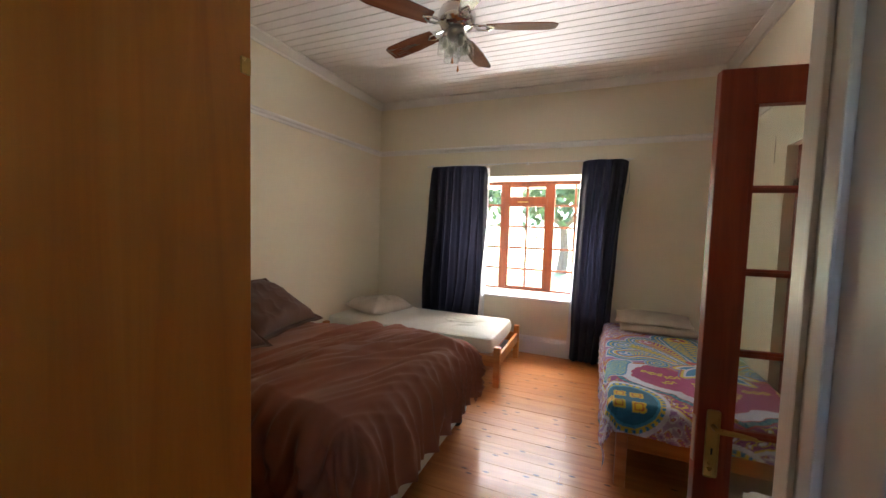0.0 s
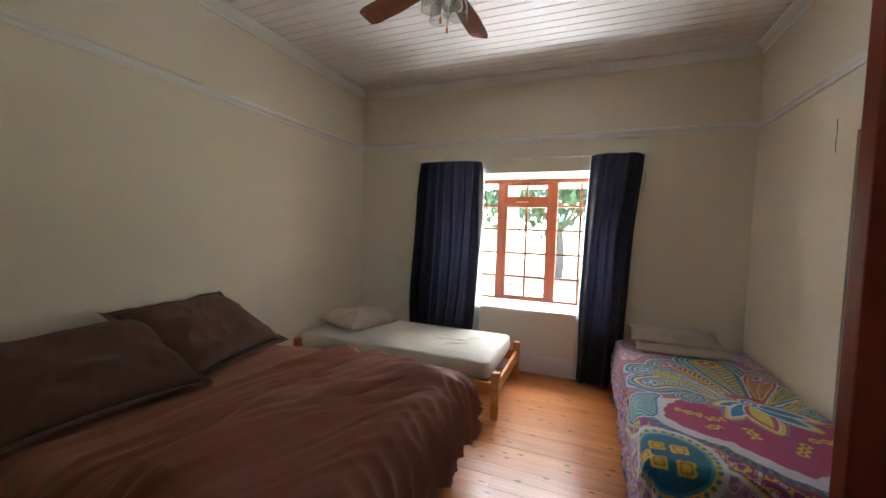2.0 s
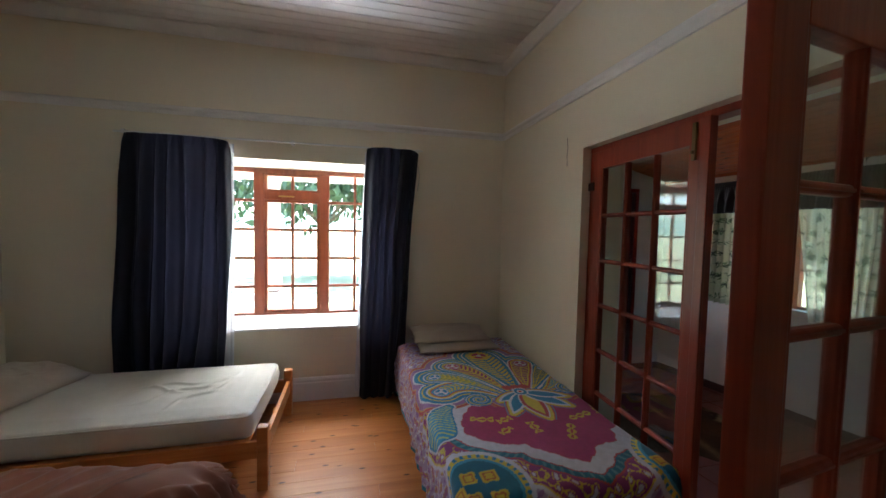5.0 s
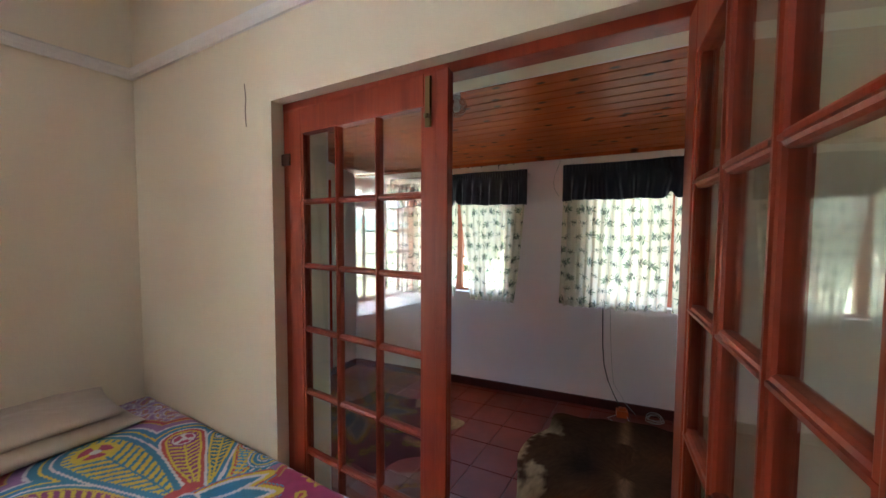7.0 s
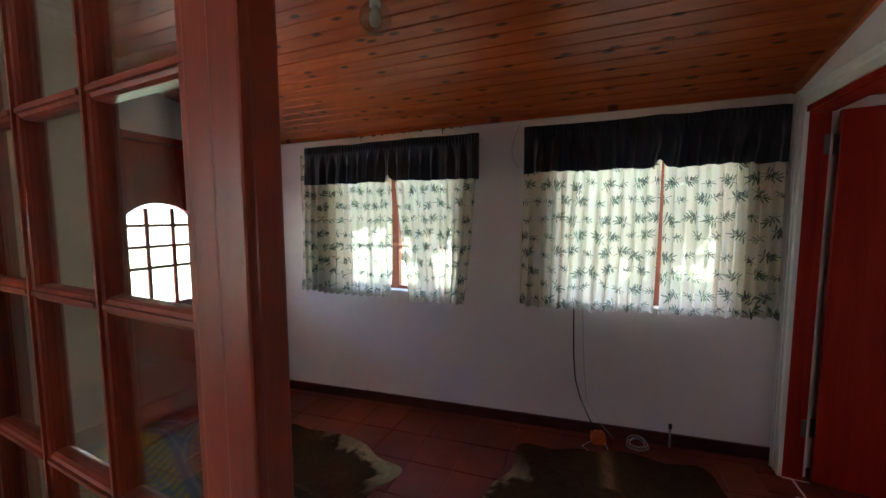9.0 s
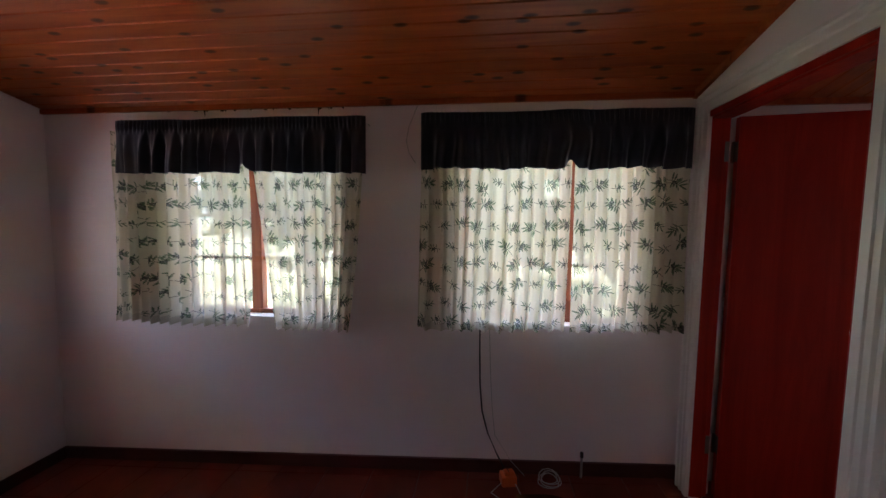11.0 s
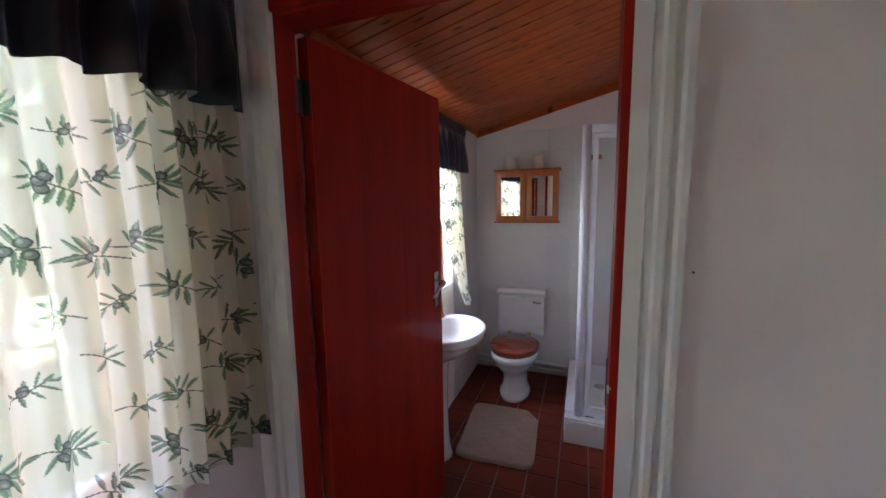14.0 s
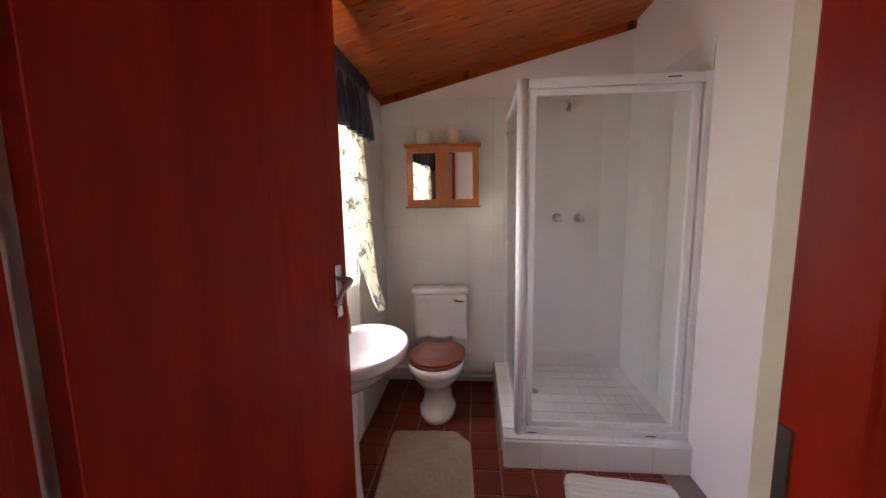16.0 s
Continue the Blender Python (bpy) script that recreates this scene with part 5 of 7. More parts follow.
def paisley(U, V):
    """The printed design, painted motif over motif in bed coordinates."""
    C = np.empty(U.shape + (3,))
    wx = U + 0.012 * (vnoise(U * 9, V * 9, 1) - 0.5)
    wy = V + 0.012 * (vnoise(U * 9, V * 9, 2) - 0.5)

    def lay(mask, col):
        C[mask] = col

    # pale lilac ground with fine scrolls
    f = np.sin(46 * wx + 5 * np.sin(25 * wy)) + np.sin(40 * wy + 5 * np.sin(30 * wx))
    lay(f > -9, (0.46, 0.36, 0.56))
    lay(f > 0.4, (0.42, 0.16, 0.30))
    lay(np.abs(f - 0.2) < 0.20, WHT)
    lay(np.abs(f - 1.05) < 0.22, (0.62, 0.42, 0.10))
    lay(f < -1.45, PUR)

    # cartouche below the flower: a pointed magenta shape in white, dotted teal and plum bands
    px, py = wx + 0.42, wy + 1.60
    th = np.degrees(np.mod(np.arctan2(py, px), 2 * np.pi))
    edge = np.interp(th, (0, 45, 90, 135, 171, 186, 229, 250, 277, 300, 318, 334, 350, 360), (0.44, 0.42, 0.30, 0.36, 0.41, 0.42, 0.25, 0.285, 0.375, 0.315, 0.38, 0.36, 0.43, 0.44))
    rho = np.hypot(px, py)
    rc = rho - edge - 0.010 * np.abs(np.sin(np.radians(th) * 14))
    low = wy < -1.36
    scroll = np.sin(58 * wx + 4 * np.sin(33 * wy)) + np.sin(53 * wy + 4 * np.sin(37 * wx))
    for lim, col in ((0.290, WHT), (0.272, YEL), (0.262, VIOLET), (0.150, RED), (0.140, TEAL), (0.098, RED), (0.090, WHT), (0.006, RED), (0.0, MAG)):
        lay((rc < lim) & low, col)
    lay((rc > 0.102) & (rc < 0.136) & low & (np.sin(np.radians(th) * 75) > 0.4), (0.12, 0.30, 0.36))
    mid = (rc > 0.158) & (rc < 0.252) & low
    lay(mid & (np.abs(scroll - 0.35) < 0.36), YEL)
    lay(mid & (scroll > 1.35), WHT)
    for mx, my, ma, ln in ((-0.47, -1.66, 95, 0.055), (-0.30, -1.74, 60, 0.075), (-0.16, -1.60, 15, 0.075), (-0.72, -1.53, 165, 0.060), (-0.60, -1.56, 20, 0.050), (-0.02, -1.55, 80, 0.050), (-0.63, -1.66, 30, 0.040)):
        q = radians(ma)
        u = (wx - mx) * math.cos(q) + (wy - my) * math.sin(q)
        t = -(wx - mx) * math.sin(q) + (wy - my) * math.cos(q)
        lay((np.abs(u) < ln) & (np.abs(t) < 0.020 * (0.30 + np.abs(np.cos(u * 62)))), YEL)
        lay((np.abs(u) < ln * 0.85) & (np.abs(t) < 0.008 * np.abs(np.cos(u * 62))), RED)

    # fan of curling drops above the flower, each along a bent line from tail to head
    best = np.full(U.shape, 9.0)

    def tear(tail, ctrl, head, r0, r1):
        d, al, sd = np.full(U.shape, 9.0), np.zeros(U.shape), np.zeros(U.shape)
        for k in range(25):
            v = k / 24
            cx = (1 - v) ** 2 * tail[0] + 2 * v * (1 - v) * ctrl[0] + v * v * head[0]
            cy = (1 - v) ** 2 * tail[1] + 2 * v * (1 - v) * ctrl[1] + v * v * head[1]
            gx, gy = 2 * (1 - v) * (ctrl[0] - tail[0]) + 2 * v * (head[0] - ctrl[0]), 2 * (1 - v) * (ctrl[1] - tail[1]) + 2 * v * (head[1] - ctrl[1])
            g = math.hypot(gx, gy)
            dk = np.hypot(wx - cx, wy - cy) - (r0 + (r1 - r0) * math.sin(v * math.pi / 2) ** 1.3)
            near = dk < d
            al = np.where(near, v * 0.5 + ((wx - cx) * gx + (wy - cy) * gy) / g, al)
            sd = np.where(near, (-(wx - cx) * gy + (wy - cy) * gx) / g, sd)
            d = np.where(near, dk, d)
        return d, al, sd

    drops = (
        ((-0.45, -1.30), (-0.70, -1.02), (-0.86, -1.16), 0.030, 0.085, (WHT, YEL, RED, SKY, YEL), SKY, BLUE),
        ((-0.46, -1.28), (-0.66, -0.98), (-0.85, -0.92), 0.022, 0.075, (WHT, BLUE, YEL, SKY, OLV), YEL, BLUE),
        ((-0.43, -1.24), (-0.50, -0.92), (-0.68, -0.76), 0.026, 0.090, (WHT, BLUE, YEL, VIOLET, VIOLET), YEL, MAG),
        ((-0.24, -1.28), (-0.05, -1.20), (0.02, -1.10), 0.028, 0.095, (WHT, BLUE, YEL, RED, SKY), YEL, BLUE),
        ((-0.26, -1.22), (-0.12, -1.06), (-0.01, -0.90), 0.022, 0.070, (WHT, BLUE, YEL, TEAL, TEAL), YEL, SKY),
        ((-0.29, -1.20), (-0.22, -0.98), (-0.15, -0.79), 0.026, 0.088, (WHT, RED, YEL, VIOLET, VIOLET), YEL, MAG),
        ((-0.36, -1.18), (-0.36, -0.90), (-0.41, -0.58), 0.034, 0.135, (WHT, BLUE, BLUE, YEL, YEL), BLUE, WHT),
    )
    shapes = [tear(*d[:5]) for d in drops]
    for d, al, sd in shapes:
        best = np.minimum(best, d)
    halo = best + 0.008 * np.sin(np.arctan2(wy + 1.2, wx + 0.37) * 9)
    top = wy > -1.42
    for lim, col in ((0.150, (0.55, 0.30, 0.10)), (0.142, RED), (0.122, (0.62, 0.42, 0.10)), (0.114, PUR), (0.075, WHT), (0.062, BLUE)):
        lay((halo < lim) & top, col)
    lay((best < 0.062) & (np.abs(best - 0.036) < 0.005) & top, YEL)
    for (tail, ctrl, head, r0, r1, rim, rib, heart), (d, al, sd) in zip(drops, shapes):
        for lim, col in zip((0.010, 0.0, -0.014, -0.024, -0.034), rim):
            lay(d < lim, col)
        inside = d < -0.026
        lay(inside & (np.sin(al * 175 - np.abs(sd) * 110) > 0.25), rib)
        lay(inside & (np.abs(sd) < 0.004), rib)
        e = np.hypot(wx - head[0], wy - head[1])
        lay(e < r1 * 0.62, rim[3])
        lay(e < r1 * 0.54, WHT if heart is not WHT else YEL)
        lay((e < r1 * 0.46) & (np.sin(np.arctan2(wy - head[1], wx - head[0]) * 3 + 1) > -0.55), heart if heart is not WHT else MAG)
        lay(e < r1 * 0.16, WHT)
    # two spirals where the outer drops curl in
    for cx, cy, rad, sg in ((-0.66, -1.31, 0.088, 1), (-0.02, -1.26, 0.085, -1)):
        g, h = wx - cx, wy - cy
        r1 = np.hypot(g, h)
        sp = np.mod(r1 / rad * 2.2 - sg * np.arctan2(h, g) / (2 * np.pi), 1.0)
        ins = r1 < rad
        lay(ins, BLUE)
        lay(ins & (sp < 0.20), YEL)
        lay(ins & (sp > 0.42) & (sp < 0.56), WHT)
    # ribbed leaf beside the cartouche
    d, al, sd = tear((-0.86, -1.36), (-0.96, -1.44), (-0.98, -1.60), 0.03, 0.10)
    for lim, col in ((0.012, WHT), (0.0, BLUE), (-0.014, SKY)):
        lay(d < lim, col)
    lay((d < -0.010) & (np.sin(al * 150 - np.abs(sd) * 70) > 0.45), (0.55, 0.62, 0.25))

    # flower with five petals
    def petal(ang, ln, wd, bands):
        q = radians(ang)
        u = (wx + 0.355) * math.cos(q) + (wy + 1.245) * math.sin(q)
        t = -(wx + 0.355) * math.sin(q) + (wy + 1.245) * math.cos(q)
        v = np.clip(u / ln, 0, 1)
        half = wd * np.sin(np.pi * np.clip(v, 0, 1) ** 0.85) ** 0.8
        d = np.where((u > 0) & (u < ln), np.abs(t) - half, 9.0)
        for lim, col in bands:
            lay(d < lim, col)
    petals = ((211, 0.22, 0.045), (238, 0.31, 0.052), (272, 0.35, 0.072), (311, 0.32, 0.058), (335, 0.29, 0.048))
    for ang, ln, wd in petals:
        petal(ang, ln * 1.08, wd, ((0.024, SKY), (0.018, RED), (0.010, YEL)))
    for k, (ang, ln, wd) in enumerate(petals):
        petal(ang, ln, wd, ((0.0, WHT), (-0.016, BLUE)) if k != 2 else ((0.0, WHT), (-0.008, RED), (-0.030, YEL)))
    e = np.hypot(wx + 0.355, wy + 1.245)
    for ox in (-0.06, 0.0, 0.06):
        lay(np.hypot(wx + 0.36 - ox, wy + 1.175) < 0.034, RED)
    for lim, col in ((0.052, WHT), (0.043, BLUE), (0.024, WHT), (0.012, RED)):
        lay(e < lim, col)

    # teal drops with yellow flowers at the corners of the foot
    for cx, cy in ((-0.90, -2.05), (0.06, -2.05), (-0.42, -2.46)):
        g, h = wx - cx, wy - cy
        r1 = np.hypot(g / 0.19, h / 0.22)
        lay(r1 < 1.12, WHT)
        lay(r1 < 1.0, YEL)
        lay((r1 < 1.0) & (r1 > 0.90) & (np.sin(np.arctan2(h, g) * 34) > 0.1), BLUE)
        lay(r1 < 0.86, SKY)
        lay(r1 < 0.78, TEAL)
        for ox, oy in ((-0.04, 0.07), (0.05, 0.06), (-0.05, -0.05), (0.05, -0.06), (-0.11, 0.0)):
            fx, fy = g - ox, h - oy
            fr = np.hypot(fx, fy) * (1 + 0.16 * np.cos(np.arctan2(fy, fx) * 4))
            lay(fr < 0.038, (0.78, 0.55, 0.03))
            lay((fr < 0.026) & (fr > 0.018), (0.55, 0.16, 0.03))
    # hems
    lay((wx < -1.30) & (f > 0.2), (0.40, 0.12, 0.16))
    lay(wx < -1.335, TEAL)
    return C * (0.84 + 0.16 * vnoise(U * 60, V * 60, 4))[..., None]


def spread_top(U, V):
    return 0.014 * (vnoise(U * 3, V * 3, 8) - 0.5) + 0.010 * np.abs(vnoise(U * 5, V * 2.0, 12) - 0.5)


drape("bedspread", -0.955, -0.045, -2.085, -0.10, 0.495, (0.40, 0.05, 0.19, 0.0), PAISLEY, "paisley cotton bedspread in blue, magenta, yellow and white", "bedspread", 0.0056, spread_top, 0.014, 7.0, paisley, seed=5, r=0.045, flare=0.03)
pillow("pillow", pose(-0.53, -0.29, 0.530, 2, 0, 2), 0.70, 0.40, 0.085, PILLOW_CREAM, "flat cream pillow under another on the paisley bed", 8)
pillow("pillow", pose(-0.57, -0.24, 0.605, 6, 0, -2), 0.68, 0.38, 0.08, PILLOW_CREAM, "cream pillow leaning on the paisley bed", 15)

# ceiling fan
fan = thing("ceiling_fan", "five-bladed ceiling fan with frosted lamp shades and pull chains", "ceiling fan", pose(-2.01, -2.13, 0))
part("canopy", lathe(bmn(), [(0.0, CEIL), (0.075, CEIL), (0.07, CEIL - 0.03), (0.03, CEIL - 0.06), (0.014, CEIL - 0.065)], 24), CHROME, fan, smooth=True)
part("rod", lathe(bmn(), [(0.012, 2.86), (0.012, CEIL - 0.05)], 12), CHROME, fan)
part("motor", lathe(bmn(), [(0.0, 2.87), (0.04, 2.868), (0.105, 2.845), (0.12, 2.81), (0.12, 2.77), (0.10, 2.735), (0.06, 2.72), (0.0, 2.715)], 28), CHROME, fan, "chrome motor housing", smooth=True)
part("light_hub", lathe(bmn(), [(0.0, 2.72), (0.055, 2.715), (0.06, 2.69), (0.045, 2.665), (0.02, 2.655), (0.0, 2.65)], 20), STEEL, fan, smooth=True)
for i in range(5):
    ang = 18 + 72 * i
    m = pose(0, 0, 2.735, 0, 0, ang)
    bm = bmn()
    n = 14
    tops, bots = [], []
    for k in range(n + 1):
        x = 0.19 + 0.44 * k / n
        wdt = 0.048 + 0.018 * min(1, k / 6)
        if k > n - 3:
            wdt *= (1.0, 0.93, 0.72)[k - (n - 2)]
        tops.append([bm.verts.new((x, s * wdt, 0.006 + s * 0.012)) for s in (-1, 1)])
        bots.append([bm.verts.new((x, s * wdt, 0.0 + s * 0.012)) for s in (-1, 1)])
    for k in range(n):
        bm.faces.new((tops[k][0], tops[k + 1][0], tops[k + 1][1], tops[k][1]))
        bm.faces.new((bots[k][0], bots[k][1], bots[k + 1][1], bots[k + 1][0]))
        for s in (0, 1):
            bm.faces.new((tops[k][s], bots[k][s], bots[k + 1][s], tops[k + 1][s]))
    bm.faces.new((tops[0][0], tops[0][1], bots[0][1], bots[0][0]))
    bm.faces.new((tops[n][0], bots[n][0], bots[n][1], tops[n][1]))
    bl = part("blade", bm, BLADE, fan, "brown wood blade")
    bl.matrix_basis = m
    br = tube(bmn(), [(0.09, 0.0, 0.02), (0.14, 0.025, -0.004), (0.20, 0.028, -0.006), (0.24, 0.0, -0.004), (0.20, -0.028, -0.006), (0.14, -0.025, -0.004), (0.09, 0.0, 0.02)], 0.007, 6)
    arm = part("bracket", br, CHROME, bl, "chrome blade bracket")
for i in range(4):
    a = radians(45 + 90 * i)
    cx, cy = 0.075 * math.cos(a), 0.075 * math.sin(a)
    sh = part("lamp_shade", lathe(bmn(), [(0.016, 2.665), (0.03, 2.655), (0.045, 2.625), (0.05, 2.59), (0.046, 2.57), (0.052, 2.555), (0.049, 2.556), (0.043, 2.572), (0.046, 2.592), (0.041, 2.622), (0.026, 2.648), (0.013, 2.655)], 20, cx, cy), LAMP_GLASS, fan, "frosted bell glass shade", smooth=True)
    part("bulb", lathe(bmn(), [(0.0, 2.585), (0.016, 2.592), (0.022, 2.612), (0.014, 2.64), (0.01, 2.655)], 14, cx, cy), BULB, sh, smooth=True)
for cx, cy, zb in ((-0.03, 0.02, 2.52), (0.02, -0.01, 2.45)):
    ch = part("pull_chain", tube(bmn(), [(cx, cy, 2.66), (cx, cy, zb + 0.04)], 0.0015, 5), STEEL, fan)
    part("pull", lathe(bmn(), [(0.0, zb), (0.006, zb + 0.004), (0.007, zb + 0.018), (0.003, zb + 0.036), (0.0015, zb + 0.042)], 10, cx, cy), BED_PINE, ch, "orange wooden pull")

# ---- lean-to -----------------------------------------------------------
CREAM_CLOTH = np.array((0.78, 0.735, 0.575))


def olive_print(U, V, seed):
    """Scattered olive sprigs; U and V in metres of cloth."""
    C = np.broadcast_to(CREAM_CLOTH, U.shape + (3,)).copy()
    rng = random.Random(seed)
    us, vs = U[:, 0], V[0, :]
    greens = ((0.13, 0.19, 0.11), (0.20, 0.27, 0.16), (0.10, 0.145, 0.09), (0.28, 0.34, 0.23))
    su, sv = 0.128, 0.116
    for i in range(int(us.max() / su) + 2):
        for j in range(int(vs.max() / sv) + 2):
            cx = (i + 0.5 * (j % 2)) * su + rng.uniform(-0.02, 0.02)
            cy = j * sv + rng.uniform(-0.02, 0.02)
            big = rng.random() < 0.62
            R = rng.uniform(0.066, 0.076) if big else rng.uniform(0.048, 0.056)
            ang0 = rng.choice((0.35, -0.3, 2.8, 3.5, 0.0)) + rng.uniform(-0.25, 0.25)
            a, b = np.searchsorted(us, (cx - 0.12, cx + 0.12))
            c, d = np.searchsorted(vs, (cy - 0.12, cy + 0.12))
            if b - a < 2 or d - c < 2:
                continue
            p, q = U[a:b, c:d] - cx, V[a:b, c:d] - cy
            sub = C[a:b, c:d]
            x = p * math.cos(ang0) + q * math.sin(ang0)
            y = -p * math.sin(ang0) + q * math.cos(ang0)
            bow = rng.uniform(-0.28, 0.28)
            stem = (np.abs(y - bow * x * x / R) < 0.0015) & (x > -R * 0.95) & (x < R * 0.55)
            sub[stem] = (0.12, 0.13, 0.09)
            n_leaf = 13 if big else 8
            for k in range(n_leaf):
                f = k / (n_leaf - 1)
                side = 1 if k % 2 else -1
                ox = R * (-0.45 + 0.85 * f)
                oy = bow * ox * ox / R
                la = side * (1.75 - 1.35 * f) + rng.uniform(-0.25, 0.25)
                ln, wd = R * rng.uniform(0.24, 0.34), R * rng.uniform(0.048, 0.066)
                lx, ly = ox + ln * math.cos(la), oy + ln * math.sin(la)
                s = (x - lx) * math.cos(la) + (y - ly) * math.sin(la)
                w = -(x - lx) * math.sin(la) + (y - ly) * math.cos(la)
                leaf = np.abs(w) < wd * np.clip(1 - (s / ln) ** 2, 0, 1) ** 0.8
                g = rng.randrange(4)
                sub[leaf] = greens[g]
                sub[leaf & (w * side > 0.1 * wd)] = greens[(g + 1) % 4]
            for k in range(3 if big else 2):
                ox, oy = rng.uniform(-0.30, 0.22) * R, (k - 1) * 0.17 * R + rng.uniform(-0.03, 0.03) * R
                ball = np.hypot((x - ox) / 1.15, y - oy)
                sub[ball < R * 0.135] = (0.055, 0.062, 0.05)
                sub[ball < R * 0.095] = (0.17, 0.18, 0.15)
                sub[np.hypot(x - ox - R * 0.03, y - oy - R * 0.03) < R * 0.045] = (0.33, 0.35, 0.29)
    return C


def half_curtain(y0, y1, hem0, hem1, z1, folds, seed, label, group, lean_in=(0.0, 0.0), blow=0.0, fine=1.0):
    """One short printed curtain on the outer wall, y0 the northern end."""
    w = abs(y1 - y0)
    nu, nv = int(w * 1.25 / 0.0028 * fine), int((z1 - min(hem0, hem1)) / 0.0030 * fine)
    u, v = np.linspace(0, 1, nu)[:, None], np.linspace(0, 1, nv)[None, :]
    e0, e1 = y0 + lean_in[0] * v ** 1.5, y1 + lean_in[1] * v ** 1.5
    a = e0 + (e1 - e0) * u
    zb = hem0 + (hem1 - hem0) * u
    wob = u + 0.05 * (vnoise(u * 5 + 0 * v, v * 1.6 + 0 * u, seed) - 0.5)
    ph = 2 * np.pi * folds * wob
    amp = 0.024 * (0.35 + 1.1 * vnoise(u * folds * 0.5 + 0 * v, 0.8 * v + 0 * u, seed + 4))
    g = 0.35 + 0.65 * np.clip(v * 2.2, 0, 1)
    d = amp * g * (np.sin(ph) + 0.3 * np.sin(2 * ph + 1))
    z = z1 + (zb - z1) * v + 0.003 * np.sin(ph) * v ** 8 + 0.016 * (vnoise(u * 7 + 0 * v, 0 * u + 0 * v, seed + 2) - 0.5) * v ** 8
    X = XE - 0.048 + d - blow * v ** 2 * (1 - 0.85 * u)
    Y = a + 0.004 * np.cos(ph) * g
    cols = olive_print(u * w * 1.3 + 0 * v, v * (z1 - hem0) + 0 * u, seed)
    k = int(nv * 0.965)
    ob = grid_mesh("curtain", X[:, :k], Y[:, :k], z[:, :k], OLIVE, colours=cols[:, :k])
    grid_mesh("hem", X[:, k - 1:] - 0.002, Y[:, k - 1:], z[:, k - 1:], OLIVE, ob, cols[:, k - 1:] * 0.80, "doubled stitched hem")
    return tagged(ob, label, "curtain", group)


def valance(y0, y1, z0, z1, notch, seed, label):
    w = abs(y1 - y0)
    nu, nv = int(w / 0.006), 26
    u, v = np.linspace(0, 1, nu)[:, None], np.linspace(0, 1, nv)[None, :]
    folds = w * 17
    ph = 2 * np.pi * folds * (u + 0.02 * vnoise(u * 9 + 0 * v, v * 2 + 0 * u, seed))
    hgt = z1 - z0
    drop = v * hgt
    ruche = np.clip(1 - np.abs(drop - 0.035) / 0.045, 0, 1)
    d = 0.012 * np.sin(ph * 2.3) * ruche + 0.030 * np.clip((drop - 0.06) / 0.15, 0, 1) * (np.sin(ph * 0.6) + 0.4 * np.sin(ph * 1.1)) * (0.4 + vnoise(u * folds * 0.4 + 0 * v, v, seed + 1))
    lift = 0.055 * np.exp(-((u - notch) / 0.018) ** 2) + 0.012 * (vnoise(u * 12 + 0 * v, 0 * v + 0 * u, seed + 6) - 0.5)
    z = z1 - drop + lift * v ** 3 + 0.010 * (vnoise(u * 9 + 0 * v, 0 * u + 0 * v, seed + 8) - 0.5) * (1 - v)
    X = XE - 0.098 - d - 0.010 * v
    ends = np.clip(np.minimum(u, 1 - u) * w / 0.05, 0, 1)
    X = XE - 0.075 + (X - XE + 0.075) * ends ** 0.5
    Y = y0 + (y1 - y0) * u + 0 * v
    k = 7
    ob = grid_mesh("valance", X[:, k:], Y[:, k:], z[:, k:], NAVY_FRILL)
    grid_mesh("heading", X[:, :k + 1], Y[:, :k + 1], z[:, :k + 1], NAVY_FRILL, ob, label="gathered heading tape")
    return tagged(ob, label, "valance", "lean-to valances")


half_curtain(0.05, -0.888, 0.800, 0.800, 2.03, 13, 21, "short cream curtain printed with olive sprigs", "lean-to curtains", (0.03, 0.012), fine=0.8)
half_curtain(-0.915, -1.62, 0.795, 0.800, 2.03, 10, 33, "short cream curtain printed with olive sprigs, pulled aside at the hem", "lean-to curtains", (-0.115, 0.10), fine=0.8)
half_curtain(-1.965, -2.815, 0.830, 0.850, 2.03, 12, 45, "short cream curtain printed with olive sprigs", "lean-to curtains", (0.02, 0.018), fine=1.2)
half_curtain(-2.825, -3.435, 0.850, 0.880, 2.03, 10, 57, "short cream curtain printed with olive sprigs", "lean-to curtains", (-0.008, 0.0), fine=1.65)
valance(-0.02, -1.64, 1.755, 2.078, 0.54, 2, "gathered navy valance over the printed curtains")
valance(-1.965, -3.42, 1.770, 2.082, 0.57, 9, "gathered navy valance over the printed curtains")
for y0, y1 in ((0.01, -1.64), (-1.96, -3.44)):
    t_ = thing("curtain_rail", "thin white curtain wire on the outer wall", "curtain rail")
    part("rod", tube(bmn(), [(XE - 0.045, y0, 2.04), (XE - 0.045, y1, 2.04)], 0.005), WHITE_PLASTIC, t_)
    for y in (y0, y1):
        part("hook", tube(bmn(), [(XE, y, 2.04), (XE - 0.045, y, 2.04)], 0.004), WHITE_PLASTIC, t_)
wire = tube(bmn(), [(XE - 0.004, -1.93, 2.15), (XE - 0.005, -1.91, 2.10), (XE - 0.005, -1.88, 2.03), (XE - 0.005, -1.865, 1.95), (XE - 0.005, -1.88, 1.88), (XE - 0.005, -1.92, 1.82)], 0.0022, 5)
tagged(obj("loose_wire", wire, GREY_WIRE), "thin loose wire on the wall", "wire")

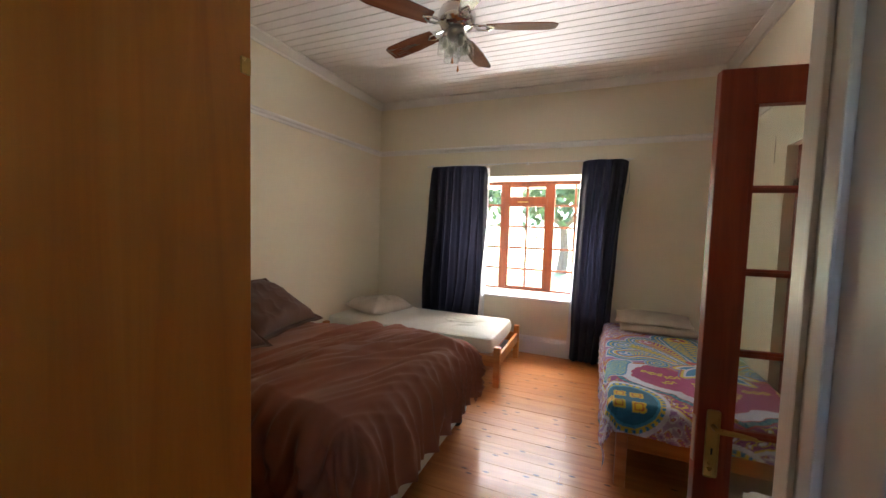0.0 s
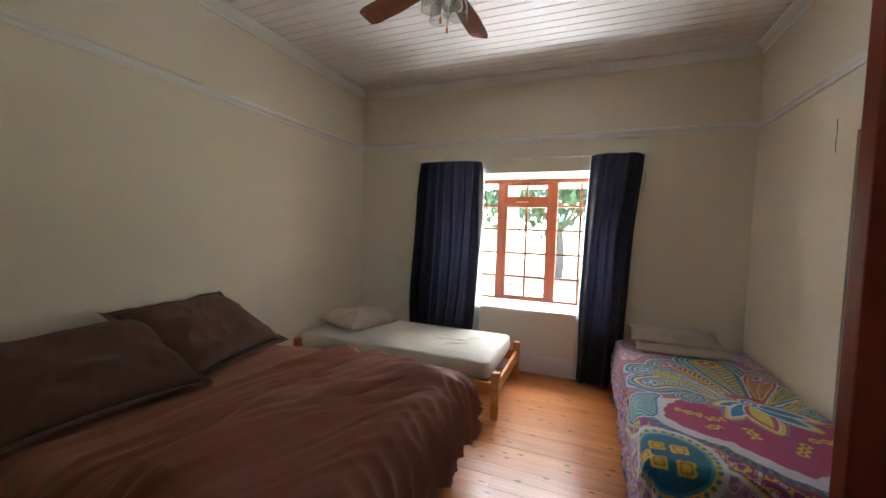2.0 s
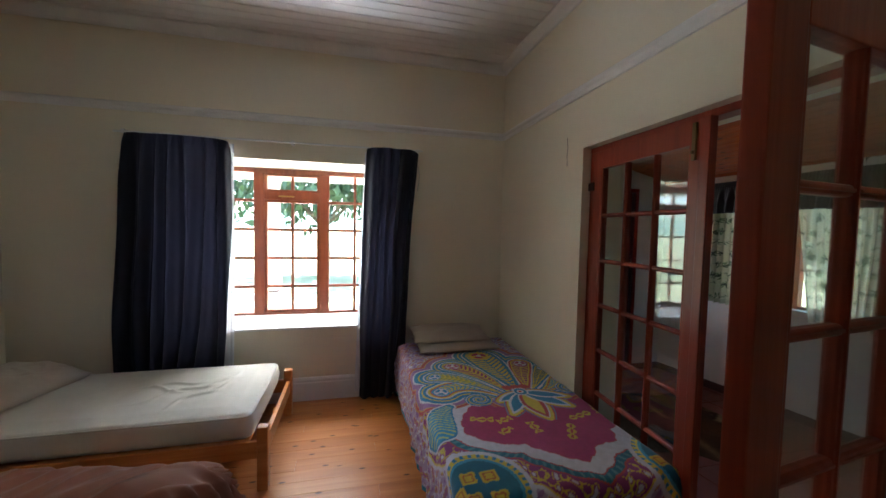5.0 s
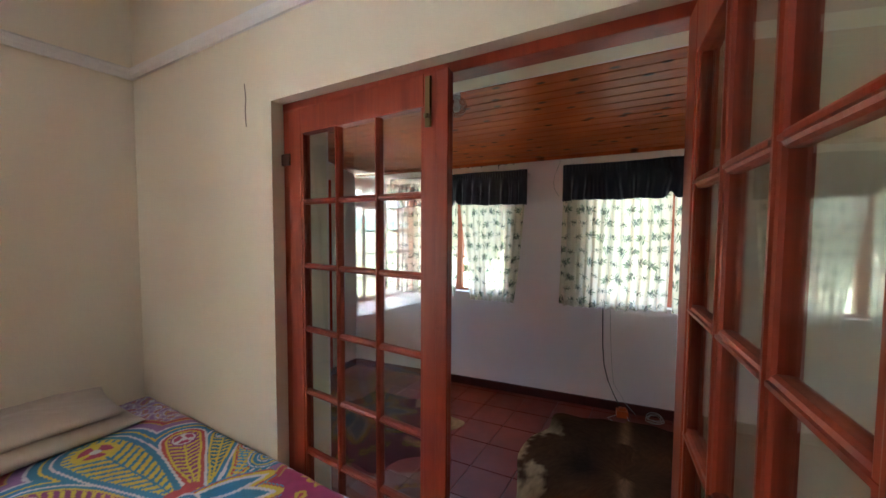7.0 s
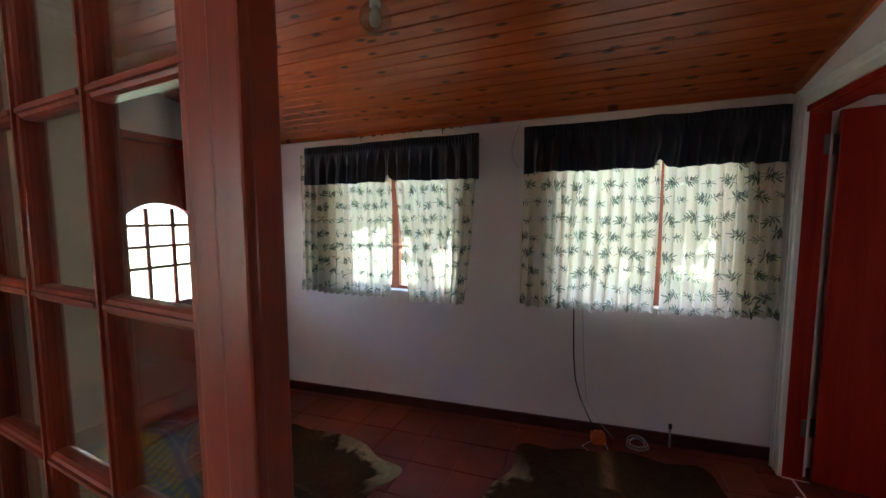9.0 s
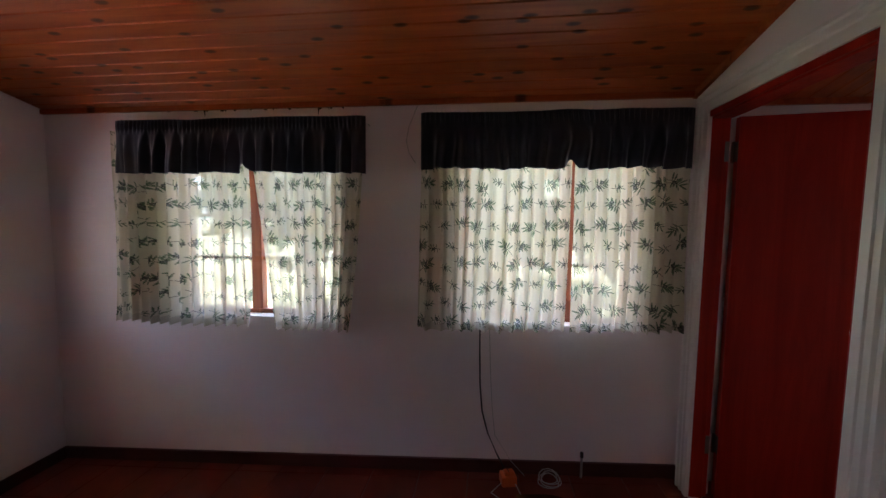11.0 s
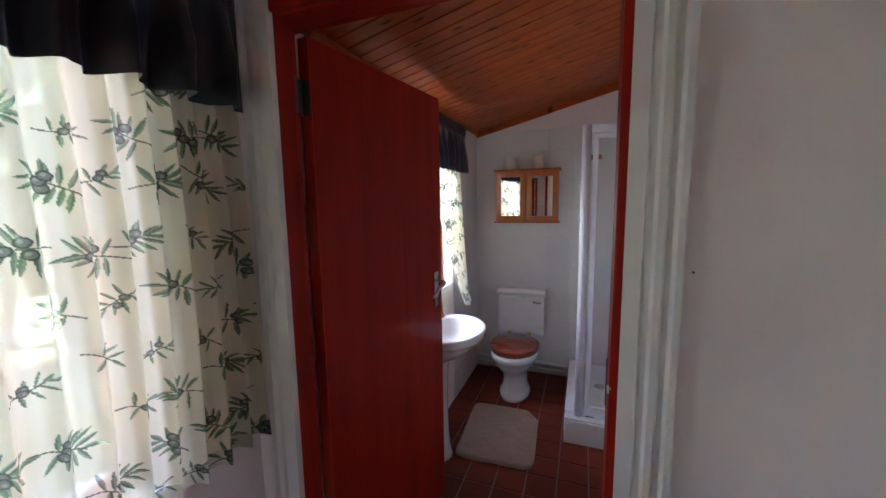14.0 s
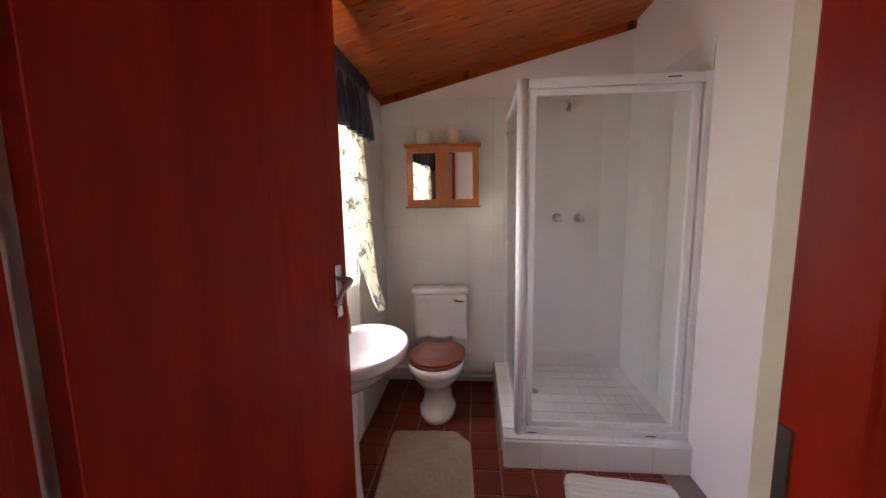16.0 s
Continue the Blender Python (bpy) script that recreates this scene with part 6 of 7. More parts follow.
# cable from the window down to the adaptor
fz = floor_z(-2.5)
cable = tube(bmn(), [(XE - 0.012, -2.318, 0.86), (XE - 0.012, -2.32, 0.70), (XE - 0.012, -2.325, 0.50), (XE - 0.014, -2.34, 0.33), (XE - 0.018, -2.375, 0.20), (XE - 0.025, -2.43, 0.08), (XE - 0.04, -2.49, fz + 0.03), (XE - 0.07, -2.50, fz + 0.02)], 0.0045, 7)
tagged(obj("power_cable", cable, BLACK), "black power cable hanging down the wall to the floor", "cable")
tagged(obj("power_cable", tube(bmn(), [(XE - 0.008, -2.375, 0.86), (XE - 0.008, -2.385, 0.60), (XE - 0.008, -2.40, 0.36), (XE - 0.01, -2.42, 0.18), (XE - 0.02, -2.52, 0.03), (XE - 0.04, -2.60, fz + 0.012)], 0.002, 5), GREY_WIRE), "thin grey lead on the wall", "cable")
ad = thing("power_adaptor", "orange two-way plug adaptor on the floor", "adaptor", pose(XE - 0.10, -2.50, fz, 0, 0, 12))
part("body", bx(-0.04, 0.04, -0.045, 0.045, 0.0, 0.055, 0.008), ORANGE, ad)
part("plug", bx(-0.022, 0.022, -0.03, 0.025, 0.056, 0.075, 0.005), ORANGE, ad, "dark orange plug")
for i in range(3):
    part("pin_hole", lathe(bmn(), [(0.004, 0.0752), (0.004, 0.0762)], 8, -0.01 + 0.01 * i, 0.0), BLACK, ad)
pts = []
for i in range(60):
    a = i * 0.42
    r = 0.055 + 0.012 * math.sin(i * 0.31)
    pts.append((XE - 0.085 + r * math.cos(a) * 0.8, -2.74 + r * math.sin(a), fz + 0.012 + 0.028 * (i / 60) + 0.03 * max(0, math.cos(a)) ))
tagged(obj("coiled_lead", tube(bmn(), pts, 0.0028, 5), GREY_WIRE), "coil of thin grey lead by the skirting", "cable")
tagged(obj("coiled_lead", tube(bmn(), [(XE - 0.12, -2.46, fz + 0.01), (XE - 0.20, -2.40, fz + 0.006), (XE - 0.26, -2.47, fz + 0.006), (XE - 0.27, -2.54, fz + 0.006), (XE - 0.21, -2.57, fz + 0.006), (XE - 0.13, -2.54, fz + 0.02)], 0.0026, 5), GREY_WIRE), "loop of thin white lead on the floor", "cable")
pp = thing("pipe_stub", "short capped pipe standing at the skirting", "pipe", pose(XE - 0.03, -2.93, floor_z(-2.93)))
part("pipe", lathe(bmn(), [(0.007, 0.0), (0.007, 0.13)], 10), STEEL, pp)
part("cap", lathe(bmn(), [(0.010, 0.125), (0.010, 0.155), (0.0, 0.158)], 10), BLACK, pp)

# bulb globe on the sloping ceiling
gx, gy = 1.22, -1.53
gl = thing("ceiling_lamp", "clear glass globe lamp on a white holder under the pine ceiling", "ceiling lamp", pose(gx, gy, lean(gx)))
part("holder", lathe(bmn(), [(0.0, 0.012), (0.05, 0.008), (0.05, -0.02), (0.034, -0.04), (0.024, -0.05), (0.024, -0.10), (0.0, -0.101)], 18), WHITE_PLASTIC, gl, smooth=True)
part("globe", lathe(bmn(), [(0.034, -0.085)] + [(0.070 * math.sin(a), -0.15 + 0.070 * math.cos(a)) for a in np.linspace(0.55, math.pi, 14)], 28), GLOBE_GLASS, gl, "clear glass globe", smooth=True)
part("bulb", lathe(bmn(), [(0.0, -0.185), (0.018, -0.18), (0.027, -0.155), (0.018, -0.122), (0.013, -0.10)], 16), BULB, gl, smooth=True)


def cowhide(name, cx, cy, ln, wd, rot, seed, label, pale):
    """A flat hide with four leg lobes and an uneven white edge."""
    nr, na = 34, 150
    th = np.linspace(0, 2 * np.pi, na)[None, :]
    rr = np.linspace(0, 1, nr)[:, None] ** 0.8
    lobe = 1 + 0.24 * np.exp(-((np.mod(th, np.pi) - 0.72) / 0.17) ** 2) + 0.22 * np.exp(-((np.mod(th, np.pi) - 2.42) / 0.17) ** 2) + 0.14 * np.exp(-((th - np.pi) / 0.2) ** 2)
    edge = lobe + 0.10 * (vnoise(th * 3.2 + 0 * rr, 0 * th + seed + 0 * rr, seed) - 0.5)
    x = rr * edge * np.cos(th) * ln / 2
    y = rr * edge * np.sin(th) * wd / 2
    c, s = math.cos(radians(rot)), math.sin(radians(rot))
    X, Y = cx + x * c - y * s, cy + x * s + y * c
    z = floor_z(Y) + 0.010 + 0.012 * vnoise(x * 6, y * 6, seed) + 0.02 * np.clip(rr - 0.9, 0, 1) * vnoise(th * 8 + 0 * rr, rr, seed)
    brown, dark, white = np.array((0.080, 0.034, 0.014)), np.array((0.022, 0.012, 0.007)), np.array((0.36, 0.26, 0.14))
    n1 = vnoise(x * 4 + 3, y * 4, seed + 1)[..., None]
    C = dark + (brown - dark) * n1
    strip = np.exp(-(y / 0.035) ** 2)[..., None] * (vnoise(x * 9, y * 9, seed + 2) > 0.3)[..., None]
    C = C + (np.array((0.26, 0.14, 0.06)) - C) * strip * 0.7
    ragged = rr + 0.30 * (vnoise(th * 4.5 + 0 * rr, rr * 5 + 0 * th, seed + 5) - 0.5) + 0.14 * (vnoise(x * 30, y * 30, seed + 8) - 0.5)
    span = np.clip((th - pale[0]) / 0.3, 0, 1) * np.clip((pale[1] - th) / 0.3, 0, 1)
    blend = (np.clip((ragged - 0.84) / 0.08, 0, 1) * span)[..., None]
    C = C + (white * (0.6 + 0.6 * n1) - C) * blend
    fur = vnoise(x * 160, y * 60, seed + 3)[..., None]
    ob = grid_mesh(name, X, Y, z, HIDE, colours=C * (0.75 + 0.5 * fur))
    return tagged(ob, label, "rug", "cowhides on the floor")


cowhide("cowhide_rug", 1.52, -2.59, 1.50, 1.30, 4, 3, "dark brown cowhide with a pale edge on the red floor", (0.75, 2.4))
cowhide("cowhide_rug", 1.36, -0.70, 1.22, 1.12, 78, 12, "dark cowhide with a white edge on the red floor", (3.5, 5.1))
# grime along the ceiling edge
bm = bmn()
rng = random.Random(5)
for i in range(26):
    y = rng.uniform(-1.6, -0.3)
    w, h = rng.uniform(0.006, 0.03), rng.uniform(0.003, 0.012) + (0.03 if i in (4, 9) else 0)
    zt = lean(XE) - 0.03
    a = [bm.verts.new((XE - 0.003, yy, zz)) for yy, zz in ((y, zt), (y + w, zt), (y + w * rng.uniform(0.5, 0.9), zt - h * rng.uniform(0.3, 0.8)), (y + w * rng.uniform(0.3, 0.6), zt - h), (y + w * 0.15, zt - h * rng.uniform(0.2, 0.7)))]
    b = [bm.verts.new(v.co + Vector((0.002, 0, 0))) for v in a]
    bm.faces.new(a)
    bm.faces.new(list(reversed(b)))
    for q in range(5):
        bm.faces.new((a[q], b[q], b[(q + 1) % 5], a[(q + 1) % 5]))
tagged(obj("ceiling_grime", bm, BLACK), "dark dirt flakes under the ceiling edge", "dirt", kind="structure")

nl = thing("nail", "small rusty nail in the white wall", "nail", pose(1.39, YB, 1.40, -90, 0, 0))
part("head", lathe(bmn(), [(0.0, 0.004), (0.0025, 0.0035), (0.0025, 0.002), (0.001, 0.0015), (0.001, -0.004)], 8), RUST, nl)

# ---- bathroom ----------------------------------------------------------
PX, PY = 1.66, -5.0          # corner of the shower plinth
pl = thing("shower_plinth", "white tiled shower plinth with a raised kerb", "shower tray")
part("body", bx(XT, PX - 0.012, YT, PY + -0.012, 0.0, 0.135), GROUT_WHITE, pl)
n = 5
for i in range(n):
    x0 = XT + (PX - XT) * i / n
    part("tile", bx(x0 + 0.001, x0 + (PX - XT) / n - 0.001, PY - 0.012, PY, 0.0, 0.148, 0.0015), TILE_WHITE, pl)
    part("tile", bx(x0 + 0.001, x0 + (PX - XT) / n - 0.001, PY - 0.095, PY - 0.0125, 0.149, 0.160, 0.002), TILE_WHITE, pl)
for i in range(6):
    y0 = YT + (PY - YT) * i / 6
    part("tile", bx(PX - 0.012, PX, y0 + 0.001, y0 + (PY - YT) / 6 - 0.001 - (0.013 if i == 5 else 0), 0.0, 0.148, 0.0015), TILE_WHITE, pl)
    part("tile", bx(PX - 0.095, PX - 0.0005, y0 + 0.001, y0 + (PY - YT) / 6 - 0.001 - (0.10 if i == 5 else 0), 0.149, 0.160, 0.002), TILE_WHITE, pl)
for i in range(8):
    for j in range(8):
        x0, y0 = XT + 0.8 * i / 8, YT + 0.855 * j / 8
        part("tile", bx(x0 + 0.003, x0 + 0.097, y0 + 0.003, y0 + 0.104, 0.135, 0.139), TILE_WHITE, pl)
part("drain", lathe(bmn(), [(0.0, 0.1395), (0.04, 0.1395), (0.038, 0.143), (0.0, 0.1435)], 18, 1.43, -5.55), CHROME, pl, "round chrome drain")

SX, SY, SZ = 1.585, -5.065, 1.965     # corner post of the enclosure
en = thing("shower_enclosure", "white framed glass shower enclosure", "shower")
part("corner_post", lathe(bmn(), [(0.026, 0.162), (0.026, SZ)], 18, SX - 0.01, SY), ALU, en, smooth=True)
part("wall_profile", bx(SX - 0.03, SX + 0.005, YT + 0.002, YT + 0.03, 0.162, SZ, 0.003), ALU, en)
part("wall_profile", bx(XT + 0.002, XT + 0.035, SY - 0.02, SY + 0.02, 0.162, SZ, 0.003), ALU, en)
part("rail", bx(XT + 0.035, SX - 0.036, SY - 0.018, SY + 0.018, SZ - 0.045, SZ, 0.004), ALU, en)
part("rail", bx(XT + 0.035, SX - 0.036, SY - 0.02, SY + 0.02, 0.162, 0.20, 0.004), ALU, en)
part("rail", bx(SX - 0.028, SX + 0.004, YT + 0.03, SY - 0.026, SZ - 0.03, SZ, 0.004), ALU, en)
part("rail", bx(SX - 0.028, SX + 0.004, YT + 0.03, SY - 0.026, 0.162, 0.185, 0.004), ALU, en)
dr = part("door_frame", bx(SX - 0.075, SX - 0.045, SY - 0.012, SY + 0.014, 0.205, SZ - 0.05, 0.003), ALU, en)
part("door_frame", bx(XT + 0.045, XT + 0.08, SY - 0.012, SY + 0.014, 0.205, SZ - 0.05, 0.003), ALU, en)
part("door_frame", bx(XT + 0.08, SX - 0.075, SY - 0.010, SY + 0.012, 0.205, 0.235, 0.003), ALU, en)
part("door_frame", bx(XT + 0.08, SX - 0.075, SY - 0.010, SY + 0.012, SZ - 0.078, SZ - 0.05, 0.003), ALU, en)
for nm, b in (("door_pane", (XT + 0.08, SX - 0.075, SY - 0.002, SY + 0.002, 0.235, SZ - 0.078)), ("side_pane", (SX - 0.014, SX - 0.010, YT + 0.03, SY - 0.026, 0.185, SZ - 0.03))):
    g = part(nm, bx(*b), SHOWER_GLASS, en)
    g.visible_shadow = False
for x in (XT + 0.16, SX - 0.10):
    part("drain_slot", bx(x, x + 0.05, SY + 0.0202, SY + 0.0212, 0.172, 0.178), BLACK, en)
part("drain_slot", bx(XT + 0.14, XT + 0.20, SY + 0.0182, SY + 0.0192, SZ - 0.022, SZ - 0.016), BLACK, en)

rs_ = thing("shower_rose", "chrome shower rose on a short arm", "shower rose", pose(1.17, YT, 2.03))
part("arm", tube(bmn(), [(0, 0.0, 0.03), (0, 0.07, 0.035), (0, 0.11, 0.0)], 0.009), CHROME, rs_)
part("head", lathe(bmn(), [(0.0, -0.055), (0.03, -0.05), (0.028, -0.03), (0.012, -0.01), (0.01, 0.0)], 16, 0, 0.115), CHROME, rs_, smooth=True)
for x in (1.217, 1.063):
    tp = thing("shower_tap", "round chrome shower tap on the tiles", "tap", pose(x, YT + 0.010, 1.265, -90, 0, 0), "shower taps")
    part("flange", lathe(bmn(), [(0.0, 0.0), (0.034, 0.0), (0.032, 0.008), (0.015, 0.012)], 18), CHROME, tp)
    part("knob", lathe(bmn(), [(0.012, 0.01), (0.012, 0.03), (0.028, 0.035), (0.03, 0.05), (0.02, 0.06), (0.0, 0.062)], 10), CHROME, tp)
so = thing("soap_ledge", "small brown wooden soap ledge in the shower", "ledge", pose(1.52, YT + 0.01, 1.86))
part("shelf", bx(-0.06, 0.06, 0.0, 0.07, -0.01, 0.005, 0.003), CAB_PINE, so)
part("back", bx(-0.06, 0.06, 0.0, 0.008, 0.005, 0.03, 0.002), CAB_PINE, so)

# toilet
to = thing("toilet", "white close-coupled toilet with a red-brown wooden seat", "toilet", pose(2.06, YT, 0))


def oval_rings(rows, segs=32):
    bm = bmn()
    rings = []
    for z, cy, rx, ry in rows:
        rings.append([bm.verts.new((rx * math.cos(a), cy + ry * math.sin(a) * (1.0 if math.sin(a) > 0 else 0.8), z)) for a in (2 * math.pi * i / segs for i in range(segs))])
    for a, b in zip(rings, rings[1:]):
        for i in range(segs):
            bm.faces.new((a[i], a[(i + 1) % segs], b[(i + 1) % segs], b[i]))
    bm.faces.new(list(reversed(rings[0])))
    bm.faces.new(rings[-1])
    return bm


part("bowl", oval_rings([(0.0, 0.40, 0.118, 0.20), (0.03, 0.40, 0.120, 0.202), (0.045, 0.40, 0.108, 0.188), (0.10, 0.395, 0.094, 0.165), (0.17, 0.395, 0.094, 0.160), (0.22, 0.41, 0.112, 0.185), (0.26, 0.425, 0.140, 0.218), (0.30, 0.44, 0.163, 0.238), (0.335, 0.445, 0.174, 0.245), (0.34, 0.445, 0.181, 0.252), (0.375, 0.445, 0.183, 0.254), (0.385, 0.445, 0.178, 0.248)]), PORCELAIN, to, smooth=True)
part("neck", bx(-0.10, 0.10, 0.10, 0.30, 0.26, 0.385, 0.03), PORCELAIN, to, smooth=True)
part("cistern", bx(-0.195, 0.195, 0.015, 0.175, 0.39, 0.735, 0.03), PORCELAIN, to, smooth=True)
part("cistern_lid", bx(-0.205, 0.205, 0.008, 0.185, 0.737, 0.775, 0.014), PORCELAIN, to, smooth=True)
part("button", lathe(bmn(), [(0.012, 0.774), (0.012, 0.779), (0.0, 0.78)], 12, 0.0, 0.09), PORCELAIN, to)
fh = part("flush_lever", tube(bmn(), [(-0.11, 0.172, 0.695), (-0.11, 0.195, 0.695), (-0.15, 0.20, 0.69), (-0.175, 0.20, 0.693)], [0.010, 0.009, 0.006, 0.005]), CHROME, to, "chrome flush lever")
part("seat", oval_rings([(0.388, 0.44, 0.178, 0.235), (0.392, 0.44, 0.187, 0.243), (0.405, 0.44, 0.187, 0.243), (0.41, 0.44, 0.180, 0.236)]), SEAT_WOOD, to, "red-brown wooden seat", smooth=True)
part("seat_lid", oval_rings([(0.412, 0.44, 0.179, 0.232), (0.416, 0.44, 0.189, 0.245), (0.428, 0.44, 0.189, 0.245), (0.436, 0.44, 0.174, 0.23), (0.439, 0.44, 0.12, 0.16)]), SEAT_WOOD, to, "red-brown wooden lid", smooth=True)
for x in (-0.08, 0.08):
    part("seat_hinge", bx(x - 0.018, x + 0.018, 0.20, 0.24, 0.387, 0.435, 0.004), BRASS, to)
wp = thing("water_pipe", "white painted pipes along the foot of the wall", "pipe")
part("pipe", tube(bmn(), [(XE - 0.03, YT + 0.035, 0.115), (PX + 0.02, YT + 0.035, 0.10)], 0.02), TRIM, wp)
part("pipe", tube(bmn(), [(XE - 0.03, YT + 0.03, 0.055), (PX + 0.02, YT + 0.03, 0.05)], 0.012), TRIM, wp)
part("elbow", tube(bmn(), [(2.27, YT + 0.035, 0.115), (2.275, YT + 0.06, 0.25), (2.26, YT + 0.08, 0.36)], 0.008), STEEL, wp)

# basin
ba = thing("wash_basin", "white oval pedestal wash basin below the window", "basin", pose(XE, -4.635, 0))


def basin_rows():
    bm = bmn()
    segs = 36
    spec = [(0.625, 0.085, 0.095, 0.07), (0.65, 0.11, 0.125, 0.05), (0.69, 0.145, 0.175, 0.03), (0.73, 0.172, 0.212, 0.015), (0.768, 0.190, 0.240, 0.0), (0.772, 0.199, 0.252, 0.0), (0.803, 0.203, 0.258, 0.0), (0.811, 0.201, 0.256, 0.0), (0.815, 0.194, 0.248, 0.0), (0.809, 0.170, 0.22, -0.012), (0.80, 0.160, 0.21, -0.014), (0.76, 0.145, 0.19, -0.014), (0.705, 0.105, 0.13, -0.01), (0.69, 0.04, 0.05, -0.01)]
    rings = []
    for z, rx, ry, cx in spec:
        rings.append([bm.verts.new((min(-0.203 + cx + rx * math.cos(a), -0.003), ry * math.sin(a), z)) for a in (2 * math.pi * i / segs for i in range(segs))])
    for a, b in zip(rings, rings[1:]):
        for i in range(segs):
            bm.faces.new((a[i], a[(i + 1) % segs], b[(i + 1) % segs], b[i]))
    bm.faces.new(list(reversed(rings[0])))
    bm.faces.new(rings[-1])
    return bm


part("bowl", basin_rows(), PORCELAIN, ba, smooth=True)
part("pedestal", lathe(bmn(), [(0.088, 0.0), (0.086, 0.02), (0.074, 0.06), (0.066, 0.16), (0.063, 0.35), (0.066, 0.52), (0.078, 0.62), (0.09, 0.66)], 24, -0.115, 0.0), PORCELAIN, ba, smooth=True)
for y in (-0.10, 0.10):
    t_ = part("tap", tube(bmn(), [(-0.05, y, 0.80), (-0.05, y, 0.86), (-0.07, y * 0.95, 0.875), (-0.13, y * 0.85, 0.86), (-0.135, y * 0.85, 0.845)], [0.014, 0.013, 0.012, 0.010, 0.009]), CHROME, ba, "chrome pillar tap")
    part("tap_head", lathe(bmn(), [(0.0, 0.915), (0.018, 0.91), (0.02, 0.89), (0.01, 0.875)], 8, -0.05, y), CHROME, t_)
part("waste", lathe(bmn(), [(0.0, 0.690), (0.02, 0.690), (0.018, 0.696), (0.0, 0.6975)], 14, -0.213, 0.0), CHROME, ba)

# mirror cabinet
mc = thing("mirror_cabinet", "orange pine wall cabinet with two mirrored doors slightly ajar", "cabinet", pose(2.028, YT + 0.008, 1.35))
part("body", bx(-0.25, 0.25, 0.0, 0.115, 0.015, 0.425, 0.003), CAB_PINE, mc)
part("top", bx(-0.268, 0.268, 0.0, 0.145, 0.425, 0.443, 0.005), CAB_PINE, mc)
part("base", bx(-0.265, 0.265, 0.0, 0.14, 0.0, 0.014, 0.004), CAB_PINE, mc)
for s in (-1, 1):
    x0, x1 = (0.004, 0.25) if s > 0 else (-0.25, -0.004)
    dm = bmn()
    for b in ((x0, x0 + 0.042, 0.02, 0.42), (x1 - 0.042, x1, 0.02, 0.42), (x0 + 0.042, x1 - 0.042, 0.02, 0.06), (x0 + 0.042, x1 - 0.042, 0.38, 0.42)):
        box(dm, b[0], b[1], 0.116, 0.134, b[2], b[3])
    dd = part("door", dm, CAB_PINE, mc, "pine framed mirror door")
    part("mirror", bx(x0 + 0.042, x1 - 0.042, 0.118, 0.126, 0.06, 0.38), MIRROR, dd, "mirror glass")
    part("knob", lathe(bmn(), [(0.0, 0.0), (0.006, 0.0), (0.006, 0.008), (0.012, 0.014), (0.011, 0.022), (0.0, 0.025)], 12), CAB_PINE, dd).matrix_basis = pose(s * 0.025, 0.134, 0.215, -90, 0, 0)
    dd.matrix_basis = pose(s * 0.25, 0.116, 0, 0, 0, -2.6 if s > 0 else 7.0) @ pose(-s * 0.25, -0.116, 0)
for x, mt, nm in ((2.165, PAPER, "white toilet paper roll standing on the cabinet"), (1.945, PEACH, "peach toilet paper roll standing on the cabinet")):
    pr = thing("toilet_roll", nm, "paper roll", pose(x, YT + 0.075, 1.795), "rolls on the cabinet")
    part("paper", lathe(bmn(), [(0.02, 0.0), (0.05, 0.0), (0.051, 0.05), (0.05, 0.098), (0.02, 0.098)], 24), mt, pr, smooth=False)
    part("core", lathe(bmn(), [(0.0195, 0.002), (0.0195, 0.0985)], 16), CAB_PINE, pr)


def bath_mat(name, cx, cy, w, d, rot, material, label, ribs=0.0, cut=0.0, seed=0):
    nx, ny = 70, 60
    u, v = np.meshgrid(np.linspace(-1, 1, nx), np.linspace(-1, 1, ny), indexing="ij")
    sq = np.maximum(np.abs(u), np.abs(v))
    x, y = u * w / 2, v * d / 2
    corner = np.clip(np.abs(u) + np.abs(v) - 1.75, 0, 1) * 0.25
    x, y = x * (1 - corner), y * (1 - corner)
    if cut:
        k = np.clip((-u - v) - (2 - cut), 0, 1)
        x, y = x + k * w * 0.25, y + k * d * 0.25
    z = 0.004 + 0.014 * np.clip((1 - sq) / 0.06, 0, 1) ** 0.5 + 0.004 * vnoise(u * 20, v * 20, seed) + 0.006 * vnoise(u * 3, v * 3, seed + 1)
    if ribs:
        z = z + 0.005 * (np.sin(y * ribs) > 0)
    c, s = math.cos(radians(rot)), math.sin(radians(rot))
    ob = grid_mesh(name, cx + x * c - y * s, cy + x * s + y * c, z, material)
    return tagged(ob, label, "bath mat")


bath_mat("bath_mat", 2.06, -4.955, 0.475, 0.63, 3, BEIGE_MAT, "beige pile bath mat with a folded corner on the tiles", 0, 0.42, 3)
bath_mat("bath_mat", 1.14, -4.66, 0.52, 0.56, -6, WHITE_MAT, "white ribbed towel mat before the shower", 190, 0.0, 8)
half_curtain(-4.82, -5.31, 0.88, 0.87, 1.99, 6, 71, "short cream curtain printed with olive sprigs, blown inwards at the hem", "bathroom curtains", (-0.05, 0.0), 0.19)
half_curtain(-4.27, -4.55, 0.86, 0.86, 1.99, 4, 77, "short cream curtain printed with olive sprigs in the bathroom", "bathroom curtains")
tagged(valance(-4.27, -5.34, 1.735, 2.06, 0.5, 14, "gathered navy valance over the bathroom window"), group="bathroom valance")

# ---- single boards and tiles ------------------------------------------


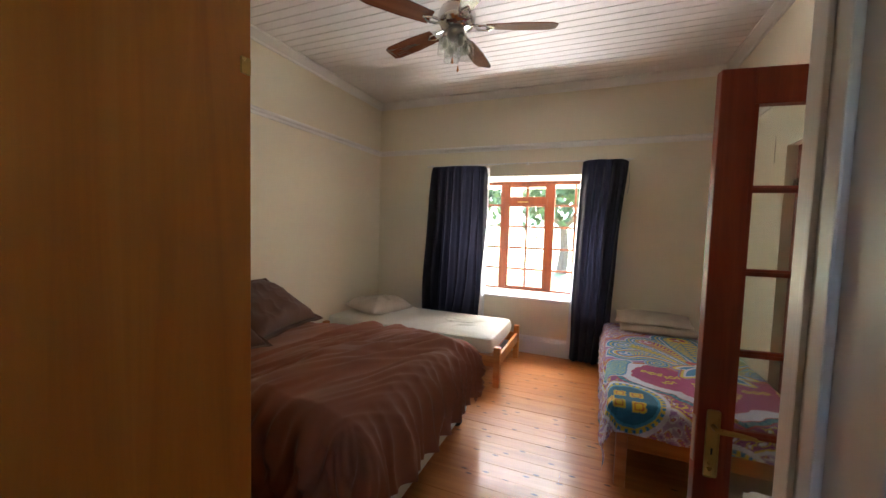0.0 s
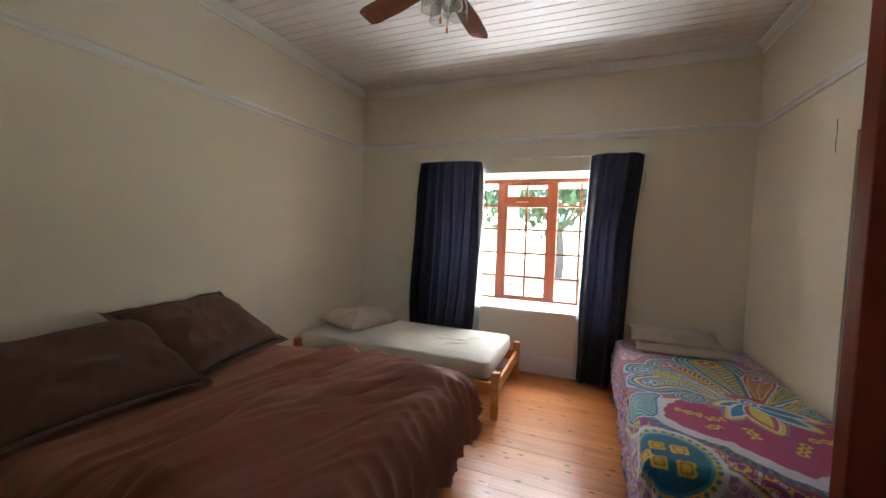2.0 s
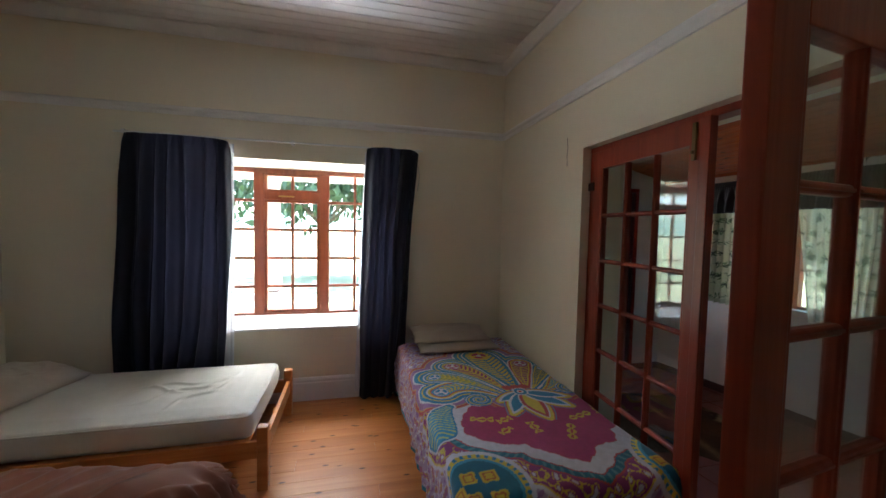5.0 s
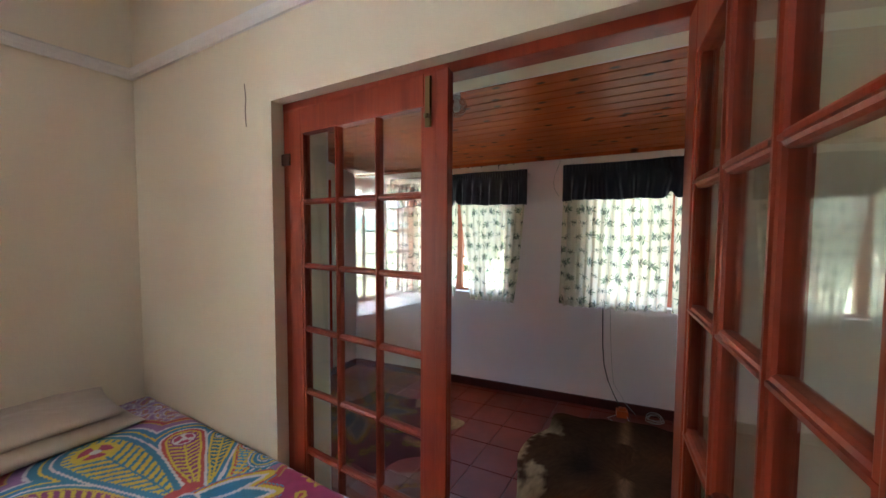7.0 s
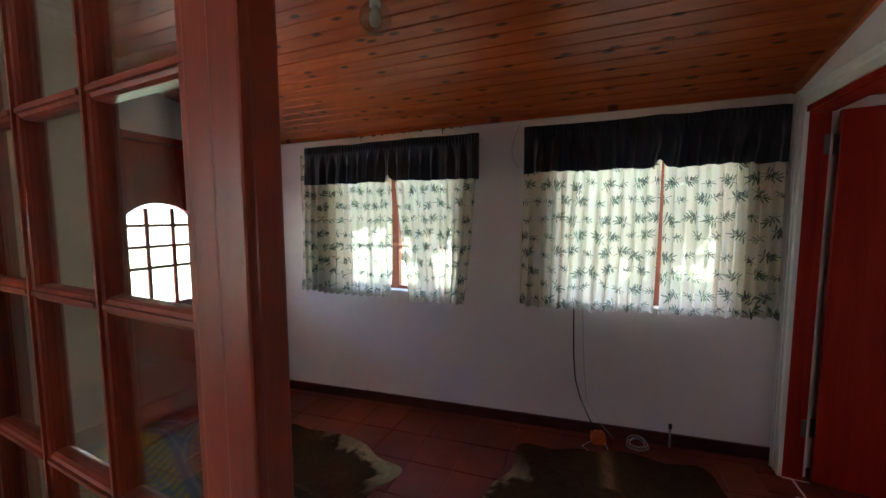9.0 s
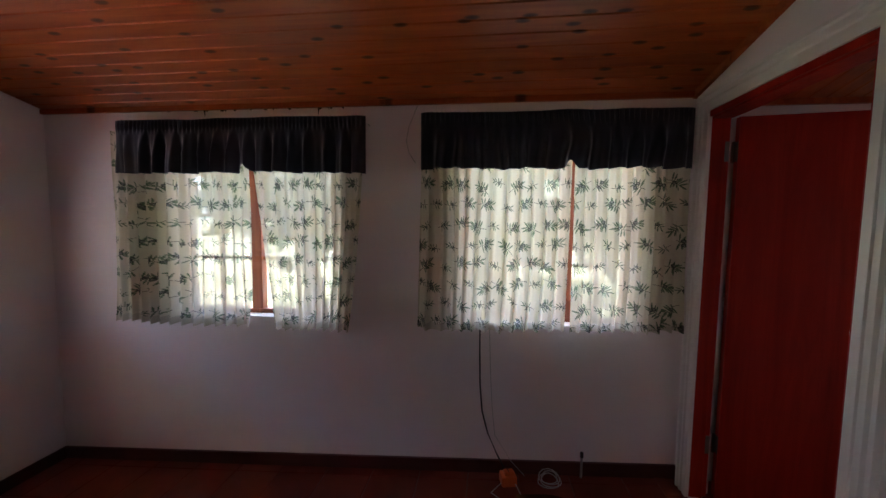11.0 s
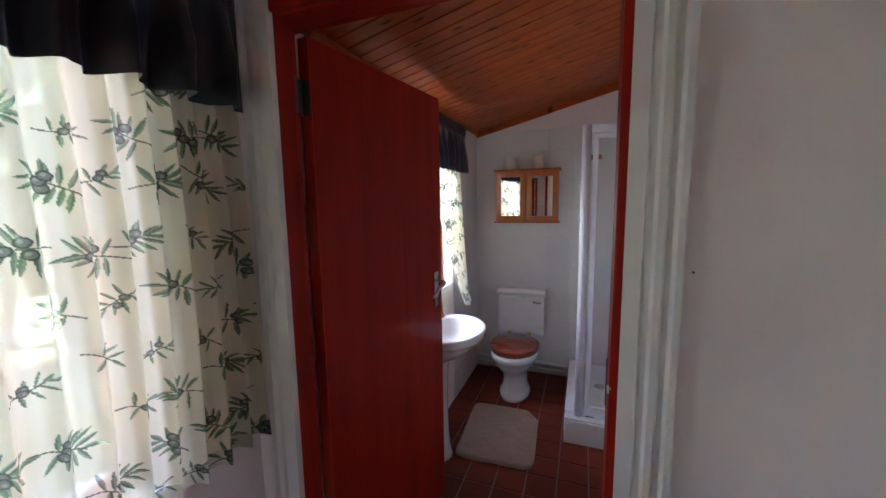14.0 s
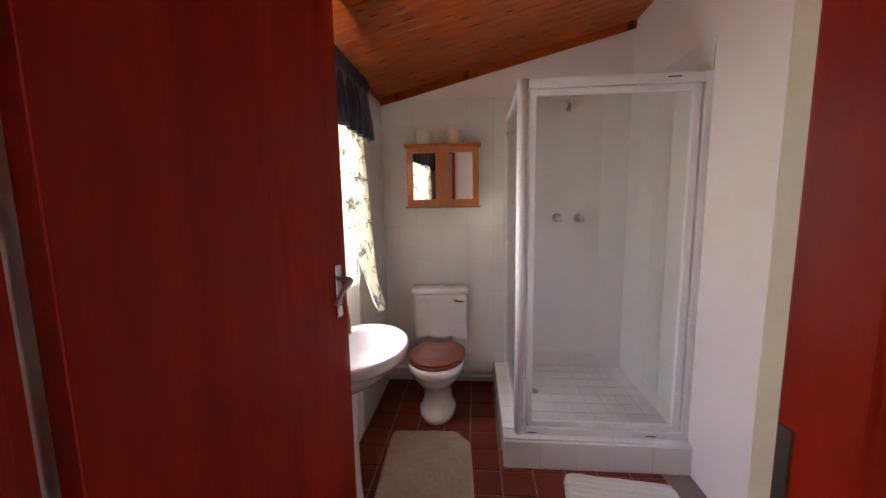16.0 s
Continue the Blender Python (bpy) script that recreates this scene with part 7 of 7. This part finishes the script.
def block(w, d, h, bev=0.003):
    """A piece with chamfered upper edges, its top at zero."""
    bm = bmn()
    lo = [bm.verts.new((x, y, -h)) for x, y in ((0, 0), (w, 0), (w, d), (0, d))]
    mi = [bm.verts.new((x, y, -bev)) for x, y in ((0, 0), (w, 0), (w, d), (0, d))]
    hi = [bm.verts.new((x, y, 0)) for x, y in ((bev, bev), (w - bev, bev), (w - bev, d - bev), (bev, d - bev))]
    bm.faces.new(hi)
    for a, b in ((lo, mi), (mi, hi)):
        for i in range(4):
            bm.faces.new((a[i], a[(i + 1) % 4], b[(i + 1) % 4], b[i]))
    me = bpy.data.meshes.new("piece")
    bm.to_mesh(me)
    bm.free()
    return me


def place(name, me, material, parent, m):
    if not me.materials:
        me.materials.append(material)
    ob = new(name, me)
    ob.parent = parent
    ob.matrix_basis = m
    return ob


rng = random.Random(11)
cache = {}
bw = 0.112
y = YS2
row = 0
while y < -0.005:
    d = min(bw, -y) - 0.0015
    cuts = [XW] + sorted(XW + (XD - XW) * c for c in ((0.36, 0.74), (0.55,), (0.24, 0.68), (0.47,))[row % 4]) + [XD]
    for p, q in zip(cuts, cuts[1:]):
        key = (round(q - p, 4), round(d, 4))
        if key not in cache:
            cache[key] = block(q - p - 0.0008, d + 0.0007, 0.02, 0.0009)
        place("plank", cache[key], PINE_FLOOR, fb, pose(p, y, rng.uniform(-0.0008, 0.0008)))
    y += bw
    row += 1

me = block(0.296, 0.296, 0.012, 0.003)
x = XD2 + 0.012
tilt = math.degrees(math.atan(-0.056))
while x < XE - 0.02:
    y = YB
    while y < YN - 0.02:
        w, d = min(0.3, XE - x), min(0.3, YN - y)
        if w > 0.29 and d > 0.29:
            mesh = me
        else:
            mesh = block(max(w - 0.004, 0.01), max(d - 0.004, 0.01), 0.012, 0.003)
        place("tile", mesh, RED_TILE, fl, pose(x, y, floor_z(y) + rng.uniform(-0.0006, 0.0006), tilt, 0, 0))
        y += 0.3
    x += 0.3

tw = 0.163
me = block(tw - 0.008, tw - 0.008, 0.01, 0.002)
nx_, ny_ = int((XE - XT) / tw) + 1, int((YB - YT) / tw) + 1
for i in range(nx_):
    for j in range(ny_):
        x, y = XE - (i + 1) * tw, YT + j * tw
        if x < XT - 0.001:
            continue
        if x < PX - 0.02 and y < PY - 0.15:
            continue
        place("tile", me, RED_TILE, ft, pose(x + 0.004, y + 0.004, rng.uniform(-0.0008, 0.0008)))


def tiled(parent, axis, fixed, a0, a1, z1, tw, th, sign):
    """White wall tiles in rows from the floor to z1."""
    full = None
    z = 0.0
    while z < z1 - 0.02:
        h = min(th, z1 - z)
        a = a0
        while a < a1 - 0.02:
            w = min(tw, a1 - a)
            ww, hh = w - 0.002, h - 0.002
            key = (axis, sign, round(ww, 3), round(hh, 3))
            if key not in cache:
                cache[key] = block(ww, hh, 0.008, 0.001)
            if axis == "x":
                m = Matrix(((-1, 0, 0, a + ww), (0, 0, 1, fixed + 0.008), (0, 1, 0, z), (0, 0, 0, 1)))
            elif sign > 0:
                m = Matrix(((0, 0, 1, fixed + 0.008), (1, 0, 0, a), (0, 1, 0, z), (0, 0, 0, 1)))
            else:
                m = Matrix(((0, 0, -1, fixed - 0.008), (-1, 0, 0, a + ww), (0, 1, 0, z), (0, 0, 0, 1)))
            place("tile", cache[key], TILE_WHITE, parent, m)
            a += tw
        z += th


part("grout", bx(XT, XE, YT, YT + 0.0062, 0, 2.118), TILE_GROUT, wbt)
part("grout", bx(XT, XT + 0.0062, YT + 0.007, PY - 0.05, 0, 2.118), TILE_GROUT, wbw)
part("grout", bx(XE - 0.0062, XE, YT + 0.007, S3[0] - 0.03, 0, 2.118), TILE_GROUT, we)
tiled(wbt, "x", YT, XT, XE, 2.12, 0.19, 0.243, 1)
tiled(wbw, "y", XT, YT + 0.01, PY - 0.05, 2.12, 0.19, 0.243, 1)
tiled(we, "y", XE, YT + 0.01, S3[0] - 0.03, 2.12, 0.19, 0.243, -1)
